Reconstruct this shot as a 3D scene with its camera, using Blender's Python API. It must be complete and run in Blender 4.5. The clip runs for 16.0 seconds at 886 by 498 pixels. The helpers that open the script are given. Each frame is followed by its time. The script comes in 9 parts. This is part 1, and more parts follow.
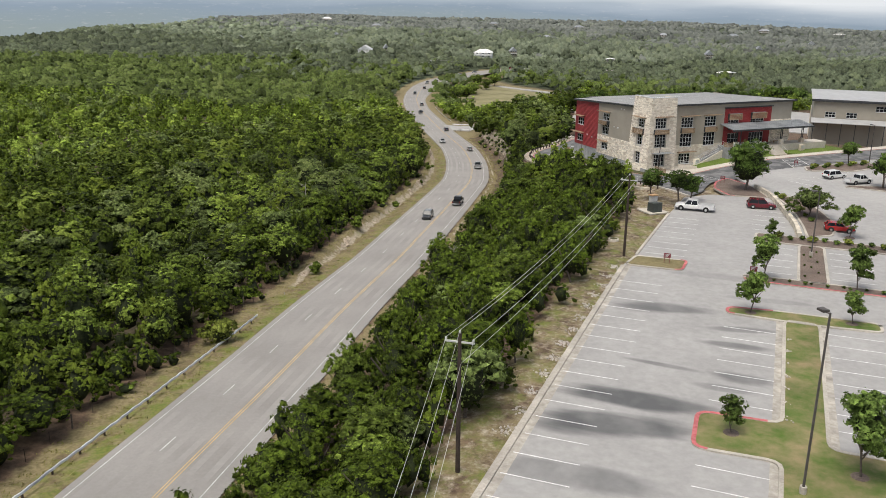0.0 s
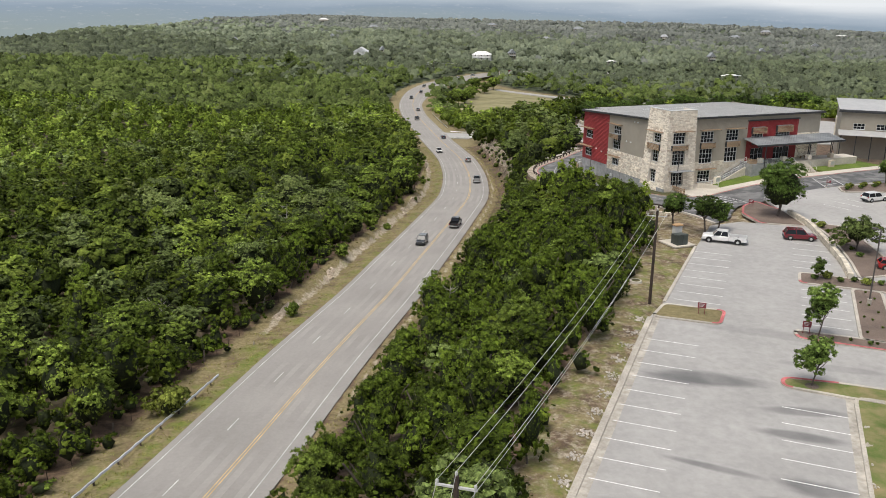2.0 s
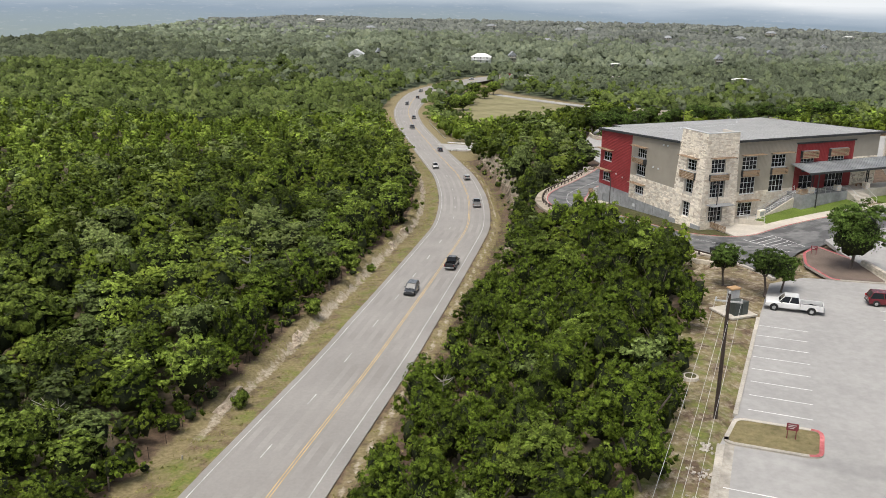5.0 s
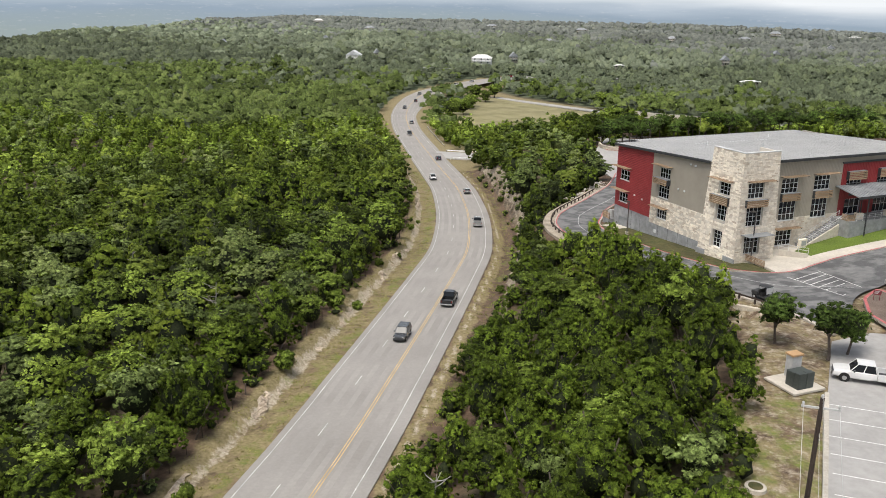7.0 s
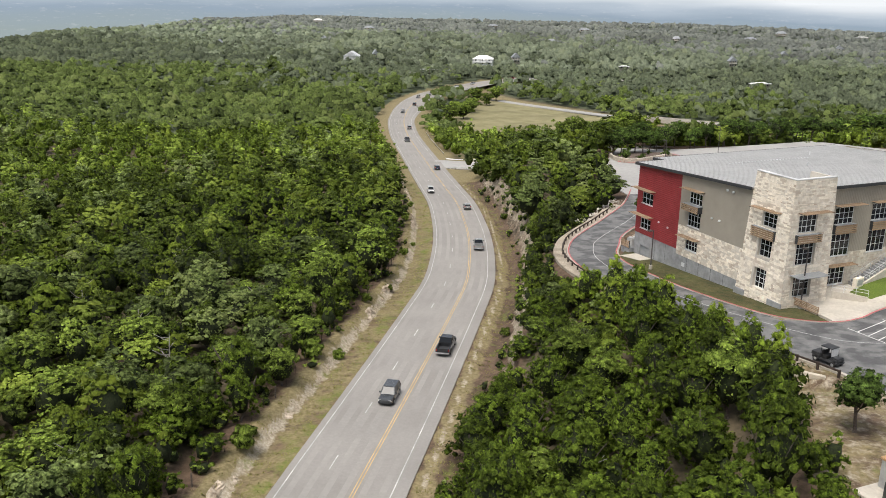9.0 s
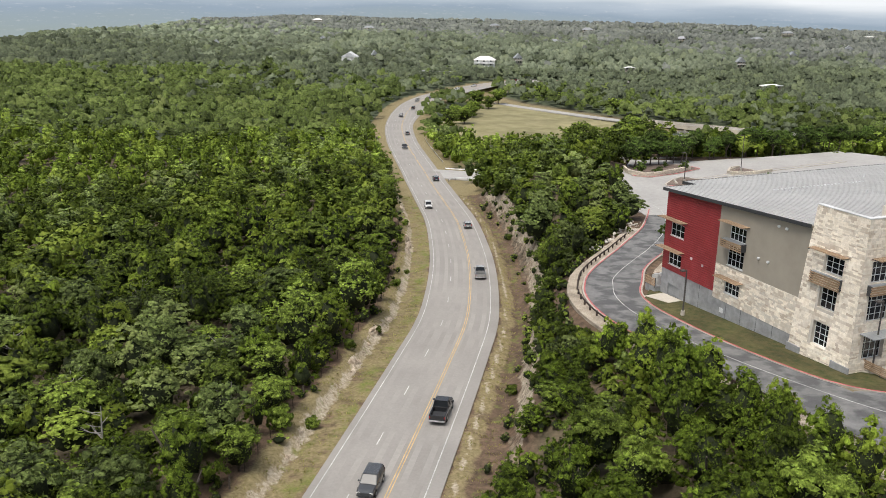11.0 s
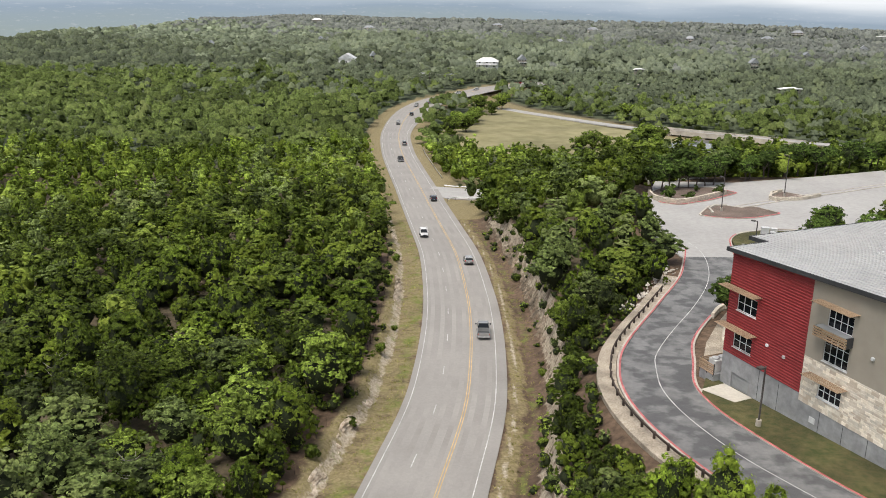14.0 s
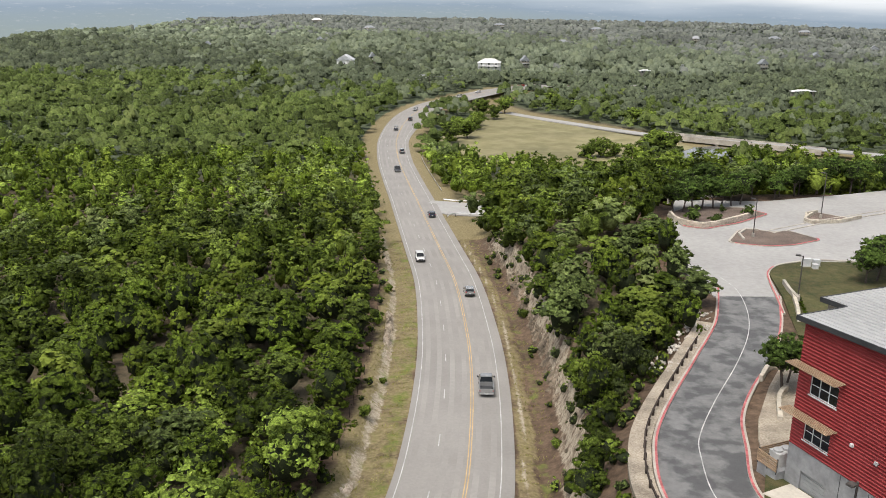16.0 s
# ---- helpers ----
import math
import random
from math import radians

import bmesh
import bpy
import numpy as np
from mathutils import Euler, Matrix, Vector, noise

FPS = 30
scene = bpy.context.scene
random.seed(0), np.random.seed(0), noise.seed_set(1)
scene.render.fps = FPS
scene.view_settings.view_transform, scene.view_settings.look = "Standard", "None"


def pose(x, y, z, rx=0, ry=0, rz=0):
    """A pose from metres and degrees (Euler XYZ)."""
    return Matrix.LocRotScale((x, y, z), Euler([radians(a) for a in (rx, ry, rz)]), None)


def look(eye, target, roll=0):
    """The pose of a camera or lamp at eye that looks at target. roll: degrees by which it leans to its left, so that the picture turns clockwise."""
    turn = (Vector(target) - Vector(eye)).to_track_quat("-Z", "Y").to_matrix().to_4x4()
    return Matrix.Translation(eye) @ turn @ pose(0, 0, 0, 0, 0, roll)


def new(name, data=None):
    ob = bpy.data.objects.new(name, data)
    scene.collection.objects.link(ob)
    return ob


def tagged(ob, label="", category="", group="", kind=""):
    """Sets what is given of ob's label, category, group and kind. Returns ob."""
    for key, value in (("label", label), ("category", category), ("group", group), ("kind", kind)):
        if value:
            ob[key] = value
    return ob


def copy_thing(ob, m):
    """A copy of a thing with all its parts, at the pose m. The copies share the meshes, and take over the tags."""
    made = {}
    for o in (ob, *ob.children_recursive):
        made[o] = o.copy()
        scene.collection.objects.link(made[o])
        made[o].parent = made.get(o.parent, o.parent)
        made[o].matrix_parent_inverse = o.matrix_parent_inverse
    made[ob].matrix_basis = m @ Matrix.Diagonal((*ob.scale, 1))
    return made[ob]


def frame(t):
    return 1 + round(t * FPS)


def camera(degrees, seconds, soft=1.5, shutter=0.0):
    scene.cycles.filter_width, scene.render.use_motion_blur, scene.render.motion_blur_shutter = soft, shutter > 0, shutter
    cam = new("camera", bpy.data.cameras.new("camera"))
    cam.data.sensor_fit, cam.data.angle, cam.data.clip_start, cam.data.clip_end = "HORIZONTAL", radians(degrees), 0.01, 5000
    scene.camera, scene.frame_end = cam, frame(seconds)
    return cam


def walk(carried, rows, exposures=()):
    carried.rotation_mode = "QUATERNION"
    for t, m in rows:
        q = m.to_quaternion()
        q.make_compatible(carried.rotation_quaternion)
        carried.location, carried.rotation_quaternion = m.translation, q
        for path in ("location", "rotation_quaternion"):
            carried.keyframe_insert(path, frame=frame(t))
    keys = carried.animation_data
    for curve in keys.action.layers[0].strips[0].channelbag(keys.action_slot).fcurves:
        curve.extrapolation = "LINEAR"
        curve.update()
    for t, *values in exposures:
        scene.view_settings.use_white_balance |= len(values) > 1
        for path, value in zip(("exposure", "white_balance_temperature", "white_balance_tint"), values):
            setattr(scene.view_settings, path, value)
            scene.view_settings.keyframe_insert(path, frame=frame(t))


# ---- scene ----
# seconds, eye x y z, yaw, pitch, lean to the right
cam = camera(56.15, 16.0, soft=0.9)
PATH = [
    (0.0, 0.000, 0.000, 33.000, 0.000, -16.853, -0.565),
    (0.5, 0.079, 4.561, 33.094, -0.044, -16.840, -0.572),
    (1.0, 0.169, 9.161, 33.173, -0.082, -16.829, -0.578),
    (1.5, 0.271, 13.799, 33.236, -0.115, -16.819, -0.582),
    (2.0, 0.383, 18.471, 33.286, -0.143, -16.811, -0.586),
    (2.5, 0.504, 23.177, 33.323, -0.166, -16.804, -0.589),
    (3.0, 0.636, 27.913, 33.349, -0.184, -16.798, -0.591),
    (3.5, 0.775, 32.677, 33.363, -0.198, -16.794, -0.592),
    (4.0, 0.923, 37.467, 33.367, -0.207, -16.791, -0.592),
    (4.5, 1.078, 42.282, 33.361, -0.212, -16.789, -0.592),
    (5.0, 1.240, 47.117, 33.348, -0.214, -16.788, -0.590),
    (5.5, 1.409, 51.972, 33.327, -0.212, -16.789, -0.587),
    (6.0, 1.582, 56.845, 33.300, -0.206, -16.790, -0.584),
    (6.5, 1.761, 61.732, 33.267, -0.197, -16.792, -0.579),
    (7.0, 1.944, 66.631, 33.230, -0.185, -16.795, -0.574),
    (7.5, 2.131, 71.541, 33.188, -0.170, -16.799, -0.568),
    (8.0, 2.321, 76.459, 33.144, -0.152, -16.803, -0.560),
    (8.5, 2.513, 81.383, 33.099, -0.132, -16.808, -0.552),
    (9.0, 2.708, 86.311, 33.052, -0.110, -16.814, -0.543),
    (9.5, 2.903, 91.240, 33.005, -0.085, -16.820, -0.533),
    (10.0, 3.099, 96.168, 32.959, -0.059, -16.827, -0.523),
    (10.5, 3.296, 101.093, 32.915, -0.031, -16.835, -0.511),
    (11.0, 3.491, 106.013, 32.874, -0.002, -16.842, -0.498),
    (11.5, 3.686, 110.925, 32.836, 0.028, -16.850, -0.484),
    (12.0, 3.878, 115.827, 32.803, 0.060, -16.859, -0.470),
    (12.5, 4.068, 120.718, 32.776, 0.092, -16.867, -0.454),
    (13.0, 4.255, 125.594, 32.754, 0.125, -16.876, -0.438),
    (13.5, 4.439, 130.453, 32.740, 0.158, -16.885, -0.421),
    (14.0, 4.618, 135.294, 32.735, 0.192, -16.894, -0.403),
    (14.5, 4.792, 140.113, 32.738, 0.225, -16.902, -0.383),
    (15.0, 4.961, 144.910, 32.752, 0.259, -16.911, -0.363),
    (15.5, 5.124, 149.681, 32.776, 0.292, -16.920, -0.342),
    (16.0, 5.279, 154.424, 32.813, 0.324, -16.928, -0.320),
]
walk(cam, [(t, pose(x, y, z, 0, 0, yaw) @ pose(0, 0, 0, 90 + pitch) @ pose(0, 0, 0, 0, 0, -lean)) for t, x, y, z, yaw, pitch, lean in PATH], ((0.0, -0.08), (4.0, 0.0), (8.0, 0.1), (16.0, 0.1)))

# ---- light: high overcast, a soft sun behind thin cloud ----
scene.view_settings.exposure = 0.0
world = bpy.data.worlds.new("world")
scene.world = world
world.use_nodes = True
wn = world.node_tree
sky = wn.nodes.new("ShaderNodeTexSky")
sky.sky_type = "NISHITA"
sky.sun_disc = False
sky.sun_elevation, sky.sun_rotation = radians(68), radians(216)
sky.air_density, sky.dust_density, sky.ozone_density = 1.0, 4.0, 1.0
bg = wn.nodes["Background"]
bg.inputs[1].default_value = 0.15
veil = wn.nodes.new("ShaderNodeHueSaturation")
veil.inputs["Saturation"].default_value = 0.5
wn.links.new(sky.outputs[0], veil.inputs["Color"])
wn.links.new(veil.outputs[0], bg.inputs[0])
sun = new("sun", bpy.data.lights.new("sun", "SUN"))
sun.data.energy, sun.data.angle, sun.data.color = 2.5, radians(30), (1.0, 0.95, 0.87)
sun.matrix_world = look((-28, -36, 110), (0, 0, 0))


# ---- materials ----
def mat(name, a, b, scale=4.0, rough=0.85, bump=0.15, bscale=30.0, big=0.25, bigscale=0.3, metal=0.0, spec=0.3, rnd=0.0, island=0.0, stretch=None, trans=0.0):
    """A surface between colours a and b by fine noise, varied again at a large scale, and from piece to piece."""
    m = bpy.data.materials.new(name)
    m.use_nodes = True
    t = m.node_tree
    n, l = t.nodes, t.links
    p = n["Principled BSDF"]
    p.inputs["Roughness"].default_value, p.inputs["Metallic"].default_value = rough, metal
    p.inputs["Specular IOR Level"].default_value = spec
    tc = n.new("ShaderNodeTexCoord")
    mp = n.new("ShaderNodeMapping")
    l.new(tc.outputs["Object"], mp.inputs[0])
    if stretch:
        mp.inputs["Scale"].default_value = stretch
    f = n.new("ShaderNodeTexNoise")
    f.inputs["Scale"].default_value, f.inputs["Detail"].default_value, f.inputs["Roughness"].default_value = scale, 6, 0.65
    l.new(mp.outputs[0], f.inputs["Vector"])
    cr = n.new("ShaderNodeValToRGB")
    cr.color_ramp.elements[0].position, cr.color_ramp.elements[1].position = 0.32, 0.68
    cr.color_ramp.elements[0].color, cr.color_ramp.elements[1].color = (*a, 1), (*b, 1)
    l.new(f.outputs[0], cr.inputs[0])
    g = n.new("ShaderNodeTexNoise")
    g.inputs["Scale"].default_value, g.inputs["Detail"].default_value = bigscale, 3
    l.new(tc.outputs["Object"], g.inputs["Vector"])
    mr = n.new("ShaderNodeMapRange")
    mr.inputs[1].default_value, mr.inputs[2].default_value = 0.3, 0.7
    mr.inputs[3].default_value, mr.inputs[4].default_value = 1 - big, 1 + big
    l.new(g.outputs[0], mr.inputs[0])
    val = mr.outputs[0]
    for amount, node, sock in ((rnd, "ShaderNodeObjectInfo", "Random"), (island, "ShaderNodeNewGeometry", "Random Per Island")):
        if amount:
            o = n.new(node)
            r2 = n.new("ShaderNodeMapRange")
            r2.inputs[3].default_value, r2.inputs[4].default_value = 1 - amount, 1 + amount
            l.new(o.outputs[sock], r2.inputs[0])
            mu = n.new("ShaderNodeMath")
            mu.operation = "MULTIPLY"
            l.new(val, mu.inputs[0])
            l.new(r2.outputs[0], mu.inputs[1])
            val = mu.outputs[0]
    mx = n.new("ShaderNodeVectorMath")
    mx.operation = "SCALE"
    l.new(cr.outputs[0], mx.inputs[0])
    l.new(val, mx.inputs["Scale"])
    l.new(mx.outputs[0], p.inputs["Base Color"])
    if bump:
        bn = n.new("ShaderNodeTexNoise")
        bn.inputs["Scale"].default_value, bn.inputs["Detail"].default_value = bscale, 4
        l.new(mp.outputs[0], bn.inputs["Vector"])
        bp = n.new("ShaderNodeBump")
        bp.inputs["Strength"].default_value, bp.inputs["Distance"].default_value = bump, 0.05
        l.new(bn.outputs[0], bp.inputs["Height"])
        l.new(bp.outputs[0], p.inputs["Normal"])
    if trans:
        tr = n.new("ShaderNodeBsdfTranslucent")
        l.new(mx.outputs[0], tr.inputs[0])
        ms = n.new("ShaderNodeMixShader")
        ms.inputs[0].default_value = trans
        l.new(p.outputs[0], ms.inputs[1])
        l.new(tr.outputs[0], ms.inputs[2])
        l.new(ms.outputs[0], n["Material Output"].inputs[0])
    return m


def leaf_mat(name, dark, light, rnd=0.42, island=0.34, patch=0.06, warm=(0.16, 0.17, 0.03), gaps=0, tones=(0.48, 1.48), grain=2.3, mottle=(0.45, 1.6)):
    """Foliage: tone by clump, by tree and by stand, with some yellower growth."""
    m = mat(name, dark, light, scale=8.0, rough=0.6, bump=0.9, bscale=13, big=0.3, bigscale=patch, rnd=rnd, island=island, spec=0.08, trans=0.14)
    t = m.node_tree
    n, l = t.nodes, t.links
    src = [k for k in n if k.type == "VECT_MATH"][0]
    geo = n.new("ShaderNodeTexCoord")
    nz = n.new("ShaderNodeTexNoise")
    nz.inputs["Scale"].default_value, nz.inputs["Detail"].default_value = 0.11, 2
    l.new(geo.outputs["Object"], nz.inputs["Vector"])
    rp = n.new("ShaderNodeMapRange")
    rp.inputs[1].default_value, rp.inputs[2].default_value, rp.inputs[4].default_value = 0.62, 1.15, 0.75
    at = n.new("ShaderNodeAttribute")
    at.attribute_name = "tone"
    oi = n.new("ShaderNodeObjectInfo")
    ad = n.new("ShaderNodeMath")
    ad.operation = "ADD"
    l.new(at.outputs["Fac"], ad.inputs[0])
    l.new(nz.outputs[0], ad.inputs[1])
    l.new(ad.outputs[0], rp.inputs[0])
    dk = n.new("ShaderNodeMapRange")
    dk.inputs[1].default_value, dk.inputs[2].default_value, dk.inputs[3].default_value, dk.inputs[4].default_value = -0.35, 0.6, *tones
    l.new(at.outputs["Fac"], dk.inputs[0])
    sc2 = n.new("ShaderNodeVectorMath")
    sc2.operation = "SCALE"
    l.new(src.outputs[0], sc2.inputs[0])
    # random mottle in the colour, imitating the shade among leaf clusters
    fine = n.new("ShaderNodeTexNoise")
    fine.inputs["Scale"].default_value, fine.inputs["Detail"].default_value = grain, 4
    l.new(geo.outputs["Object"], fine.inputs["Vector"])
    fr = n.new("ShaderNodeMapRange")
    fr.inputs[1].default_value, fr.inputs[2].default_value, fr.inputs[3].default_value, fr.inputs[4].default_value = 0.38, 0.64, *mottle
    l.new(fine.outputs[0], fr.inputs[0])
    mu = n.new("ShaderNodeMath")
    mu.operation = "MULTIPLY"
    l.new(dk.outputs[0], mu.inputs[0])
    l.new(fr.outputs[0], mu.inputs[1])
    l.new(mu.outputs[0], sc2.inputs["Scale"])
    src = sc2
    mix = n.new("ShaderNodeMix")
    mix.data_type = "RGBA"
    l.new(rp.outputs[0], mix.inputs["Factor"])
    l.new(src.outputs[0], mix.inputs[6])
    mix.inputs[7].default_value = (*warm, 1)
    p = n["Principled BSDF"]
    l.new(mix.outputs[2], p.inputs["Base Color"])
    for k in n:
        if k.type == "BSDF_TRANSLUCENT":
            l.new(mix.outputs[2], k.inputs[0])
    # each spray is ragged: gaps between its leaves
    if gaps:
        hz = n.new("ShaderNodeTexNoise")
        hz.inputs["Scale"].default_value, hz.inputs["Detail"].default_value = gaps, 3
        l.new(geo.outputs["Object"], hz.inputs["Vector"])
        hr = n.new("ShaderNodeMapRange")
        hr.inputs[1].default_value, hr.inputs[2].default_value = 0.46, 0.49
        l.new(hz.outputs[0], hr.inputs[0])
        out = n["Material Output"]
        tp, ms = n.new("ShaderNodeBsdfTransparent"), n.new("ShaderNodeMixShader")
        l.new(hr.outputs[0], ms.inputs[0])
        l.new(tp.outputs[0], ms.inputs[1])
        l.new(out.inputs["Surface"].links[0].from_socket, ms.inputs[2])
        l.new(ms.outputs[0], out.inputs["Surface"])
    return m


M = {}
# near-black green for crown cores: the shade between leaf clumps, put into colour
M["inner_shade"] = mat("inner_shade", (0.006, 0.009, 0.003), (0.026, 0.036, 0.009), scale=5, rough=0.9, bump=0.9, bscale=7)
M["grey_leaf"] = leaf_mat("elm_foliage", (0.085, 0.125, 0.032), (0.18, 0.225, 0.07), warm=(0.2, 0.22, 0.08))
M["juniper"] = leaf_mat("juniper_foliage", (0.03, 0.057, 0.006), (0.138, 0.188, 0.021), warm=(0.18, 0.222, 0.03))
M["oak"] = leaf_mat("oak_foliage", (0.078, 0.125, 0.016), (0.215, 0.278, 0.05), warm=(0.235, 0.285, 0.045))
# far, hill and ridge foliage carry distance haze as paler, greyer base colours
M["far_wood"] = leaf_mat("hazed_far_foliage", (0.086, 0.106, 0.062), (0.14, 0.166, 0.102), island=0.08, patch=0.012, gaps=0, warm=(0.15, 0.175, 0.085), tones=(0.68, 1.35), grain=0.8, mottle=(0.75, 1.25))
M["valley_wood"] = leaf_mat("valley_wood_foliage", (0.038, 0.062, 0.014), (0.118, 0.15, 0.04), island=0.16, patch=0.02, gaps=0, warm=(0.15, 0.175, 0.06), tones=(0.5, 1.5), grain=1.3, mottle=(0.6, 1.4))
M["hill_wood"] = leaf_mat("hazed_hill_foliage", (0.145, 0.172, 0.112), (0.196, 0.226, 0.155), island=0.08, patch=0.012, gaps=0, warm=(0.185, 0.21, 0.12), tones=(0.7, 1.25), grain=0.5, mottle=(0.85, 1.17))
M["haze_wood"] = leaf_mat("hazed_ridge_foliage", (0.2, 0.217, 0.192), (0.25, 0.268, 0.238), island=0.06, patch=0.012, gaps=0, warm=(0.24, 0.26, 0.2), tones=(0.88, 1.1), grain=0.35, mottle=(0.92, 1.08))
M["bright"] = leaf_mat("young_foliage", (0.15, 0.19, 0.03), (0.31, 0.35, 0.075), warm=(0.34, 0.36, 0.08))
M["house_roof"] = mat("pale_metal_roofing", (0.5, 0.51, 0.52), (0.64, 0.65, 0.66), scale=2, rough=0.5)
M["live_oak_leaf"] = leaf_mat("live_oak_foliage", (0.045, 0.085, 0.015), (0.135, 0.2, 0.042), warm=(0.16, 0.21, 0.045))
M["lot_leaf"] = leaf_mat("street_tree_foliage", (0.07, 0.12, 0.022), (0.185, 0.26, 0.062), warm=(0.18, 0.235, 0.05))
M["bark"] = mat("bark", (0.07, 0.055, 0.045), (0.17, 0.14, 0.12), scale=9, bump=0.6, bscale=18)
M["dead"] = mat("dead_wood", (0.3, 0.28, 0.25), (0.45, 0.42, 0.39), scale=8)
M["asphalt"] = mat("worn_asphalt", (0.266, 0.252, 0.235), (0.302, 0.286, 0.266), scale=3, bump=0.3, bscale=120, big=0.10, bigscale=0.12, rough=0.9)
M["track"] = mat("wheel_polished_asphalt", (0.276, 0.261, 0.243), (0.312, 0.296, 0.275), scale=2, bump=0.2, bscale=120, big=0.12, bigscale=0.1)
M["white_paint"] = mat("white_road_paint", (0.55, 0.55, 0.53), (0.8, 0.8, 0.78), scale=6, big=0.15, bigscale=0.6)
M["worn_paint"] = mat("worn_white_paint", (0.34, 0.34, 0.33), (0.62, 0.62, 0.6), scale=4, big=0.25, bigscale=0.5)
M["yellow_paint"] = mat("yellow_road_paint", (0.47, 0.32, 0.15), (0.58, 0.42, 0.21), scale=6, big=0.2, bigscale=0.5)
M["red_paint"] = mat("red_kerb_paint", (0.38, 0.085, 0.09), (0.5, 0.18, 0.18), scale=3, big=0.3, bigscale=0.8)
M["kerb"] = mat("concrete_kerb", (0.36, 0.33, 0.28), (0.5, 0.46, 0.4), scale=5, bump=0.3)
M["gutter"] = mat("stained_concrete_gutter", (0.3, 0.275, 0.235), (0.47, 0.435, 0.38), scale=1.6, bump=0.3, big=0.25, bigscale=0.5)
M["concrete"] = mat("grey_concrete_wall", (0.23, 0.235, 0.24), (0.34, 0.345, 0.35), scale=1.1, bump=0.2, big=0.22, bigscale=0.5)
M["paving"] = mat("pale_concrete_paving", (0.46, 0.42, 0.36), (0.56, 0.52, 0.45), scale=2.5, bump=0.15, big=0.12)
M["limestone"] = mat("cut_limestone", (0.2, 0.15, 0.1), (0.62, 0.53, 0.42), scale=1.6, bump=1.0, bscale=6, big=0.3, bigscale=0.35)
M["weathered_rock"] = mat("weathered_limestone", (0.05, 0.042, 0.026), (0.28, 0.22, 0.16), scale=1.1, bump=1.0, bscale=6, big=0.4, bigscale=0.3)
M["gravel"] = mat("pale_gravel", (0.22, 0.18, 0.13), (0.48, 0.42, 0.34), scale=6, bump=0.8, bscale=25, big=0.3, bigscale=0.4)
M["rubble"] = mat("pale_rubble", (0.33, 0.30, 0.26), (0.52, 0.48, 0.43), scale=3, bump=0.6, bscale=9, rnd=0.2, island=0.25)
M["stone_a"] = mat("limestone_veneer", (0.68, 0.605, 0.49), (0.88, 0.82, 0.715), scale=2.5, bump=0.5, bscale=8, rnd=0.2, island=0.12, big=0.1)
def stone_tint(m, tan):
    """Some stones of the wall are tan or brown among the cream ones."""
    t = m.node_tree
    n, l = t.nodes, t.links
    src = [k for k in n if k.type == "VECT_MATH"][0]
    oi, ge = n.new("ShaderNodeObjectInfo"), n.new("ShaderNodeNewGeometry")
    ad, fr = n.new("ShaderNodeMath"), n.new("ShaderNodeMath")
    ad.operation, fr.operation = "ADD", "FRACT"
    l.new(oi.outputs["Random"], ad.inputs[0])
    l.new(ge.outputs["Random Per Island"], ad.inputs[1])
    l.new(ad.outputs[0], fr.inputs[0])
    rp = n.new("ShaderNodeMapRange")
    rp.inputs[1].default_value, rp.inputs[2].default_value, rp.inputs[4].default_value = 0.66, 1.0, 0.75
    l.new(fr.outputs[0], rp.inputs[0])
    mix = n.new("ShaderNodeMix")
    mix.data_type = "RGBA"
    l.new(rp.outputs[0], mix.inputs["Factor"])
    l.new(src.outputs[0], mix.inputs[6])
    mix.inputs[7].default_value = (*tan, 1)
    l.new(mix.outputs[2], n["Principled BSDF"].inputs["Base Color"])


stone_tint(M["stone_a"], (0.44, 0.35, 0.26))
M["wall_stone"] = mat("rough_wall_limestone", (0.44, 0.39, 0.31), (0.66, 0.60, 0.50), scale=2.5, bump=0.6, bscale=8, rnd=0.18, big=0.15)
M["mortar"] = mat("mortar", (0.52, 0.47, 0.40), (0.6, 0.56, 0.49), scale=8)
M["red_metal"] = mat("red_ribbed_metal", (0.235, 0.028, 0.030), (0.275, 0.04, 0.042), scale=0.8, rough=0.5, bump=0, big=0.1)
M["taupe"] = mat("taupe_ribbed_metal", (0.315, 0.285, 0.235), (0.345, 0.315, 0.26), scale=0.8, rough=0.55, bump=0, big=0.06)
M["roof"] = mat("pale_metal_roof", (0.4, 0.4, 0.395), (0.475, 0.474, 0.465), scale=0.7, rough=0.5, bump=0.05, big=0.06, bigscale=0.15, metal=0.2)
M["dark_metal"] = mat("dark_metal_trim", (0.035, 0.037, 0.04), (0.055, 0.057, 0.06), scale=2, rough=0.5, bump=0)
M["canopy"] = mat("grey_metal_canopy", (0.26, 0.275, 0.285), (0.32, 0.335, 0.345), scale=1, rough=0.45, bump=0, metal=0.3)
M["frame"] = mat("pale_window_frame", (0.55, 0.56, 0.56), (0.66, 0.67, 0.67), scale=4, rough=0.45, bump=0)
M["wood"] = mat("weathered_cedar", (0.25, 0.165, 0.1), (0.44, 0.32, 0.21), scale=5, stretch=(1, 1, 6), rnd=0.15, big=0.15)
M["steel"] = mat("galvanised_steel", (0.60, 0.61, 0.62), (0.76, 0.77, 0.78), scale=5, rough=0.5, metal=0.3, bump=0.1)
M["pole"] = mat("bronze_lamp_post", (0.06, 0.055, 0.05), (0.10, 0.09, 0.085), scale=3, rough=0.5, bump=0)
M["creosote"] = mat("creosote_timber", (0.03, 0.022, 0.018), (0.075, 0.055, 0.045), scale=4, stretch=(5, 5, 0.6))
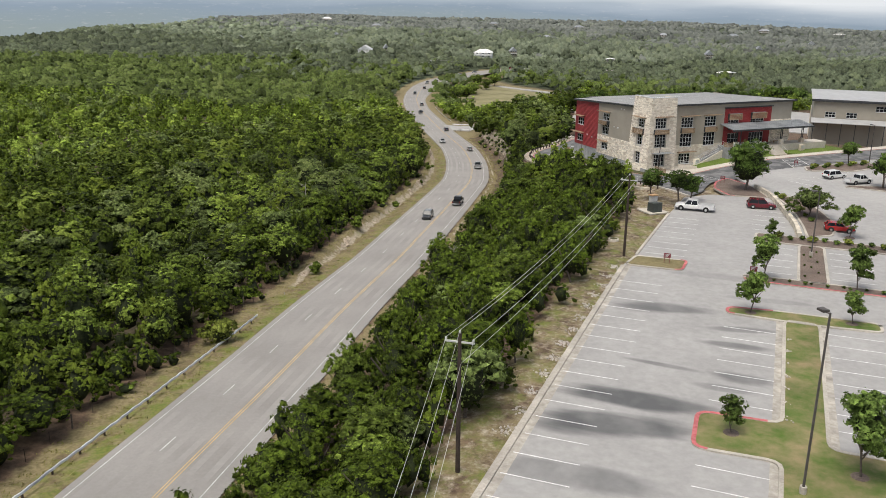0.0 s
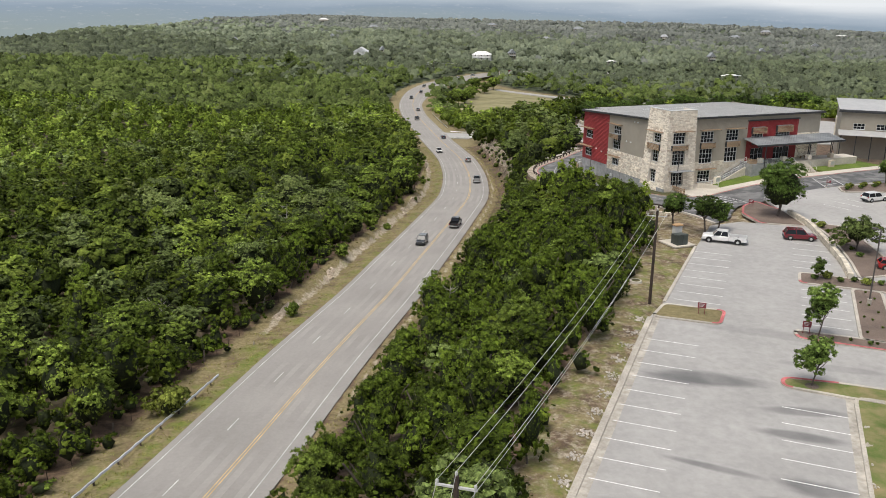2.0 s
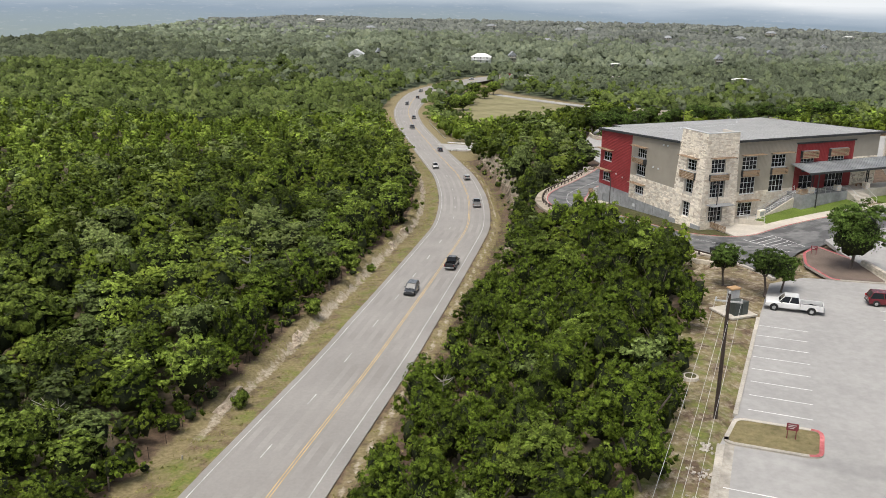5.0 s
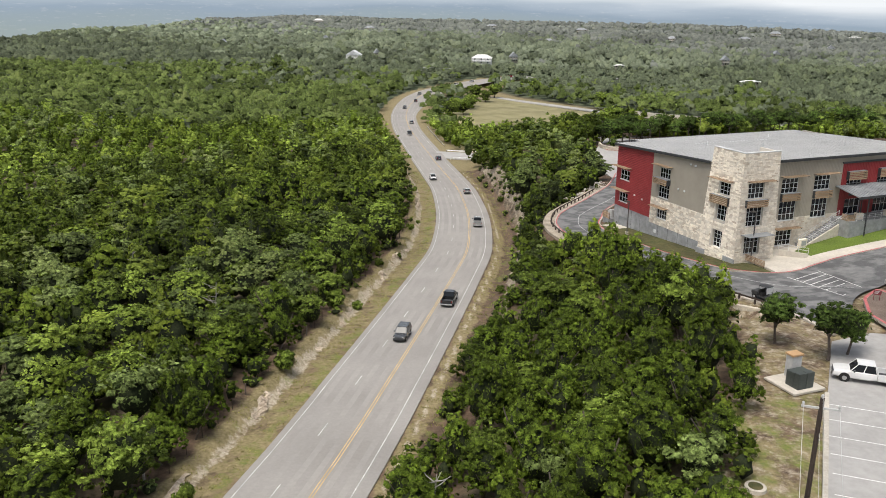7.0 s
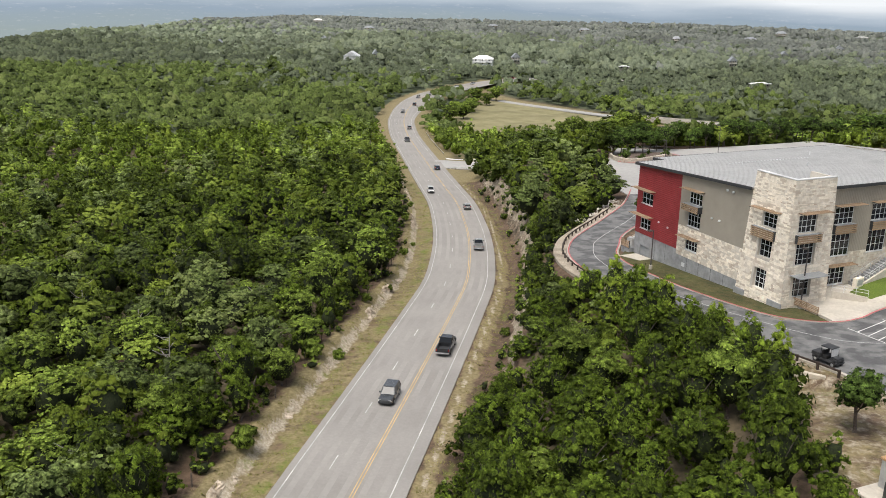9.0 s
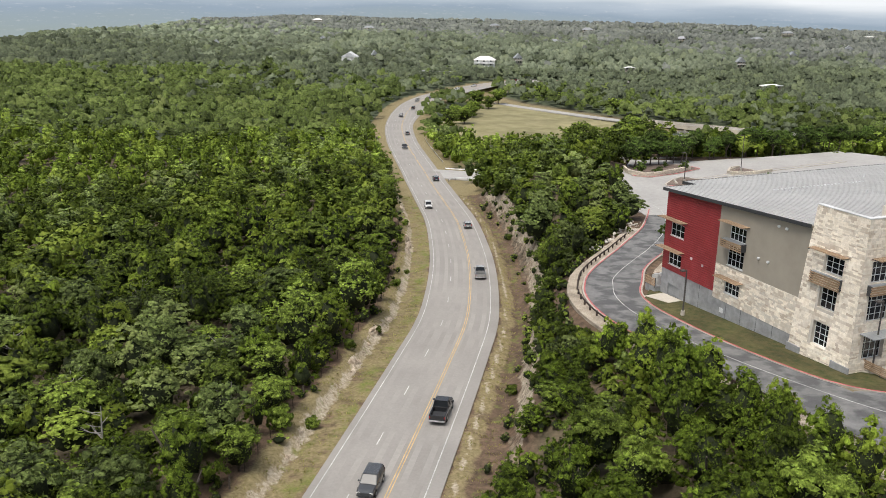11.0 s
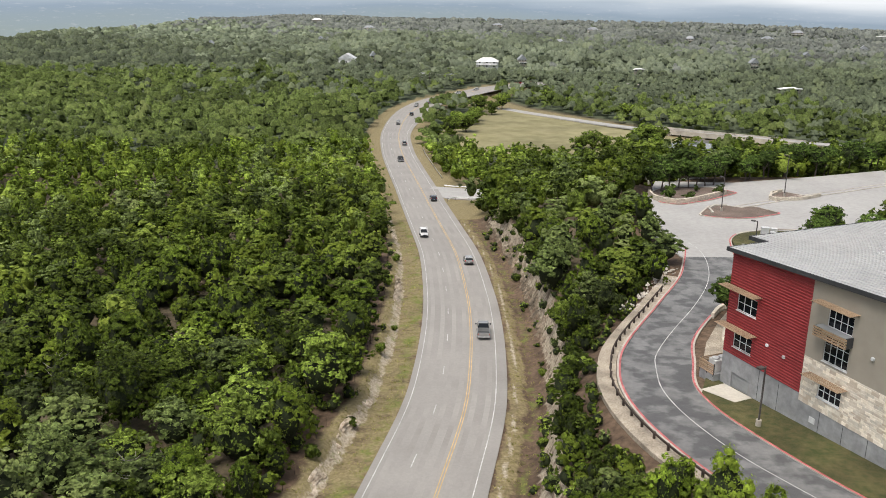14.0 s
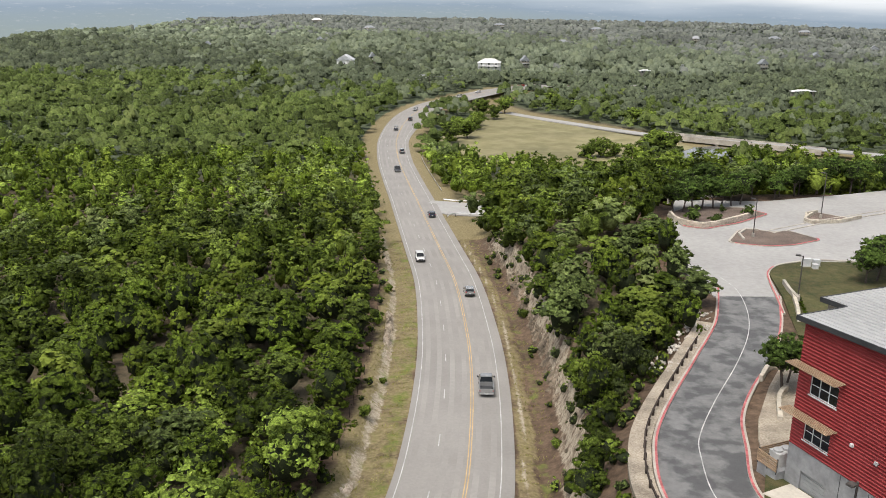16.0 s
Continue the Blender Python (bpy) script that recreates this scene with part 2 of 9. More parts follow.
M["wire"] = mat("aluminium_wire", (0.5, 0.5, 0.48), (0.62, 0.62, 0.6), rough=0.5, metal=0.5, bump=0)
M["rubber"] = mat("tyre_rubber", (0.018, 0.018, 0.018), (0.03, 0.03, 0.03), bump=0)
M["chrome"] = mat("alloy", (0.45, 0.45, 0.46), (0.6, 0.6, 0.6), rough=0.3, metal=0.8, bump=0)
M["lamp_red"] = mat("red_lens", (0.3, 0.01, 0.01), (0.4, 0.02, 0.02), rough=0.2, bump=0)
M["lamp_white"] = mat("clear_lens", (0.6, 0.6, 0.58), (0.75, 0.75, 0.72), rough=0.15, bump=0)
M["mulch"] = mat("bark_mulch", (0.10, 0.075, 0.06), (0.22, 0.17, 0.14), scale=9, bump=0.8, bscale=25)
M["lawn"] = mat("mown_lawn", (0.075, 0.12, 0.018), (0.14, 0.19, 0.03), scale=5, bump=0.7, bscale=40, big=0.25, bigscale=0.25)
M["strip"] = mat("patchy_lawn", (0.085, 0.15, 0.02), (0.27, 0.21, 0.115), scale=0.4, bump=0.7, bscale=40, big=0.2, bigscale=0.2)
M["island_grass"] = mat("thin_dry_grass", (0.12, 0.105, 0.045), (0.22, 0.18, 0.095), scale=1.6, bump=0.7, bscale=40, big=0.3, bigscale=0.25)
M["dry_lawn"] = mat("dry_lawn", (0.04, 0.052, 0.014), (0.112, 0.094, 0.042), scale=1.0, bump=0.7, bscale=40, big=0.3, bigscale=0.2)
M["field"] = mat("mown_field", (0.18, 0.165, 0.078), (0.275, 0.245, 0.135), scale=0.12, bump=0.3, big=0.2, bigscale=0.03)
M["grass"] = mat("verge_grass_blades", (0.16, 0.16, 0.035), (0.32, 0.29, 0.11), scale=0.6, bump=0, island=0.35, big=0.25, bigscale=0.15)
M["green_box"] = mat("dark_green_cabinet", (0.05, 0.06, 0.055), (0.07, 0.08, 0.075), rough=0.5, bump=0)
M["tan_box"] = mat("tan_cabinet", (0.42, 0.26, 0.13), (0.5, 0.32, 0.17), rough=0.6, bump=0)
M["grey_box"] = mat("grey_cabinet", (0.42, 0.42, 0.41), (0.52, 0.52, 0.51), rough=0.5, bump=0)
M["sign_red"] = mat("maroon_sign", (0.16, 0.03, 0.04), (0.22, 0.05, 0.06), rough=0.5, bump=0)
M["white_wall"] = mat("white_house_wall", (0.68, 0.67, 0.64), (0.78, 0.77, 0.74), scale=1)
M["water"] = mat("pond_water", (0.05, 0.06, 0.06), (0.07, 0.08, 0.08), rough=0.05, bump=0.05, bscale=2, spec=0.8)


def glass_mat(name, tint):
    m = bpy.data.materials.new(name)
    m.use_nodes = True
    p = m.node_tree.nodes["Principled BSDF"]
    p.inputs["Base Color"].default_value = (*tint, 1)
    p.inputs["Roughness"].default_value, p.inputs["Specular IOR Level"].default_value = 0.06, 0.35
    return m


M["glass"] = glass_mat("dark_tinted_glass", (0.010, 0.012, 0.015))


def car_paint(name, c, rough=0.25, metal=0.0):
    m = mat(name, tuple(k * 0.92 for k in c), c, scale=1.5, rough=rough, bump=0, big=0.05, metal=metal, spec=0.5)
    m.node_tree.nodes["Principled BSDF"].inputs["Coat Weight"].default_value = 0.5
    return m


def stained_lot():
    """Pale worn lot surface with long dark damp streaks and faint joints."""
    m = mat("pale_lot_surface", (0.31, 0.302, 0.29), (0.37, 0.36, 0.345), scale=1.2, bump=0.2, bscale=60, big=0.07, bigscale=0.15)
    t = m.node_tree
    n, l = t.nodes, t.links
    src = [k for k in n if k.type == "VECT_MATH"][0]
    tc = n.new("ShaderNodeTexCoord")
    mp = n.new("ShaderNodeMapping")
    mp.vector_type = "TEXTURE"
    mp.inputs["Rotation"].default_value = (0, 0, radians(-22))
    mp.inputs["Scale"].default_value = (13.0, 2.6, 1)
    l.new(tc.outputs["Object"], mp.inputs[0])
    nz = n.new("ShaderNodeTexNoise")
    nz.inputs["Scale"].default_value, nz.inputs["Detail"].default_value = 1.0, 3
    l.new(mp.outputs[0], nz.inputs["Vector"])
    # damp trails that run off the stalls: middle, half length, half width, turn, strength
    wn_ = n.new("ShaderNodeTexNoise")
    wn_.inputs["Scale"].default_value, wn_.inputs["Detail"].default_value = 0.22, 4
    l.new(tc.outputs["Object"], wn_.inputs["Vector"])
    total = None
    for cx, cy, hl, hw, turn, k in ((26, 92.3, 8.2, 2.0, -14, 0.85), (33, 85.7, 4.6, 1.0, -9, 0.65), (31, 81.3, 4.6, 1.1, -18, 0.7), (22.3, 76.2, 5.2, 0.7, -26, 0.75), (29, 73.4, 4.2, 1.5, -22, 0.8), (17.6, 68.9, 8.0, 2.4, -20, 1.0), (14.4, 64.0, 9.0, 2.8, -8, 1.0), (27, 71, 3.4, 0.9, -20, 0.5), (10, 56, 9, 2.4, -16, 0.6), (40, 95, 6, 1.0, -15, 0.3), (37, 104, 9, 1.6, -20, 0.25)):
        ml = n.new("ShaderNodeMapping")
        ml.vector_type = "TEXTURE"
        ml.inputs["Location"].default_value, ml.inputs["Rotation"].default_value, ml.inputs["Scale"].default_value = (cx, cy, -2), (0, 0, radians(turn)), (hl, hw, 60)
        l.new(tc.outputs["Object"], ml.inputs[0])
        ln = n.new("ShaderNodeVectorMath")
        ln.operation = "LENGTH"
        l.new(ml.outputs[0], ln.inputs[0])
        rag = n.new("ShaderNodeMath")
        rag.operation = "ADD"
        l.new(ln.outputs["Value"], rag.inputs[0])
        l.new(nz.outputs[0], rag.inputs[1])
        rp = n.new("ShaderNodeMapRange")
        rp.inputs[1].default_value, rp.inputs[2].default_value, rp.inputs[3].default_value, rp.inputs[4].default_value = 1.0, 1.5, k, 0.0
        rp.interpolation_type = "SMOOTHSTEP"
        l.new(rag.outputs[0], rp.inputs[0])
        if total is None:
            total = rp.outputs[0]
        else:
            mxn = n.new("ShaderNodeMath")
            mxn.operation = "MAXIMUM"
            l.new(total, mxn.inputs[0])
            l.new(rp.outputs[0], mxn.inputs[1])
            total = mxn.outputs[0]
    mu = n.new("ShaderNodeMath")
    mu.operation = "MULTIPLY"
    l.new(total, mu.inputs[0])
    wr = n.new("ShaderNodeMapRange")
    wr.inputs[1].default_value, wr.inputs[2].default_value, wr.inputs[3].default_value, wr.inputs[4].default_value = 0.3, 0.6, 0.6, 1.0
    l.new(wn_.outputs[0], wr.inputs[0])
    l.new(wr.outputs[0], mu.inputs[1])
    mix = n.new("ShaderNodeMix")
    mix.data_type = "RGBA"
    l.new(mu.outputs[0], mix.inputs["Factor"])
    l.new(src.outputs[0], mix.inputs[6])
    mix.inputs[7].default_value = (0.105, 0.106, 0.107, 1)
    l.new(mix.outputs[2], n["Principled BSDF"].inputs["Base Color"])
    return m


M["lot"] = stained_lot()
M["lot_plain"] = mat("pale_far_lot", (0.325, 0.316, 0.303), (0.39, 0.38, 0.363), scale=1.2, bump=0.2, bscale=60, big=0.08, bigscale=0.08)


def sealed_drive():
    """Grey drive with ragged darker sealed patches."""
    m = mat("patched_drive_asphalt", (0.14, 0.14, 0.139), (0.215, 0.214, 0.209), scale=0.9, bump=0.3, bscale=80, big=0.1)
    t = m.node_tree
    n, l = t.nodes, t.links
    src = [k for k in n if k.type == "VECT_MATH"][0]
    nz = n.new("ShaderNodeTexNoise")
    nz.inputs["Scale"].default_value, nz.inputs["Detail"].default_value = 0.4, 7
    tc = n.new("ShaderNodeTexCoord")
    l.new(tc.outputs["Object"], nz.inputs["Vector"])
    rp = n.new("ShaderNodeMapRange")
    rp.inputs[1].default_value, rp.inputs[2].default_value, rp.inputs[4].default_value = 0.45, 0.57, 0.72
    l.new(nz.outputs[0], rp.inputs[0])
    mix = n.new("ShaderNodeMix")
    mix.data_type = "RGBA"
    l.new(rp.outputs[0], mix.inputs["Factor"])
    l.new(src.outputs[0], mix.inputs[6])
    mix.inputs[7].default_value = (0.066, 0.067, 0.07, 1)
    l.new(mix.outputs[2], n["Principled BSDF"].inputs["Base Color"])
    return m


M["drive"] = sealed_drive()


def ground_mat():
    """Leaf litter, dry and green grass and bare limestone soil, by the 'cover' attribute and noise."""
    m = mat("litter_grass_and_soil", (0.06, 0.04, 0.026), (0.17, 0.115, 0.076), scale=1.2, bump=0.8, bscale=8, big=0.25, bigscale=0.12)
    t = m.node_tree
    n, l = t.nodes, t.links
    last = [k for k in n if k.type == "VECT_MATH"][0].outputs[0]
    at = n.new("ShaderNodeAttribute")
    at.attribute_name = "cover"
    sp = n.new("ShaderNodeSeparateColor")
    l.new(at.outputs["Color"], sp.inputs[0])
    tc = n.new("ShaderNodeTexCoord")
    for i, (ca, cb, sc, fine) in enumerate((((0.15, 0.125, 0.055), (0.29, 0.235, 0.13), 0.35, 2.5), ((0.25, 0.2, 0.14), (0.5, 0.445, 0.35), 0.9, 3.0), ((0.10, 0.135, 0.022), (0.19, 0.2, 0.05), 0.4, 3.0))):
        nz = n.new("ShaderNodeTexNoise")
        nz.inputs["Scale"].default_value, nz.inputs["Detail"].default_value, nz.inputs["Roughness"].default_value = sc, 8, 0.7
        l.new(tc.outputs["Object"], nz.inputs["Vector"])
        ad = n.new("ShaderNodeMath")
        ad.operation = "ADD"
        l.new(nz.outputs[0], ad.inputs[0])
        l.new(sp.outputs[i], ad.inputs[1])
        rp = n.new("ShaderNodeMapRange")
        rp.inputs[1].default_value, rp.inputs[2].default_value = 0.92, 1.1
        l.new(ad.outputs[0], rp.inputs[0])
        fn = n.new("ShaderNodeTexNoise")
        fn.inputs["Scale"].default_value, fn.inputs["Detail"].default_value = fine, 6
        l.new(tc.outputs["Object"], fn.inputs["Vector"])
        cr = n.new("ShaderNodeValToRGB")
        cr.color_ramp.elements[0].position, cr.color_ramp.elements[1].position = 0.3, 0.7
        cr.color_ramp.elements[0].color, cr.color_ramp.elements[1].color = (*ca, 1), (*cb, 1)
        l.new(fn.outputs[0], cr.inputs[0])
        mix = n.new("ShaderNodeMix")
        mix.data_type = "RGBA"
        l.new(rp.outputs[0], mix.inputs["Factor"])
        l.new(last, mix.inputs[6])
        l.new(cr.outputs[0], mix.inputs[7])
        last = mix.outputs[2]
    # grey-green woodland floor, lifted in tone for haze between the far trees
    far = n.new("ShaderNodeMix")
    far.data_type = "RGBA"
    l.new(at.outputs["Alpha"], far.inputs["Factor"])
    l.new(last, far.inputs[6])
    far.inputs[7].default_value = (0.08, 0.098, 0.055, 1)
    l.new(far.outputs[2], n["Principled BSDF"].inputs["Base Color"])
    return m


M["ground"] = ground_mat()


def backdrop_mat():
    """Glowing backdrop with haze painted in: blue-grey hill ridges to the horizon that pale upwards, specks of far
    suburbs.
    """
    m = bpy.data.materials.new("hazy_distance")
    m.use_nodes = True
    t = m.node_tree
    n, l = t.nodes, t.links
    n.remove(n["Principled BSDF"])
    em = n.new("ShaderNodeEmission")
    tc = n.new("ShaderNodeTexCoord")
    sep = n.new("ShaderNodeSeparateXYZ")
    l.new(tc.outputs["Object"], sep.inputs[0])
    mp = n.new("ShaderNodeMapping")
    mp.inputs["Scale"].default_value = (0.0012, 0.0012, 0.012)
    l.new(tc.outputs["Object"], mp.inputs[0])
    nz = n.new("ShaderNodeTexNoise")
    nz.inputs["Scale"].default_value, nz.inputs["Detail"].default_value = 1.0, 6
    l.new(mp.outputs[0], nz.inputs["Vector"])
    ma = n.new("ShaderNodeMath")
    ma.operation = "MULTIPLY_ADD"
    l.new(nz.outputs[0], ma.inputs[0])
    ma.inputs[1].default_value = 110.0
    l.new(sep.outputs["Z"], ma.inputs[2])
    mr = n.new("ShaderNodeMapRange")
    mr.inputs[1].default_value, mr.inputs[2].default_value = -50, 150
    # the painted haze whitens towards the east
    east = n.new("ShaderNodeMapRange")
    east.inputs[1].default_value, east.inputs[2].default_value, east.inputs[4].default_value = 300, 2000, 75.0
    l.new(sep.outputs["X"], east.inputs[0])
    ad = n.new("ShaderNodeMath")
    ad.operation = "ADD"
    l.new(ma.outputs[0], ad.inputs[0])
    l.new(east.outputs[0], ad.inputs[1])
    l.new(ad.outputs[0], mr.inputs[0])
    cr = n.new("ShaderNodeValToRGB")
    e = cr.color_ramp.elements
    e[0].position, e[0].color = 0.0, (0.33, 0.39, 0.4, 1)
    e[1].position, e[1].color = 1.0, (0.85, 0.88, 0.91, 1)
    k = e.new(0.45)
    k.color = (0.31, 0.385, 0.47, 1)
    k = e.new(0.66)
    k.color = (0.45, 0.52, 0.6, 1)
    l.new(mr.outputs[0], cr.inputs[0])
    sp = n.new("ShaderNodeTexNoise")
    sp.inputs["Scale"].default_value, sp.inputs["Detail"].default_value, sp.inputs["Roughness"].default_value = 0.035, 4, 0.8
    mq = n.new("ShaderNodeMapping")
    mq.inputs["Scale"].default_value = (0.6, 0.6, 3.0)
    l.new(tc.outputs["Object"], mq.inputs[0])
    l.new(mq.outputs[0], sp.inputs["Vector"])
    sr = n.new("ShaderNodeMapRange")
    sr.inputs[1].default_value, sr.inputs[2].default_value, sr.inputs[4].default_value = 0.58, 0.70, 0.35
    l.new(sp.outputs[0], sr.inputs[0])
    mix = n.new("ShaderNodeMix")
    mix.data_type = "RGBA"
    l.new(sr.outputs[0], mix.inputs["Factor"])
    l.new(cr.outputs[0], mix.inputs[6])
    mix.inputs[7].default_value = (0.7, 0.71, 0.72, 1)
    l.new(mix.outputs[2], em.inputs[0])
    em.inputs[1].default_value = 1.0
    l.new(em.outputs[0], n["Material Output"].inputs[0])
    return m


M["backdrop"] = backdrop_mat()


# ---- mesh helpers ----
def mesh_from(name, verts, faces, material, smooth=False):
    me = bpy.data.meshes.new(name)
    me.from_pydata([tuple(v) for v in verts], [], [tuple(f) for f in faces])
    for m in material if isinstance(material, (list, tuple)) else [material]:
        me.materials.append(m)
    if smooth:
        me.shade_smooth()
    return me


def part(name, bm, material, parent=None, label="", smooth=False):
    """Links a bmesh as one mesh object, under a thing or under a part."""
    me = bpy.data.meshes.new(name)
    bm.to_mesh(me)
    bm.free()
    for m in material if isinstance(material, (list, tuple)) else [material]:
        me.materials.append(m)
    if smooth:
        me.shade_smooth()
    ob = new(name, me)
    ob.parent = parent
    if label:
        ob["label"] = label
    return ob


def thing(name, at, label, category, group="", turn=0.0):
    ob = new(name)
    ob.matrix_basis = pose(*at, 0, 0, turn)
    return tagged(ob, label, category, group)


def box(bm, x0, x1, y0, y1, z0, z1, bevel=0.0, mi=0):
    vs = [bm.verts.new(p) for p in ((x0, y0, z0), (x1, y0, z0), (x1, y1, z0), (x0, y1, z0), (x0, y0, z1), (x1, y0, z1), (x1, y1, z1), (x0, y1, z1))]
    fs = [bm.faces.new([vs[i] for i in f]) for f in ((3, 2, 1, 0), (4, 5, 6, 7), (0, 1, 5, 4), (1, 2, 6, 5), (2, 3, 7, 6), (3, 0, 4, 7))]
    for f in fs:
        f.material_index = mi
    if bevel:
        bmesh.ops.bevel(bm, geom=list({e for f in fs for e in f.edges}), offset=bevel, segments=2, affect="EDGES")
    return vs


def bx(*a, **k):
    bm = bmesh.new()
    box(bm, *a, **k)
    return bm


def tube(bm, pts, radii, n=6, cap=True):
    """A round bar along points."""
    rings = []
    pts = [Vector(p) for p in pts]
    for i, p in enumerate(pts):
        d = (pts[min(i + 1, len(pts) - 1)] - pts[max(i - 1, 0)]).normalized()
        a = d.orthogonal().normalized()
        b = d.cross(a)
        r = radii[i] if isinstance(radii, (list, tuple)) else radii
        rings.append([bm.verts.new(p + r * (math.cos(2 * math.pi * k / n) * a + math.sin(2 * math.pi * k / n) * b)) for k in range(n)])
    for q, w in zip(rings, rings[1:]):
        m0 = min(range(n), key=lambda s: (q[0].co - w[s].co).length)
        for k in range(n):
            bm.faces.new((q[k], q[(k + 1) % n], w[(k + 1 + m0) % n], w[(k + m0) % n]))
    if cap:
        bm.faces.new(rings[0][::-1])
        bm.faces.new(rings[-1])
    return bm


def prism(bm, poly, z0, z1):
    """An upright prism over a plan outline; z0 and z1 may be functions of x, y."""
    f0 = z0 if callable(z0) else (lambda x, y: z0)
    f1 = z1 if callable(z1) else (lambda x, y: z1)
    lo = [bm.verts.new((x, y, f0(x, y))) for x, y in poly]
    hi = [bm.verts.new((x, y, f1(x, y))) for x, y in poly]
    n = len(poly)
    area = sum(poly[i][0] * poly[(i + 1) % n][1] - poly[(i + 1) % n][0] * poly[i][1] for i in range(n))
    top = bm.faces.new(hi if area > 0 else hi[::-1])
    for i in range(n):
        j = (i + 1) % n
        bm.faces.new((lo[i], lo[j], hi[j], hi[i]) if area > 0 else (lo[j], lo[i], hi[i], hi[j]))
    bmesh.ops.triangulate(bm, faces=[top])
    return bm


def smoothstep(a, b, x):
    t = np.clip((x - a) / (b - a), 0, 1)
    return t * t * (3 - 2 * t)


def spline(pts, step):
    """Evenly spaced points on a smooth curve through pts."""
    P = np.array(pts, float)
    d = np.r_[0, np.cumsum(np.hypot(*np.diff(P[:, :2], axis=0).T))]
    out = []
    for i in range(len(P) - 1):
        m0 = (P[i + 1] - P[i - 1]) / (d[i + 1] - d[i - 1]) if i else (P[1] - P[0]) / d[1]
        m1 = (P[i + 2] - P[i]) / (d[i + 2] - d[i]) if i + 2 < len(P) else (P[-1] - P[-2]) / (d[-1] - d[-2])
        L = d[i + 1] - d[i]
        for k in range(max(1, int(L / 0.5))):
            t = k / max(1, int(L / 0.5))
            out.append((2 * t**3 - 3 * t**2 + 1) * P[i] + (t**3 - 2 * t**2 + t) * L * m0 + (3 * t**2 - 2 * t**3) * P[i + 1] + (t**3 - t**2) * L * m1)
    out = np.array(out + [P[-1]])
    s = np.r_[0, np.cumsum(np.hypot(*np.diff(out[:, :2], axis=0).T))]
    q = np.arange(0, s[-1], step)
    return np.stack([np.interp(q, s, out[:, k]) for k in range(P.shape[1])], -1)


def inside(poly, x, y):
    """Whether points lie within a plan outline."""
    x, y = np.asarray(x, float), np.asarray(y, float)
    r = np.zeros(x.shape, bool)
    n = len(poly)
    for i in range(n):
        (x0, y0), (x1, y1) = poly[i], poly[(i + 1) % n]
        if y0 != y1:
            c = ((y0 > y) != (y1 > y)) & (x < (x1 - x0) * (y - y0) / (y1 - y0) + x0)
            r ^= c
    return r


# ---- the plan ----
# the road's yellow centre line and its fall
CENTRE = spline([(-52, -120), (-38, -30), (-30.5, 15), (-26.4, 42), (-23.4, 60.7), (-18.6, 88), (-14.7, 111.5), (-9.6, 137.4), (-5.7, 155.9), (0.4, 188.7), (4.6, 212.6), (7.2, 229), (8.3, 244.3),
                 (8.8, 261), (8.6, 278), (6.9, 308.4), (3.6, 336), (-2.8, 386), (-8.2, 424.3), (-13.0, 461), (-16.5, 500), (-17.1, 530), (-16.0, 560), (-12.2, 593), (-3.6, 625), (14, 657), (35, 690), (65, 720), (110, 748), (180, 782), (280, 820)], 2.0)
FALL = np.array([(-150, 6), (0, -1.5), (50, -6), (107, -10.2), (142, -12.5), (161, -13.0), (201, -15), (229, -16.5), (239, -17.2), (318, -21.5), (370, -24.3), (461, -26.5), (530, -26.5), (611, -25.8), (680, -24.6), (722, -24.2), (752, -29), (900, -29)])


def road_z(y):
    return np.interp(y, FALL[:, 0], FALL[:, 1])


_T = np.gradient(CENTRE[:, :2], axis=0)
_T /= np.hypot(*_T.T)[:, None]
_NRM = np.stack([_T[:, 1], -_T[:, 0]], -1)


def road_offset(x, y):
    """Distance from the centre line (right of it plus) and the y of its nearest point."""
    x, y = np.ravel(x), np.ravel(y)
    s, yy = np.empty(len(x)), np.empty(len(x))
    for i in range(0, len(x), 4000):
        dx = x[i:i + 4000, None] - CENTRE[None, :, 0]
        dy = y[i:i + 4000, None] - CENTRE[None, :, 1]
        k = np.argmin(dx * dx + dy * dy, 1)
        r = np.arange(len(k))
        s[i:i + 4000] = np.where(np.hypot(dx[r, k], dy[r, k]) < 1e-9, 0, np.sign(dx[r, k] * _NRM[k, 0] + dy[r, k] * _NRM[k, 1]) * np.hypot(dx[r, k], dy[r, k]))
        yy[i:i + 4000] = CENTRE[k, 1]
    return s, yy


# the car park's own axes: a along the rows, b across to the east
E1, E2, P0 = np.array((0.370, 0.929)), np.array((0.929, -0.370)), np.array((4.5, 56.3))
# the building's axes: u along its west wall to the south, v along its south wall to the east
BO, BU, BV = np.array((34.3, 217.1)), np.array((0.372, -0.928)), np.array((0.928, 0.372))


def lot(a, b):
    return tuple(P0 + a * E1 + b * E2)


def bld(u, v):
    return tuple(BO + u * BU + v * BV)


DROP = np.array([(-50, -2), (145, -2.1), (165, -3.2), (187, -4.9), (205, -6.1), (225, -7.4), (242, -8.4), (260, -8.6), (335, -8.8), (352, -14), (385, -24.5), (425, -28), (620, -28), (900, -27)])
WEST = np.array([(-60, -44), (20, -13), (56, 1), (106, 21), (140, 34), (153, 40), (163, 39), (170, 37), (178, 33.5), (196, 25), (207, 22), (215, 21.8), (224, 23), (236, 28), (246, 33.5), (257, 39.5), (271, 43), (300, 44), (335, 42), (375, 22), (420, 12), (900, 12)])


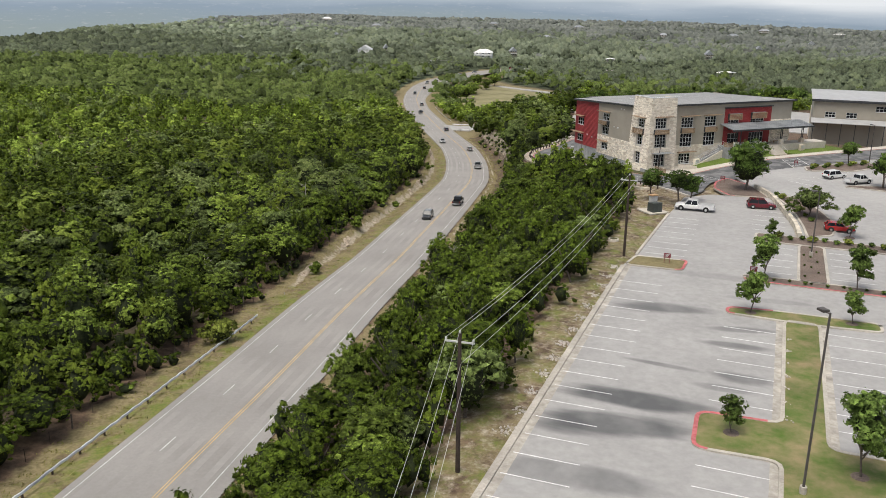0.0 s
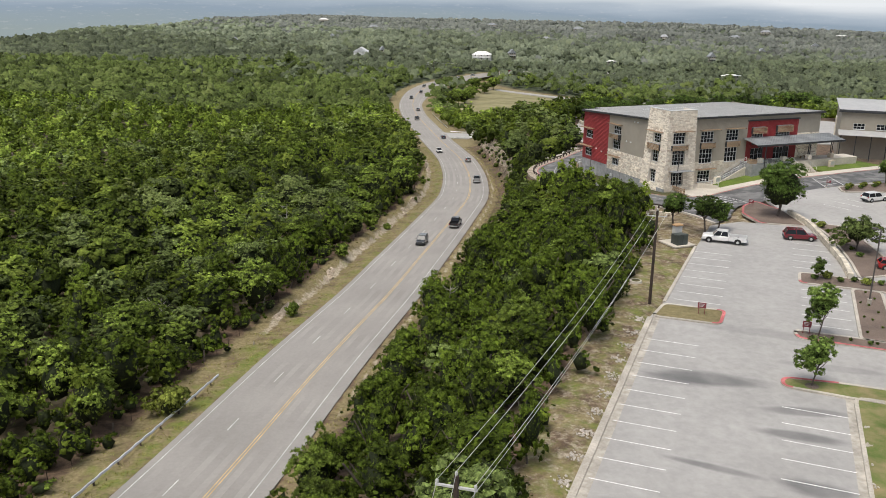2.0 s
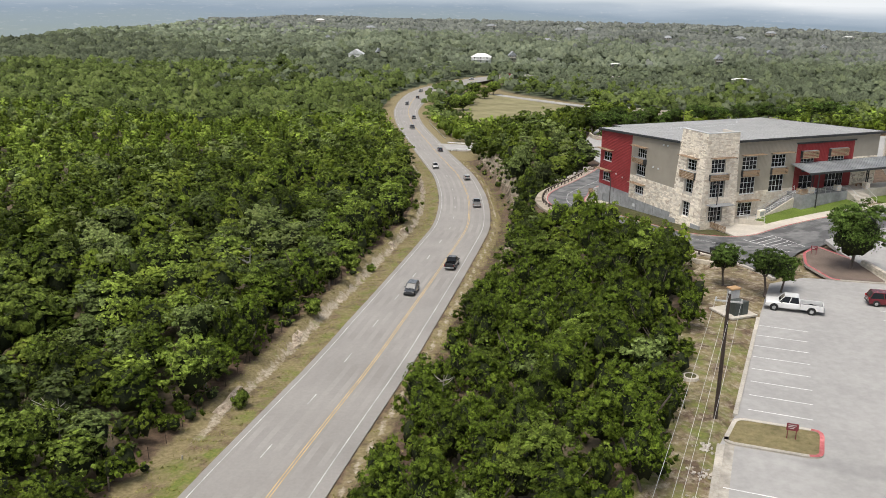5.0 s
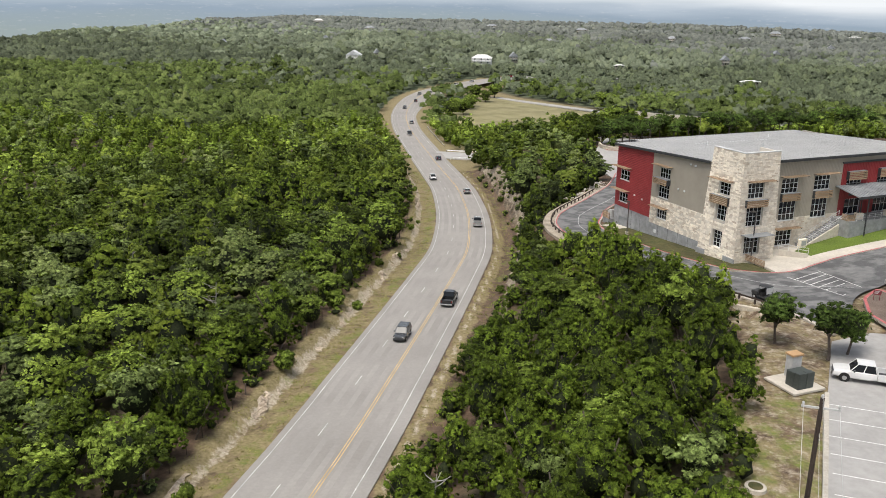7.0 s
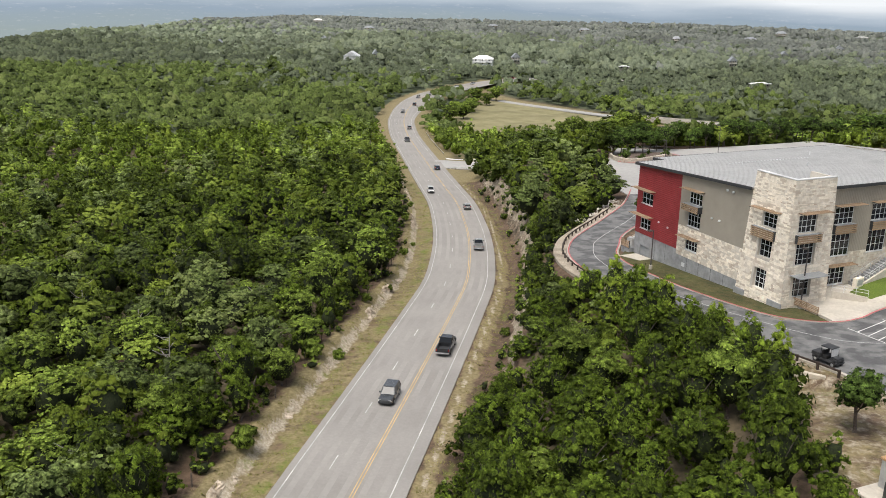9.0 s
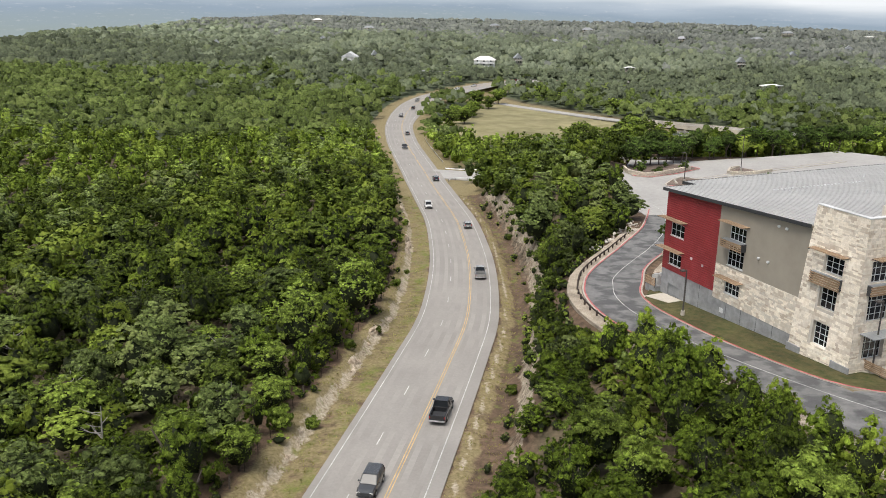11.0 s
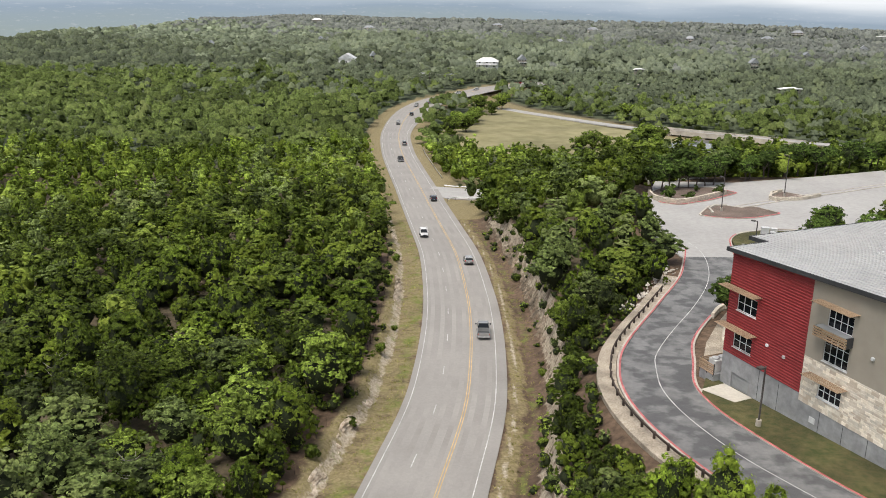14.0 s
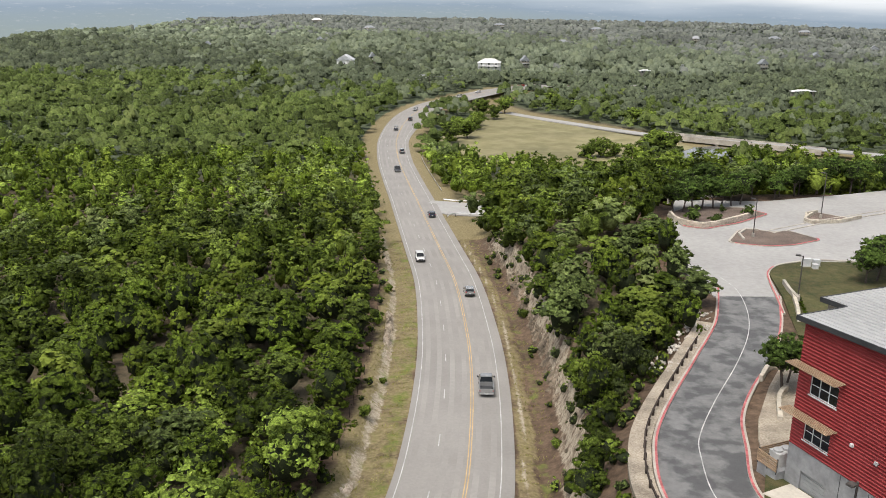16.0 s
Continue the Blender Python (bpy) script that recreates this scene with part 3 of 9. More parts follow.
def upper_z(x, y):
    z = np.interp(y, DROP[:, 0], DROP[:, 1])
    w = np.maximum(smoothstep(50, 78, x), smoothstep(47, 56, x) * (1 - smoothstep(160, 178, y))) * (1 - smoothstep(205, 238, y))
    return z * (1 - w) + w * np.maximum(z, -2.1)


def base_z(x, y):
    """The wooded plateau far off, with the valleys that end it."""
    z = np.interp(y, (-200, 0, 300, 600, 900, 1300, 2000, 4000), (-4, -12, -23, -28, -25, -19, -15, -15))
    z = z + 3.5 * np.sin(x / 140 + 0.7) * np.cos(y / 190) + 2 * np.sin(x / 63 + y / 81)
    d, az = np.hypot(x, y), np.arctan2(x, np.maximum(y, 1))
    end = np.interp(az, (-0.9, -0.56, -0.42, -0.28, -0.17, 0.0, 0.3, 0.55, 0.9), (850, 1050, 1250, 1700, 2150, 2000, 1750, 1600, 1300))
    return z - 75 * smoothstep(0, 500, d - end) - 160 * smoothstep(2500, 3300, d)


JUNCTION = spline([(-1.5, 386), (5, 384), (12, 381.5), (20, 381), (40, 372), (56, 350), (62, 332)], 1.5)


def ground_z(x, y):
    x, y = np.asarray(x, float), np.asarray(y, float)
    shape = x.shape
    x, y = x.ravel(), y.ravel()
    s, yc = road_offset(x, y)
    zr = road_z(yc) - 0.14
    far = base_z(x, y)
    wob = 0.5 * np.sin(yc / 7.0) + 0.35 * np.sin(yc / 3.1 + 1.0)
    # left: verge, a rock ledge, then a slow fall into the woods
    led = smoothstep(122, 150, yc) * (1 - smoothstep(330, 350, yc)) * 1.3
    q = -s
    left = zr - 0.25 * smoothstep(9, 12, q) + led * smoothstep(12.0, 13.6, q) + 0.6 * smoothstep(16, 22, q) - 0.055 * np.clip(q - 16, 0, 90)
    left = left * (1 - smoothstep(60, 190, q)) + far * smoothstep(60, 190, q)
    # right: verge, ditch, cut face, then up to the terrace
    up = upper_z(x, y) - 0.12
    xw = np.interp(y, WEST[:, 0], WEST[:, 1])
    s0 = np.where((yc > 160) & (yc < 345), 9.2, 7.0)
    span = np.maximum(xw - (x - s + s0), 3.0)
    t = np.clip((s - s0) / span, 0, 1)
    cut = smoothstep(172, 205, yc) * (1 - smoothstep(318, 348, yc))
    wid = np.clip(3.0 / span, 0.05, 0.5)
    ledge = smoothstep(0.03, 0.03 + wid, t - 0.6 / span) * 0.5
    g = cut * (ledge + (1 - 0.5) * t ** 1.2) + (1 - cut) * (t * t * (3 - 2 * t))
    dit = -0.5 * np.exp(-((s - 8.2) / 1.3) ** 2) * cut
    right = zr + dit + (up - zr) * g
    right = np.where(s < s0, zr + dit, right)
    far_w = np.maximum(smoothstep(150, 330, x), smoothstep(600, 760, y) * smoothstep(8, 60, s))
    right = right * (1 - far_w) + far * far_w
    z = np.where(s < 0, left, right)
    past = smoothstep(760, 900, y)
    z = z * (1 - past) + far * past
    n = 0.25 * np.sin(x * 0.9 + 1.3 * np.sin(y * 0.35)) * np.sin(y * 0.8 + 0.6) + 0.2 * np.sin(x * 0.37 - y * 0.29)
    soft = np.where(s < 0, smoothstep(9.5, 14, -s), smoothstep(9, 13, s) * (1 - smoothstep(-6, 0, x - xw)))
    z = z + n * soft
    # a step down at the retaining wall below the drive
    dw = np.interp(y, (160, 163, 166, 169.6, 173.6, 178, 184), (43, 41.3, 37.8, 36.1, 33.9, 31.5, 28.6)) - x
    z = z - 1.3 * smoothstep(0, 0.9, dw) * smoothstep(13, 4, dw) * smoothstep(158, 163, y) * (1 - smoothstep(178, 185, y))
    # level ground round the side road's mouth
    jd = np.min(np.hypot(x[:, None] - JUNCTION[None, ::2, 0], y[:, None] - JUNCTION[None, ::2, 1]), 1) if len(x) < 2000 else np.concatenate([np.min(np.hypot(x[i:i + 4000, None] - JUNCTION[None, ::2, 0], y[i:i + 4000, None] - JUNCTION[None, ::2, 1]), 1) for i in range(0, len(x), 4000)])
    jw = (1 - smoothstep(8.0, 14.0, jd)) * smoothstep(4, 7, s)
    z = z * (1 - jw) + jw * (np.interp(x, (0, 20, 62), (-24.75, -24.4, -9.0)) - 0.3)
    return z.reshape(shape)


# plan outlines kept clear of trees
LOT = [lot(-60, -0.7), lot(62, -0.7), lot(93, 1.0), (48, 157), (46, 163), (60, 176), (78, 191), (100, 205), (135, 200), (150, 120), (120, 20), (60, -60)]
DRIVE_L = [(46.5, 153.5), (44.5, 161), (40.2, 169.3), (36.2, 178.4), (27.5, 195.5), (24.2, 206), (23.4, 215.2), (24.8, 223.6), (26.6, 228.8), (29.8, 235.7), (35.0, 245.9), (40.7, 257.0), (43.6, 265), (46, 273)]
DRIVE_R = [(51, 158.5), (50, 167), (47, 175), (43.6, 183.6), (40.5, 188.8), (37.0, 195.6), (33.2, 205.4), (31.7, 211), (31.5, 216.3), (33.2, 222.8), (35.2, 229.9), (39.3, 238), (44.3, 246), (49.3, 256.4), (53.5, 268)]
NORTH_LOT = [(44, 268), (53.6, 268), (55.7, 279), (58.5, 282.8), (64, 285), (80, 284), (150, 265), (170, 300), (118, 344), (90, 333), (72, 327), (54, 328), (46, 305), (42, 285)]
FIELD = [(14, 470), (40, 452), (62, 446), (80, 470), (108, 500), (104, 520), (70, 566), (40, 606), (28, 612), (14, 575), (6, 545), (0, 512)]
SIDE_ROAD = spline([(20, 655), (31, 628), (40, 608), (66, 570), (94, 533), (112, 519), (145, 496), (190, 462)], 3.0)
HOUSES = [(-80, 856, 13, 11, "gable"), (39, 860, 18, 13, "hip"), (-264, 1105, 9, 8, "gable"), (71, 890, 9, 8, "gable"), (-12, 752, 11, 8, "low"), (6, 746, 9, 7, "low"), (186, 1005, 12, 8, "flat"), (126, 1062, 12, 9, "hip"), (160, 824, 10, 5, "flat"), (226, 680, 13, 5, "flat"),
          (268, 866, 9, 7, "gable"), (-64, 924, 6, 6, "gable"), (300, 1180, 12, 8, "hip"), (420, 1250, 14, 8, "hip"), (360, 980, 10, 7, "gable"), (210, 1350, 14, 9, "hip"), (-120, 1500, 16, 9, "hip"), (-240, 1750, 18, 10, "hip"),
          (520, 1400, 16, 9, "hip"), (90, 1600, 15, 9, "hip"), (620, 1350, 16, 8, "flat"), (450, 1050, 12, 8, "gable"), (-150, 1180, 10, 8, "gable")]


CLEARING = [(33, 168), (34.6, 162), (35.6, 156), (34.4, 149), (34, 143), (42, 146), (48, 152), (43, 166), (36, 179), (33.5, 175)]


def clear(x, y, s, r):
    """Where no wild tree of radius r may stand."""
    xw = np.interp(y, WEST[:, 0], WEST[:, 1])
    c = (s > np.where(y < 122, -13.8, -14.6) - np.where(y < 122, 0.35, 0.2) * r) & (s < np.where(y < 172, np.interp(y, (68, 86), (5.9, 8.0)), 11.0) + np.where(y < 172, 0.5, 0.35) * r) & (y < 345)
    c |= (s > -11.5 - 0.4 * r) & (s < 9.5 + 0.5 * r) & (y >= 345) & (y < 420)
    c |= (s > -12.5 - 0.4 * r) & (s < 8.5 + 0.5 * r) & (y >= 420) & (y < 700)
    c |= (np.abs(s) < 8 + r) & (y >= 700)
    c |= (x > xw - 1.0 - 0.5 * r) & (y < 153) & (x < 140)
    c |= (x > xw - np.where(y > 246, 0.8 + 0.1 * r, np.where(y > 184, 2.6 + 0.45 * r, 1.6 + 0.4 * r))) & (y >= 153) & (y < 276) & (x < 150)
    c |= (np.hypot(x + 28.2, y - 98.5) < 3.0 + 0.8 * r) | (np.hypot(x + 30.5, y - 92.5) < 2.0 + 0.6 * r)
    c |= (x > 46) & (x < 72) & (y > 255) & (y < 292)
    c |= inside(CLEARING, x, y) | inside(CLEARING, x + 0.4 * r, y + 0.3 * r)
    c |= inside(NORTH_LOT, x, y) | inside(NORTH_LOT, x - r, y) | inside(NORTH_LOT, x + 0.25 * r, y) | inside(NORTH_LOT, x, y + r)
    c |= inside(FIELD, x, y) | inside(FIELD, x, y - 1.3 * r) | inside(FIELD, x + r, y)
    c |= (y > 368 - r) & (y < 395 + 0.3 * r) & (x > 0) & (x < 17)
    for px, py in SIDE_ROAD[::2]:
        c |= np.hypot(x - px, y - py - 3.0 * (x < 80)) < 6.0 + r + 4.0 * (px < 80)
    c |= (np.hypot(x - 104, y - 478) < 9 + r) | ((x > 88) & (x < 113) & (y > 458) & (y < 520)) | ((x >= 113) & (x < 160) & (y > 489 - 0.7 * (x - 112)) & (y < 528 - 0.7 * (x - 112)))
    for hx, hy, w, d, k in HOUSES:
        v = np.array((hx - 3.0, hy - 80.0))
        v /= np.hypot(*v)
        al = (x - hx) * v[0] + (y - hy) * v[1]
        ac = (x - hx) * v[1] - (y - hy) * v[0]
        c |= (np.abs(ac) < 0.5 * w + 0.8 * r) & (al < d * 0.7) & (al > (-26 if w > 12 else -12))
    return c


# ---- ground: one sheet to the distance ----
def grow(a, b, step, ratio, end):
    out = list(np.arange(a, b, step))
    d = step
    while out[-1] < end:
        d *= ratio
        out.append(out[-1] + d)
    return out


def build_ground():
    right = grow(30, 60, 1.25, 1.12, 4200)
    left = [-v for v in grow(42, 60, 1.25, 1.12, 4200)][::-1]
    xs = np.array(left + list(np.arange(-41, 30, 0.9)) + right)
    front = [-v for v in grow(-40, -20, 2.5, 1.3, 1500)][::-1]
    ys = np.array(sorted(set(front)) + list(np.arange(42.5, 350, 1.25)) + grow(350, 470, 2.5, 1.045, 4200))
    ys = np.unique(ys)
    X, Y = np.meshgrid(xs, ys)
    Z = ground_z(X, Y)
    s, yc = road_offset(X, Y)
    s, yc = s.reshape(X.shape), yc.reshape(X.shape)
    # keep the sheet below every paved level
    for poly in (LOT, NORTH_LOT):
        m = inside(poly, X, Y)
        Z[m] = upper_z(X[m], Y[m]) - 0.35
    m = inside(FIELD, X, Y)
    Z[m] = np.minimum(Z[m], np.interp(Y[m], (440, 612), (-26.9, -28.2)) - 0.4)
    nx, ny = len(xs), len(ys)
    idx = np.arange(nx * ny).reshape(ny, nx)
    faces = np.stack([idx[:-1, :-1], idx[:-1, 1:], idx[1:, 1:], idx[1:, :-1]], -1).reshape(-1, 4)
    me = bpy.data.meshes.new("ground")
    me.from_pydata(np.stack([X, Y, Z], -1).reshape(-1, 3).tolist(), [], faces.tolist())
    me.materials.append(M["ground"])
    me.shade_smooth()
    xw = np.interp(Y, WEST[:, 0], WEST[:, 1])
    verge_l = smoothstep(15.5, 12.6, -s) * (s < 0) * smoothstep(7, 8, -s)
    verge_r = smoothstep(4.5, 5.5, s) * smoothstep(8.8, 7.2, s)
    strip = smoothstep(-6, -3, X - xw) * (Y < 200) * (s > 8)
    strip = np.maximum(strip, 0.95 * inside(CLEARING, X, Y))
    bank = ((Y > 345) & (Y < 720) & (np.abs(s) < 24)) * 1.0
    terrace = smoothstep(12.6, 13.4, -s) * smoothstep(17.2, 15.8, -s) * (Y > 50) * (Y < 350)
    dry = np.clip(0.36 * terrace + 0.58 * verge_l + 0.6 * verge_r + 0.5 * strip + 0.68 * bank, 0, 1)
    gy, gx = np.gradient(Z, ys, xs)
    steep = np.hypot(gx, gy)
    track = np.exp(-((s - 6.3) / 0.55) ** 2) * smoothstep(60, 120, Y) * (Y < 345)
    bare = np.clip(0.2 * terrace + 0.55 * smoothstep(0.55, 1.3, steep) * (np.abs(s) < 40) * (Y < 360) + 0.66 * track + 0.44 * strip + 0.56 * smoothstep(11.0, 11.8, -s) * smoothstep(13.4, 12.6, -s) * smoothstep(112, 130, Y) * (Y < 350) + 0.36 * smoothstep(15, 8, np.abs(s - 1)) * (Y > 400) * (Y < 700) + 0.3 * np.exp(-((s - 9.1) / 0.4) ** 2) * (Y > 172) * (Y < 345), 0, 0.68)
    green = np.clip(0.38 * verge_l + 0.1 * np.exp(-((s + 8.9) / 1.3) ** 2) * verge_l + 0.46 * np.exp(-((s - 8.4) / 1.5) ** 2) + (0.33 + 0.12 * (Y < 138)) * strip + 0.08 * bank + 0.1 * ((Y > 345) & (np.abs(s) < 30)) + 0.12 * smoothstep(420, 520, np.hypot(X, Y)) + 0.06 * (s < 0) * (Y < 122) * verge_l, 0, 1) * np.where(Y > 345, 0.3, 1.0)
    cov = np.stack([dry, bare, green, np.ones_like(dry)], -1).reshape(-1)
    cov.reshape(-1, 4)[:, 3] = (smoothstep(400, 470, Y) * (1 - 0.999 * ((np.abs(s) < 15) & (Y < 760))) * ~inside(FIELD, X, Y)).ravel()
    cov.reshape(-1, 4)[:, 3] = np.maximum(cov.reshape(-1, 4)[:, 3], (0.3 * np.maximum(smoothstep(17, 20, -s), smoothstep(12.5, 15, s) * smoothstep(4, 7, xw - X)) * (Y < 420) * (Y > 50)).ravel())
    side = np.full(X.shape, 1e9)
    zone = (Y > 440) & (Y < 700) & (X > 0) & (X < 200)
    side[zone] = np.min(np.hypot(X[zone][:, None] - SIDE_ROAD[None, ::3, 0], Y[zone][:, None] - SIDE_ROAD[None, ::3, 1]), 1)
    tan = smoothstep(22, 10, side).ravel()
    c4 = cov.reshape(-1, 4)
    c4[:, 3] *= 1 - tan
    c4[:, 0] = np.maximum(c4[:, 0], 0.7 * tan)
    at = me.color_attributes.new("cover", "FLOAT_COLOR", "POINT")
    at.data.foreach_set("color", cov.astype(np.float32))
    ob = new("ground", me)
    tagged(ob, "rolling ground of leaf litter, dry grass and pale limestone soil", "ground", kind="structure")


build_ground()


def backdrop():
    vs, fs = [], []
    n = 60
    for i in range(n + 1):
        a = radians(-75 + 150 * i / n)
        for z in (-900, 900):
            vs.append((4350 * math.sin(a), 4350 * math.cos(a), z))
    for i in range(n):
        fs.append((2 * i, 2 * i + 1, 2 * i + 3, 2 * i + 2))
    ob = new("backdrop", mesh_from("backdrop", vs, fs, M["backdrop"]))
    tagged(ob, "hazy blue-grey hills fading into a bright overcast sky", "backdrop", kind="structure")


backdrop()


# ---- roads ----
def ribbon(name, line, o0, o1, zf, material, parent=None, thick=0.0, close=None):
    """A strip beside a line, between two offsets to its right."""
    line = np.asarray(line, float)[:, :2]
    t = np.gradient(line, axis=0)
    t /= np.hypot(*t.T)[:, None]
    n = np.stack([t[:, 1], -t[:, 0]], -1)
    a, b = (line + n * (np.array([o(v) for v in line[:, 1]])[:, None] if callable(o) else o) for o in (o0, o1))
    bm = bmesh.new()
    rows = []
    for (p, q), c in zip(zip(a, b), line):
        z = zf(c[0], c[1])
        r = [bm.verts.new((*p, z)), bm.verts.new((*q, z))]
        if thick:
            r += [bm.verts.new((*q, z - thick)), bm.verts.new((*p, z - thick))]
        rows.append(r)
    k = len(rows[0])
    for r, w in zip(rows, rows[1:]):
        if k == 2:
            bm.faces.new((r[0], r[1], w[1], w[0]))
        else:
            for i in range(4):
                j = (i + 1) % 4
                bm.faces.new((r[i], r[j], w[j], w[i]))
    if k == 4:
        bm.faces.new(rows[0][::-1])
        bm.faces.new(rows[-1])
    return part(name, bm, material, parent)


def rz(x, y):
    return float(road_z(y))


SPAN = CENTRE[(CENTRE[:, 1] > -100)]


def turn_lane(y):
    """How much the carriageway widens to its right in the far bend."""
    return float(3.9 * smoothstep(498, 585, np.float64(y)))


road = ribbon("road", SPAN, -8.0, lambda y: 5.15 + 1.25 * turn_lane(y), rz, M["asphalt"], thick=0.2)
tagged(road, "worn grey three-lane asphalt road winding downhill", "road", kind="structure")
for o in (-6.3, -4.6, -2.7, -1.0, 0.95, 2.75):
    ribbon("wheel_track", SPAN, o - 0.35, o + 0.35, lambda x, y: rz(x, y) + 0.006, M["track"], road)
ribbon("edge_line", SPAN, -7.26, -7.15, lambda x, y: rz(x, y) + 0.015, M["worn_paint"], road)
ribbon("edge_line", SPAN, lambda y: 3.6 + turn_lane(y), lambda y: 3.72 + turn_lane(y), lambda x, y: rz(x, y) + 0.015, M["worn_paint"], road)
ribbon("centre_line", SPAN, -0.21, -0.09, lambda x, y: rz(x, y) + 0.015, M["yellow_paint"], road)
ribbon("centre_line", SPAN, 0.09, 0.21, lambda x, y: rz(x, y) + 0.015, M["yellow_paint"], road)
fine = spline(SPAN[:, :2], 0.5)
arc = 0.5 * np.arange(len(fine))
k0 = arc[np.argmin(np.abs(fine[:, 1] - 241.2))]
for i in range(-28, 42):
    m = (arc >= k0 + i * 13.5 - 1.6) & (arc <= k0 + i * 13.5 + 1.6)
    if m.sum() > 3:
        ribbon("lane_dash", fine[m], -3.75, -3.63, lambda x, y: rz(x, y) + 0.016, M["worn_paint"], road)

jr = ribbon("side_road_apron", JUNCTION, -7, 7, lambda x, y: float(np.interp(x, (0, 20, 62), (-24.75, -24.4, -9.0))), M["lot_plain"], thick=0.3)
tagged(jr, "pale side road joining the main road", "road", kind="structure")
sr = ribbon("country_road", SIDE_ROAD, -3.2, 3.2, lambda x, y: float(np.interp(x, (20, 110, 190), (-28.6, -26.2, -25))), M["lot_plain"], thick=0.5)
tagged(sr, "narrow pale country road past the field", "road", kind="structure")
bm = bmesh.new()
prism(bm, FIELD, -29, lambda x, y: float(np.interp(y, (440, 612), (-26.9, -28.2))))
tagged(part("field", bm, M["field"]), "mown dry-green field beside the road", "field", kind="structure")


# ---- car parks and drive ----
def sheet(name, poly, zf, material, label, depth=0.5, category="pavement"):
    bm = bmesh.new()
    prism(bm, poly, lambda x, y: zf(x, y) - depth, zf)
    return tagged(part(name, bm, material), label, category, kind="structure")


def uz(x, y):
    return float(upper_z(np.float64(x), np.float64(y)))


LOT_FLAT = [lot(-60, -0.6), lot(56.2, -0.6), lot(62, 0.3), lot(88.5, 1.6), (44.5, 150), (50, 152.5), (62, 150), lot(107, 18), lot(95, 60), lot(20, 75), lot(-60, 70)]
LZ = -2.0
car_park = sheet("car_park", LOT_FLAT, lambda x, y: LZ, M["lot"], "pale worn car park with damp dark streaks and white bay lines")
UPPER_LOT = [(62, 150), (60, 158), (61.2, 171.4), (74, 178.6), (84, 183.6), (100, 190.6), (140, 196), (150, 130), lot(95, 60.2), lot(107, 18.2)]
sheet("upper_car_park", UPPER_LOT, lambda x, y: -2.05, M["lot_plain"], "pale concrete car park in front of the building")
north = sheet("north_car_park", NORTH_LOT, lambda x, y: -8.62, M["lot_plain"], "large empty pale car park behind the building")


def between(name, left, right, zf, material, n=90):
    def even(p):
        q = spline(p, 0.5)
        return q[np.linspace(0, len(q) - 1, n).round().astype(int)]
    a, b = even(left), even(right)
    bm = bmesh.new()
    rows = []
    for p, q in zip(a, b):
        rows.append([bm.verts.new((*(p + (q - p) * k / 4), zf(*(p + (q - p) * k / 4)))) for k in range(5)])
    for r, w in zip(rows, rows[1:]):
        for k in range(4):
            bm.faces.new((r[k], r[k + 1], w[k + 1], w[k]))
    return part(name, bm, material, smooth=True), a, b


drive, DL, DR = between("drive", DRIVE_L, DRIVE_R, uz, M["drive"])
tagged(drive, "grey asphalt drive with ragged dark sealed patches and a pale centre line", "road", kind="structure")
FRONT_S = [(46.6, 155.6), (49.8, 157.6), (54.5, 165.3), (62.2, 172.6), (74, 179), (84, 184), (100, 191), (130, 202)]
FRONT_N = [(43.0, 176), (44.6, 181.5), (47.6, 181.0), (50.5, 180.6), (54.4, 182.0), (57.1, 183.9), (61.9, 186.4), (68.2, 188.1), (76.6, 190.2), (87.5, 195.2), (122, 211)]
front, FS_, FN = between("front_drive", FRONT_S, FRONT_N, lambda x, y: uz(x, y) + 0.012, M["drive"], 60)
tagged(front, "grey asphalt drive in front of the building", "road", kind="structure")


def kerb_line(line, w, h, zf, material, parent, name="kerb"):
    return ribbon(name, line, -w / 2, w / 2, lambda x, y: zf(x, y) + h, material, parent, thick=h + 0.2)


kerb_line(DL, 0.45, 0.14, uz, M["kerb"], drive)
ribbon("kerb_paint", DL[DL[:, 1] > 193], 0.0, 0.22, lambda x, y: uz(x, y) + 0.147, M["red_paint"], drive)
KERB_E = spline([(53.5, 268), (49.3, 256.4), (44.3, 246), (39.3, 238), (35.2, 229.9), (33.2, 222.8), (31.5, 216.3), (31.7, 211), (33.2, 205.4), (37, 195.6), (40.5, 188.8), (43.6, 183.9), (46.6, 181.6), (50.5, 180.7), (54.4, 182.0), (57.1, 183.9), (61.9, 186.4), (68.2, 188.1), (76.6, 190.2), (87.5, 195.2), (122, 211)], 1.0)
kerb_line(KERB_E, 0.45, 0.14, uz, M["kerb"], drive)
ribbon("kerb_paint", KERB_E, 0.0, 0.22, lambda x, y: uz(x, y) + 0.147, M["red_paint"], drive)
ribbon("centre_line", spline([(57, 171), (48, 174), (41, 182), (31.7, 198), (28.6, 207), (27.6, 214.6), (28.5, 221.5), (29.4, 225.1), (33.2, 233), (40.8, 246.9), (44.6, 255.1), (47, 263), (48.2, 271.4), (47.4, 278)], 1.0), -0.055, 0.055,
       lambda x, y: uz(x, y) + 0.03, M["worn_paint"], drive)
# hatched crossing in front of the entrance
def hatch(p, q):
    ribbon("hatch_line", [p, q], -0.07, 0.07, lambda x, y: uz(x, y) + 0.035, M["white_paint"], front)


hatch((56.7, 181.0), (58.2, 170.9))
hatch((51.2, 178.4), (53.4, 166.2))
for k in range(7):
    f = k / 6
    hatch((51.6 + 1.9 * f, 176.9 - 10.4 * f), (56.6 + 1.6 * f, 180.4 - 9.2 * f))
hatch((78.0, 189.4), (76.8, 179.3))
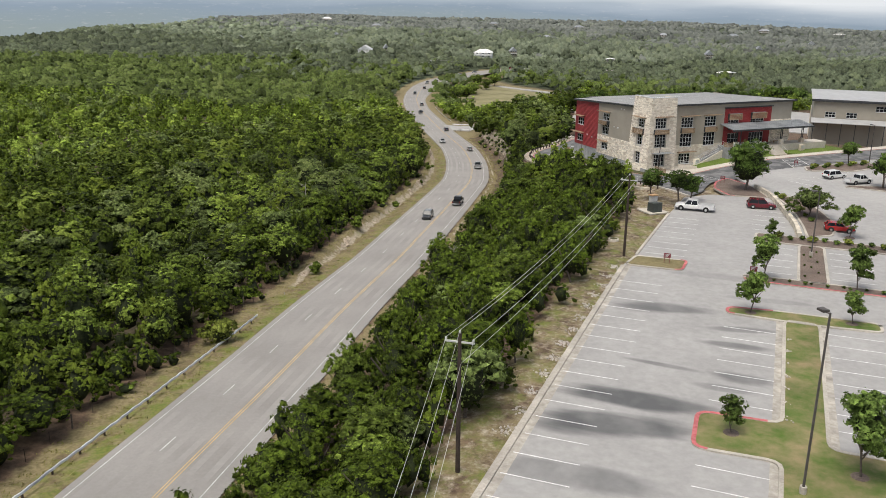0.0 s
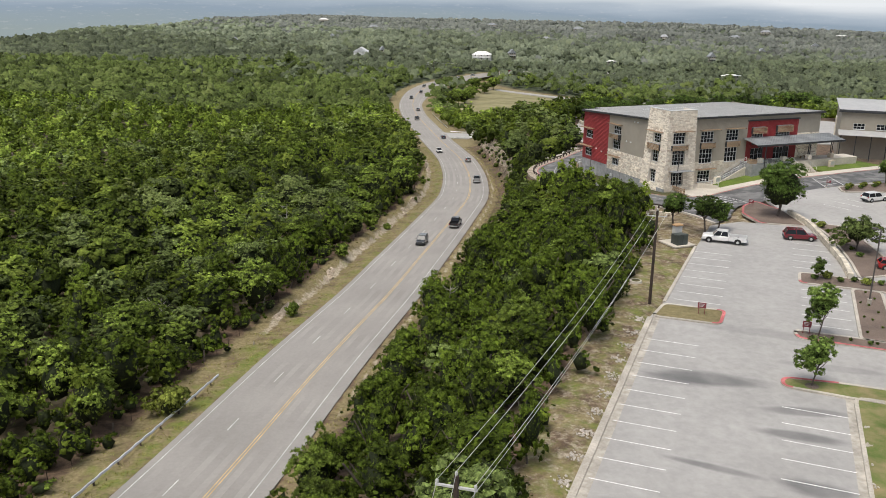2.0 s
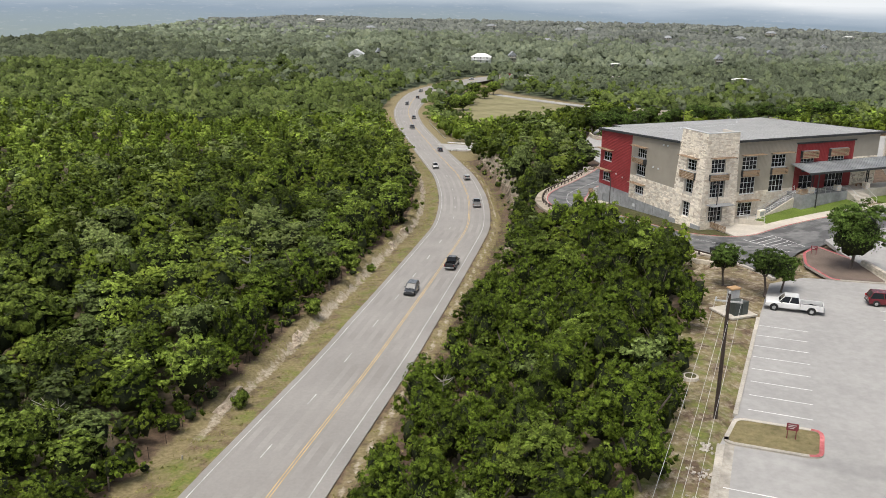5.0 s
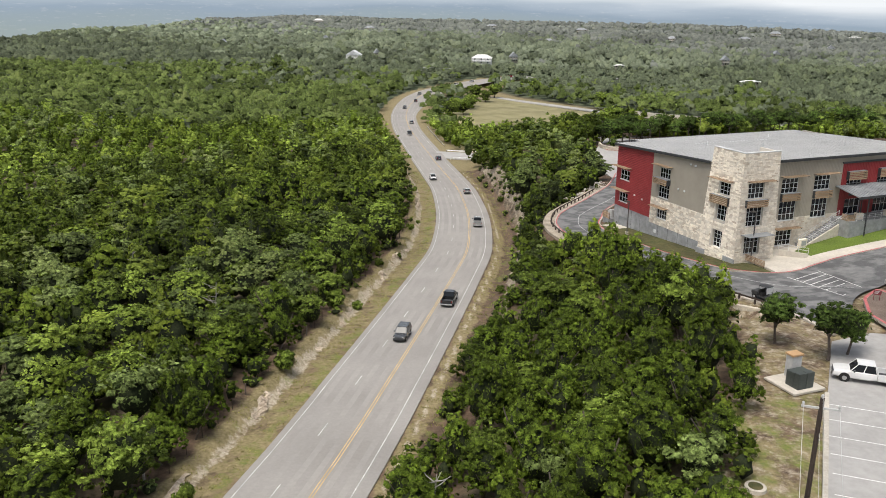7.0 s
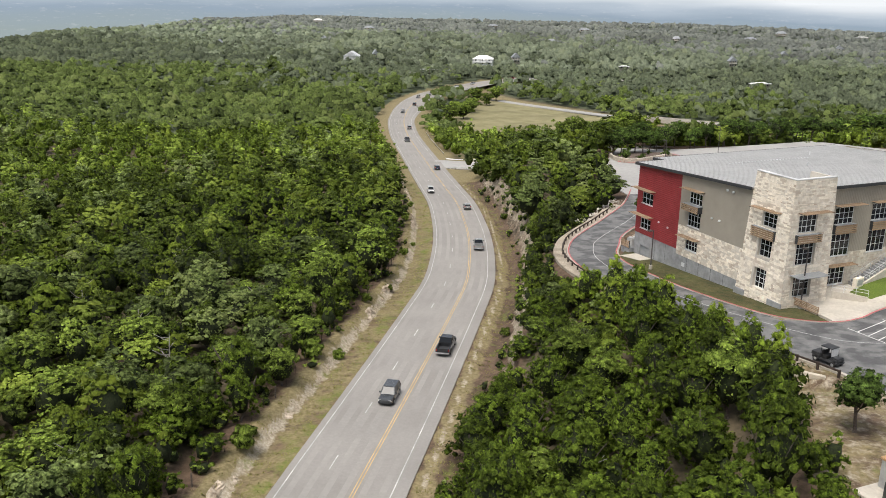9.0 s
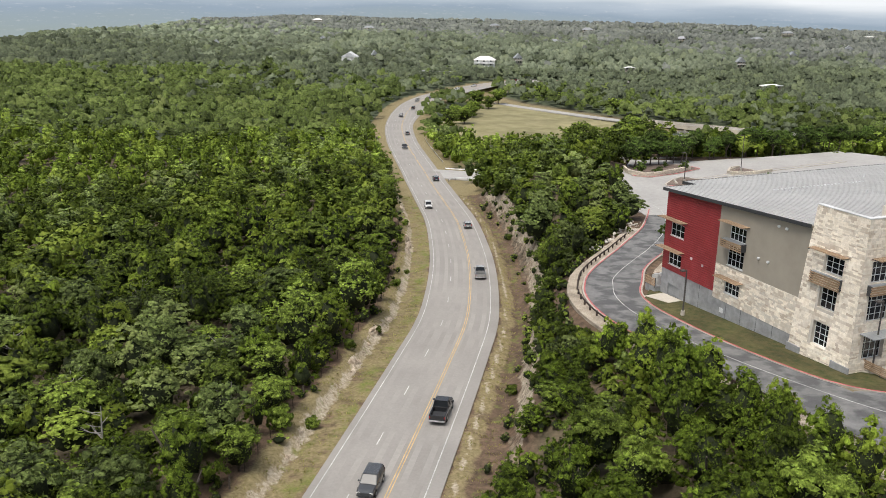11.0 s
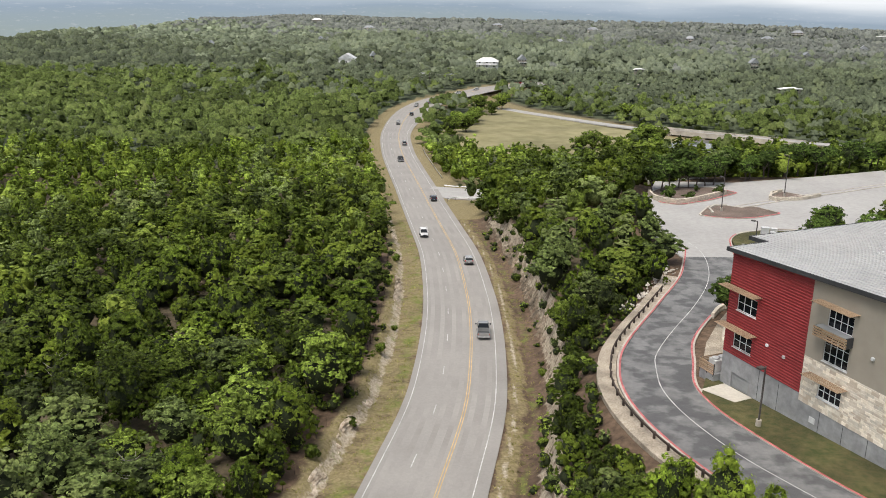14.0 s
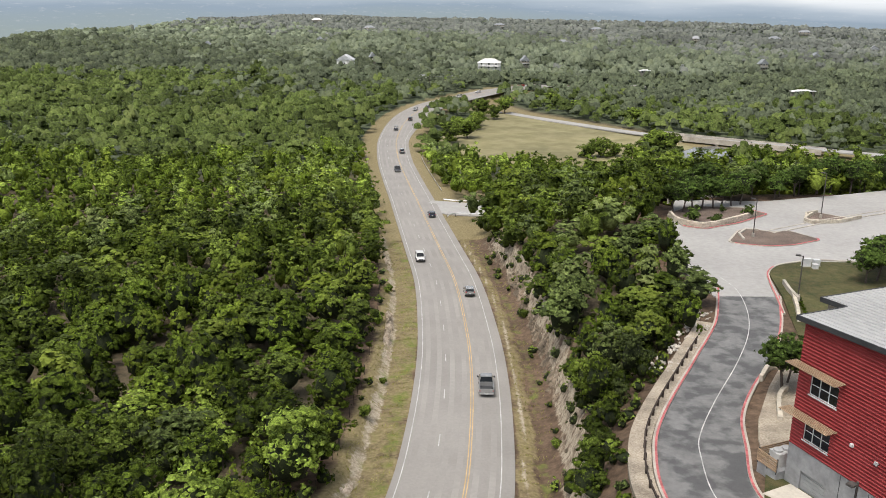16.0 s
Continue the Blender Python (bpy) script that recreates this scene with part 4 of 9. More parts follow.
hatch((82.2, 191.4), (81.6, 183.0))
for k in range(4):
    hatch((78.1 - 0.35 * k, 188.0 - 2.9 * k), (82.1 - 0.2 * k, 190.8 - 2.9 * k))


def bay_line(a0, b0, a1, b1, parent=car_park):
    ribbon("bay_line", [lot(a0, b0), lot(a1, b1)], -0.06, 0.06, lambda x, y: LZ + 0.012, M["white_paint"], parent)


for k in range(-8, 16):
    bay_line(3.3 * k, 0.1, 3.3 * k + 0.1, 5.5)
for k in range(8):
    bay_line(63.6 + 3.15 * k, 1.3, 63.7 + 3.15 * k, 6.8)
for k in range(7):
    bay_line(38.2 - 3.2 * k, 13.9, 38.2 - 3.2 * k, 19.4)
for k in range(6):
    bay_line(7.0 - 3.2 * k, 13.9, 7.0 - 3.2 * k, 19.4)
for k in range(8):
    bay_line(40.3 - 3.3 * k, 24.7, 40.4 - 3.3 * k, 30.3)
for k in range(5):
    bay_line(61.0 + 3.2 * k, 15.9, 61.0 + 3.2 * k, 21.2)
    bay_line(61.0 + 3.2 * k, 26.0, 61.0 + 3.2 * k, 31.4)
    bay_line(83.5 + 3.2 * k, 15.0, 83.5 + 3.2 * k, 20.0)
for k in range(6):
    p = np.array((70 + 3.1 * k, 166 + 2.1 * k))
    ribbon("bay_line", [p, p + np.array((3.0, -4.4))], -0.06, 0.06, lambda x, y: -2.03, M["white_paint"], car_park)
kerb_line([lot(a, -0.52) for a in np.arange(-58, 57, 2.0)], 0.62, 0.13, lambda x, y: LZ, M["kerb"], car_park)
kerb_line([lot(a, 0.3 + (a - 62) * 0.045) for a in np.arange(62, 90, 2.0)], 0.4, 0.13, lambda x, y: LZ, M["kerb"], car_park)


def rounded(pts, r=0.9):
    out = []
    n = len(pts)
    for i in range(n):
        p, a, b = (np.array(pts[k % n], float) for k in (i, i - 1, i + 1))
        da, db = (a - p) / np.hypot(*(a - p)), (b - p) / np.hypot(*(b - p))
        k = min(r, 0.45 * np.hypot(*(a - p)), 0.45 * np.hypot(*(b - p)))
        for t in (0.0, 0.33, 0.67, 1.0):
            out.append(tuple((1 - t) ** 2 * (p + da * k) + 2 * t * (1 - t) * p + t * t * (p + db * k)))
    return out


def island(pts, fill, label, zf=lambda x, y: LZ, red=(), r=0.9, name="kerbed_island"):
    """A raised bed with a concrete kerb all round; red: the sides whose kerb is painted."""
    out = rounded(pts, r)
    loop = out + [out[0], out[1]]
    ob = thing(name, (0, 0, 0), label, "traffic island")
    bm = bmesh.new()
    prism(bm, out, lambda x, y: zf(x, y) - 0.2, lambda x, y: zf(x, y) + 0.12)
    part("bed", bm, fill, ob)
    kerb_line(loop, 0.36, 0.16, zf, M["kerb"], ob)
    for r0, r1 in zip(red[::2], red[1::2]):
        seg = [p for i, p in enumerate(loop) if r0 <= i <= r1]
        ribbon("kerb_paint", seg, -0.19, 0.19, lambda x, y: zf(x, y) + 0.168, M["red_paint"], ob)
    return ob


island([lot(56.5, -0.3), lot(56.8, 7.2), lot(61.5, 7.4), lot(61.2, 0.4)], M["island_grass"], "kerbed island of dry grass at the end of a bay row", red=(4, 11))
island([lot(-40, 20.2), lot(-40, 60), lot(13.4, 60), lot(13.4, 23.8), lot(42.7, 23.9), lot(42.7, 20.2), lot(16.6, 20.2), lot(16.2, 13.2), lot(9.6, 13.4), lot(9.9, 20.2)], M["strip"], "kerbed strip of green and dry grass between bay rows", red=(27, 35), r=1.2)
island([lot(45.6, 30.2), lot(45.4, 19.8), lot(44.6, 13.9), lot(42.6, 13.9), lot(42.3, 20.2), lot(42.3, 23.8), lot(43.0, 30.4)], M["strip"], "long kerbed island of thin dry grass with street trees", zf=lambda x, y: LZ + 0.02, red=(7, 15))
for b0, b1, a0, a1 in ((-0.2, 0.55, -58, 57), (19.35, 20.05, 16.8, 42.2), (23.95, 24.65, 13.4, 42.3), (19.35, 20.05, -38, 9.6)):
    ribbon("gutter", [lot(a, 0.5 * (b0 + b1)) for a in np.linspace(a0, a1, 12)], -0.5 * (b1 - b0), 0.5 * (b1 - b0), lambda x, y: LZ + 0.006, M["gutter"], car_park)
island([(56.3, 123.4), (58.3, 130), (60.0, 137), (61.3, 144), (62.0, 152), (66, 150), (65.5, 140), (64, 130), (60.5, 124.5)], M["mulch"], "mulched bed above the curving stone wall", r=0.6)
island([(79.0, 160.2), (80.2, 161.4), (88, 160.5), (96, 158), (95, 154), (85.3, 156.6)], M["mulch"], "kerbed planted island with small oaks", zf=lambda x, y: -2.05, r=0.6)
island([lot(58.4, 15.0), lot(58.4, 50), lot(56.0, 50), lot(56.0, 15.4)], M["mulch"], "kerbed mulch strip with small shrubs", red=(8, 15))
island([lot(58.3, 21.8), lot(76.2, 22.0), lot(76.2, 25.4), lot(58.3, 25.4)], M["mulch"], "mulched planting bed between two bay rows")
island([lot(76.3, 15.8), lot(81.0, 15.8), lot(80.6, 24), lot(80.0, 45), lot(76.5, 45)], M["mulch"], "kerbed mulch island with low shrubs", red=(0, 3))
island([(53.4, 151.5), (52.6, 158), (54.6, 163.5), (58.0, 167.0), (60.5, 160), (60.2, 150)], M["mulch"], "red-kerbed mulch island under a large tree", red=(0, 16), zf=lambda x, y: LZ)
island([(78.2, 176.0), (79.4, 180.4), (90, 184.6), (98, 185), (97, 181), (88, 176)], M["mulch"], "kerbed mulch island with clipped shrubs", zf=lambda x, y: -2.05)
FARZ = lambda x, y: -8.62
island([(55.0, 296.0), (59.3, 303.6), (62.0, 305.0), (65.2, 302.4), (68.7, 303.6), (72.2, 297.6), (66.0, 294.2), (61.5, 293.3), (57.2, 294.4)], M["mulch"], "red-kerbed mulch island in the empty car park", zf=FARZ, red=(20, 36), r=1.2)
kerb_line([(58.2, 297.2), (58.6, 301.0), (60.6, 303.6), (63.0, 303.6)], 0.4, 0.42, FARZ, M["kerb"], north, "low_wall")
island([(74.2, 310.0), (77.0, 316.0), (79.8, 317.6), (84.6, 312.6), (79.4, 309.9), (75.1, 308.1)], M["mulch"], "stone-edged mulch island with a lamp post", zf=FARZ, r=0.6)
kerb_line([(75.2, 308.4), (74.6, 310.4), (76.6, 315.2), (79.6, 317.0)], 0.4, 0.75, FARZ, M["wall_stone"], north, "low_wall")
# a low kerbed strip runs on between the two halves of the car park
for q in ((0.0, 0.0), (-0.55, 1.5)):
    kerb_line([(65.0 + q[0], 301.8 + q[1]), (79.0 + q[0], 310.2 + q[1]), (94.0 + q[0], 317.6 + q[1]), (112.0 + q[0], 327.4 + q[1])], 0.3, 0.14, FARZ, M["kerb"], north)
ribbon("strip_bed", [(64.8, 302.6), (78.8, 311.0), (93.8, 318.4), (111.8, 328.2)], -0.7, 0.7, lambda x, y: -8.55, M["lot_plain"], north)
island([(50.0, 306.0), (53.6, 304.4), (61.0, 308.7), (69.3, 315.8), (66, 321), (55, 322), (49, 315)], M["mulch"], "large planted island with a curved stone wall", zf=FARZ, red=(0, 16))


# dry lawn strip between drive and building, lawns at the entrance
def patch(name, poly, zf, material, label, depth=1.2):
    bm = bmesh.new()
    prism(bm, poly, lambda x, y: zf(x, y) - depth, zf)
    return tagged(part(name, bm, material), label, "lawn", kind="structure")


def lawn_z(x, y):
    return uz(x, y) + 0.16


edge = [tuple(p) for p in KERB_E if p[1] < 214 and p[0] < 50.5]
patch("side_lawn", edge + [bld(34.2, 2.2), bld(33.4, -0.9), bld(25, -0.75), bld(25, 0.1), bld(0, 0.1), bld(-1.5, -0.6)], lawn_z, M["dry_lawn"], "strip of dry lawn along the building's side")
patch("corner_lawn", [(51.9, 260), (53.9, 268), (55.9, 279), (58.7, 282.5), (64, 284.7), (80, 283.7), (84, 262), (60, 250), (50, 252)], lambda x, y: -8.5, M["dry_lawn"], "dry lawn at the corner of the north car park")
CORNER = spline([(51.4, 261), (52.9, 267.4), (54.5, 274.6), (55.9, 279.0), (58.7, 282.6), (62.1, 284.2), (65.8, 285.6), (72, 284.8), (80, 283.9)], 1.0)
kerb_line(CORNER, 0.4, 0.2, lambda x, y: -8.62, M["kerb"], north)
ribbon("kerb_paint", CORNER[CORNER[:, 1] < 282], -0.2, 0.02, lambda x, y: -8.41, M["red_paint"], north)
low = thing("garden_wall", (0, 0, 0), "low white stone wall on the corner lawn", "wall")
kerb_line([(55.2, 265.6), (55.5, 269.5), (56.1, 273.4)], 0.4, 0.75, lambda x, y: -8.55, M["kerb"], low, "wall")
for x, y, w, h in ((63.0, 282.0, 1.3, 1.3), (64.8, 282.4, 1.0, 1.0), (64.0, 280.9, 0.8, 0.7)):
    cab = thing("utility_cabinet", (x, y, -8.5), "pale grey metal utility cabinet on the lawn", "cabinet", "utility cabinets")
    bm = bmesh.new()
    box(bm, -0.5 * w, 0.5 * w, -0.4, 0.4, 0.08, h)
    bmesh.ops.bevel(bm, geom=bm.edges[:], offset=0.03, segments=1, affect="EDGES")
    part("body", bm, M["frame"], cab)
    bm = bmesh.new()
    box(bm, -0.55 * w, 0.55 * w, -0.45, 0.45, -0.02, 0.08)
    part("plinth", bm, M["kerb"], cab)
    bm = bmesh.new()
    box(bm, -0.53 * w, 0.53 * w, -0.43, 0.43, h, h + 0.05)
    part("lid", bm, M["frame"], cab)


# ---- the main building ----
def frame_at(origin, ax, ay):
    """A matrix whose x runs along ax in plan and whose y points along ay."""
    return Matrix(((ax[0], ay[0], 0, origin[0]), (ax[1], ay[1], 0, origin[1]), (0, 0, 1, 0), (0, 0, 0, 1)))


WESTF = frame_at(BO, BU, -BV)          # x along the west wall to the south, y outwards
SOUTHF = frame_at(BO + 29.3 * BU, BV, BU)   # x along the south wall to the east, y outwards
TOWERF = frame_at(BO + 32.7 * BU, BV, BU)


def put(bm, m):
    bmesh.ops.transform(bm, matrix=m, verts=bm.verts)
    if m.to_3x3().determinant() < 0:
        bmesh.ops.reverse_faces(bm, faces=bm.faces)
    return bm


def wall_with_holes(m, x0, x1, z0, z1, holes, thick=0.3, top=None):
    """A wall slab in the x-z plane of m, outer face at y = 0, with real openings; top: rise of the top edge over its length."""
    bm = bmesh.new()
    xs = sorted({x0, x1, *[h[0] for h in holes], *[h[1] for h in holes]})
    for a, b in zip(xs, xs[1:]):
        cuts = sorted((h[2], h[3]) for h in holes if h[0] <= a + 1e-6 and h[1] >= b - 1e-6)
        z = z0
        for c0, c1 in cuts + [(None, None)]:
            end = z1 if c0 is None else c0
            if end > z + 1e-6:
                vs = box(bm, a, b, -thick, 0, z, end)
                if c0 is None and top:
                    for v in vs[4:]:
                        v.co.z += top * (v.co.x - x0) / (x1 - x0)
            z = c1
    bmesh.ops.remove_doubles(bm, verts=bm.verts, dist=1e-4)
    return put(bm, m)


def ribbed(m, x0, x1, z0, z1, holes, pitch, depth, along_x, thick=0.05, top=0.0):
    """Thin ribs over a sheet: horizontal (along_x) or upright, broken at the openings."""
    bm = bmesh.new()

    def ztop(x):
        return z1 + top * (x - x0) / (x1 - x0)
    if along_x:
        n = int((z1 - z0) / pitch)
        for i in range(n):
            z = z0 + i * pitch
            cuts = sorted((h[0], h[1]) for h in holes if h[2] < z + pitch * 0.55 and h[3] > z)
            a = x0
            for c0, c1 in cuts + [(x1, x1)]:
                if c0 > a + 0.02:
                    vs = [bm.verts.new(p) for p in ((a, 0, z), (c0, 0, z), (c0, depth, z + pitch * 0.2), (a, depth, z + pitch * 0.2), (c0, depth, z + pitch * 0.42), (a, depth, z + pitch * 0.42), (c0, 0, z + pitch * 0.62), (a, 0, z + pitch * 0.62))]
                    for f in ((0, 1, 2, 3), (3, 2, 4, 5), (5, 4, 6, 7)):
                        bm.faces.new([vs[k] for k in f])
                a = c1
    else:
        n = int((x1 - x0) / pitch)
        for i in range(n):
            x = x0 + i * pitch
            cuts = sorted((h[2], h[3]) for h in holes if h[0] < x + pitch * 0.55 and h[1] > x)
            a = z0
            zt = ztop(x)
            for c0, c1 in cuts + [(zt, zt)]:
                if c0 > a + 0.02:
                    vs = [bm.verts.new(p) for p in ((x, 0, a), (x, 0, c0), (x + pitch * 0.15, depth, c0), (x + pitch * 0.15, depth, a), (x + pitch * 0.32, depth, c0), (x + pitch * 0.32, depth, a), (x + pitch * 0.47, 0, c0), (x + pitch * 0.47, 0, a))]
                    for f in ((0, 1, 2, 3), (3, 2, 4, 5), (5, 4, 6, 7)):
                        bm.faces.new([vs[k] for k in f])
                a = c1
    return put(bm, m)


main = thing("school_building", (0, 0, 0), "three-storey red and taupe metal building with pale limestone corner tower", "building")


def window(m, x0, x1, z0, z1, cols, rows, parent=main, y=-0.12, rails=()):
    """Frame, mullions and single panes."""
    f = bmesh.new()
    w = 0.07
    box(f, x0, x1, y - 0.05, y + 0.05, z0, z0 + w)
    box(f, x0, x1, y - 0.05, y + 0.05, z1 - w, z1)
    box(f, x0, x0 + w, y - 0.05, y + 0.05, z0 + w, z1 - w)
    box(f, x1 - w, x1, y - 0.05, y + 0.05, z0 + w, z1 - w)
    cw, rh = (x1 - x0) / cols, (z1 - z0) / rows
    for i in range(1, cols):
        box(f, x0 + i * cw - 0.035, x0 + i * cw + 0.035, y - 0.04, y + 0.04, z0 + w, z1 - w)
    for j in range(1, rows):
        for i in range(cols):
            box(f, x0 + i * cw + 0.036, x0 + (i + 1) * cw - 0.036, y - 0.03, y + 0.03, z0 + j * rh - 0.03, z0 + j * rh + 0.03)
    win = part("window", put(f, m), M["frame"], parent)
    for i in range(cols):
        for j in range(rows):
            part("pane", put(bx(x0 + i * cw + 0.02, x0 + (i + 1) * cw - 0.02, y - 0.02, y - 0.005, z0 + j * rh + 0.02, z0 + (j + 1) * rh - 0.02), m), M["glass"], win)
    sill = bx(x0 - 0.05, x1 + 0.05, -0.02, 0.08, z0 - 0.09, z0)
    part("window_sill", put(sill, m), M["frame"], win)
    return win


def awning(m, x0, x1, z, reach=1.25, n=7, parent=main):
    """A flat slatted cedar sunshade on steel brackets."""
    a = part("sunshade", put(bx(x0, x0 + 0.06, 0.02, reach, z - 0.1, z), m), M["dark_metal"], parent, "slatted cedar sunshade")
    part("bracket", put(bx(x1 - 0.06, x1, 0.02, reach, z - 0.1, z), m), M["dark_metal"], a)
    for i in range(n):
        y = 0.06 + (reach - 0.16) * i / (n - 1)
        part("slat", put(bx(x0 - 0.15, x1 + 0.15, y, y + 0.085, z + 0.004, z + 0.05), m), M["wood"], a)


def slat_band(m, x0, x1, z0, z1, reach=0.55, parent=main):
    """An upright slatted cedar screen standing out from the wall below a window."""
    n = max(3, int((z1 - z0) / 0.24))
    a = part("slat_screen", put(bx(x0, x0 + 0.06, 0.02, reach, z0, z1), m), M["dark_metal"], parent, "slatted cedar screen")
    part("bracket", put(bx(x1 - 0.06, x1, 0.02, reach, z0, z1), m), M["dark_metal"], a)
    h = (z1 - z0) / n
    for i in range(n):
        part("slat", put(bx(x0 - 0.1, x1 + 0.1, reach, reach + 0.05, z0 + i * h, z0 + (i + 0.68) * h), m), M["wood"], a)
    part("shelf", put(bx(x0, x1, 0.03, reach - 0.01, z1 - 0.05, z1), m), M["canopy"], a)


# west side: holes as x0, x1, z0, z1
WW = [(1.3, 4.15, 2.0, 3.8), (1.3, 4.0, -2.1, -0.4), (12.85, 15.65, 1.2, 3.75), (12.85, 15.65, 4.55, 6.3), (12.85, 15.5, -2.45, -0.95)]
DOOR = (1.6, 4.2, -7.5, -4.9)
part("wall", wall_with_holes(WESTF, 0, 10.8, -3.05, 8.1, WW[:2], top=0.55), M["red_metal"], main, "red horizontally ribbed metal wall")
part("wall_ribs", ribbed(WESTF, 0, 10.8, -3.05, 8.3, WW[:2], 0.3, 0.05, True), M["red_metal"], main)
part("wall", wall_with_holes(WESTF, 10.8, 26.5, 0.9, 8.65, WW[2:4], top=0.8), M["taupe"], main, "taupe upright-ribbed metal wall")
part("wall", wall_with_holes(WESTF, 10.8, 26.0, -3.75, 0.9, WW[4:]), M["mortar"], main, "limestone-faced lower wall")
part("wall", wall_with_holes(WESTF, 0, 10.8, -9.0, -3.05, [DOOR]), M["concrete"], main, "board-marked grey concrete base")
part("wall", wall_with_holes(WESTF, 10.8, 26.0, -9.0, -3.75, []), M["concrete"], main, "board-marked grey concrete base")
for x in (5.5, 8.2, 13.5, 16.2, 18.9, 21.6):
    part("panel_joint", put(bx(x, x + 0.05, 0.0, 0.012, -8.5, -3.8 if x > 10.8 else -3.1), WESTF), M["dark_metal"], main)
rd = part("roller_door", put(bx(DOOR[0] + 0.02, DOOR[1] - 0.02, -0.24, -0.2, DOOR[2], DOOR[3]), WESTF), M["canopy"], main, "closed grey roller door")
for i in range(8):
    part("slat", put(bx(DOOR[0] + 0.02, DOOR[1] - 0.02, -0.195, -0.14, DOOR[2] + i * 0.325, DOOR[2] + (i + 0.94) * 0.325), WESTF), M["canopy"], rd)
window(WESTF, *WW[0], 3, 2)
window(WESTF, *WW[1], 3, 2)
window(WESTF, *WW[2], 4, 3)
window(WESTF, *WW[3], 4, 2)
window(WESTF, *WW[4], 4, 2)
awning(WESTF, -0.3, 4.6, 4.35)
awning(WESTF, -0.3, 4.5, 0.15)
awning(WESTF, 11.9, 16.1, 6.75)
awning(WESTF, 11.9, 16.0, -0.45)
slat_band(WESTF, 12.3, 15.9, 3.6, 4.6, 0.9)
for x, z in ((6.0, -0.2), (8.3, -0.5), (18.0, 3.4), (19.6, 3.4), (20.6, 8.0), (21.8, 8.0)):
    part("wall_lamp", put(bx(x, x + 0.3, 0.0, 0.22, z, z + 0.28, bevel=0.03), WESTF), M["frame"], main, "small square white wall lamp")
part("vent", put(bx(12.4, 13.1, 0.0, 0.05, -5.3, -4.7), WESTF), M["frame"], main)

# south side
SW = [(10.9, 14.2, 4.35, 6.7), (10.9, 14.2, -0.1, 3.0), (10.9, 14.1, -4.2, -1.75), (17.55, 20.8, 4.45, 6.75), (17.55, 20.8, -0.1, 3.0)]
RW = [(24.4, 27.6, 4.4, 5.6), (31.1, 35.1, 4.5, 5.65), (24.6, 27.9, -0.25, 2.4), (31.0, 35.4, -0.25, 2.4)]
part("wall", wall_with_holes(SOUTHF, 6.0, 23.2, 0.3, 9.55, SW[:2] + SW[3:] and [SW[0], (10.9, 14.2, 0.3, 3.0), SW[3], (17.55, 20.8, 0.3, 3.0)], top=0.2), M["taupe"], main, "taupe upright-ribbed metal wall")
part("wall_ribs", ribbed(SOUTHF, 7.4, 23.0, 0.3, 9.55, [SW[0], SW[1], SW[3], SW[4]], 0.3, 0.02, False, top=0.2), M["taupe"], main)
part("wall", wall_with_holes(SOUTHF, 6.0, 23.2, -6.0, 0.3, [(10.9, 14.2, -0.1, 0.3), SW[2], (17.55, 20.8, -0.1, 0.3)]), M["mortar"], main, "limestone-faced lower wall")
part("wall", wall_with_holes(SOUTHF, 23.2, 37.3, -6.0, 8.4, RW, thick=0.34), M["red_metal"], main, "red upright-ribbed metal wall at the entrance")
part("wall_ribs", ribbed(SOUTHF, 23.3, 37.2, 2.5, 8.3, RW, 0.35, 0.05, False), M["red_metal"], main)
part("wall", wall_with_holes(SOUTHF, 23.2, 37.3, 8.4, 9.75, [], thick=0.3), M["taupe"], main)
part("wall", wall_with_holes(SOUTHF, 37.3, 43.6, 5.2, 9.75, []), M["taupe"], main)
part("wall", wall_with_holes(SOUTHF, 37.3, 43.6, -6.0, 5.2, []), M["mortar"], main, "limestone-faced wall")
part("parapet_cap", put(bx(23.0, 37.5, 0.0, 0.25, 8.4, 8.65), SOUTHF), M["dark_metal"], main)
for k in (0, 1, 3, 4):
    window(SOUTHF, *SW[k], 4, 3)
window(SOUTHF, *SW[2], 4, 3)
window(SOUTHF, *RW[0], 4, 2)
window(SOUTHF, *RW[1], 5, 2)
window(SOUTHF, *RW[2], 3, 2)
window(SOUTHF, *RW[3], 5, 2)
for x0, x1 in ((10.5, 15.2), (17.2, 21.8)):
    awning(SOUTHF, x0, x1, 7.1)
    slat_band(SOUTHF, x0 + 0.3, x1 - 0.8, 3.15, 4.4, 0.6)
awning(SOUTHF, 10.3, 15.0, -1.3)
slat_band(SOUTHF, 24.2, 27.9, 5.7, 7.1, 0.7)
slat_band(SOUTHF, 31.0, 35.3, 5.75, 7.2, 0.7)
# north and east sides, plain
NE = np.array(bld(-0.3, 43.6))
part("wall", put(bx(0.3, 43.6, -0.3, 0, -9.0, 8.05), frame_at(BO, BV, -BU)), M["red_metal"], main)
part("wall", put(bx(0, 29.0, -0.3, 0, -9.0, 8.6), frame_at(bld(0, 43.6), BU, BV)), M["taupe"], main)

# roof: rises to the south, with standing seams
ROOF = frame_at(BO, BU, BV)


def roof_z(u):
    return 8.3 + 0.052 * u


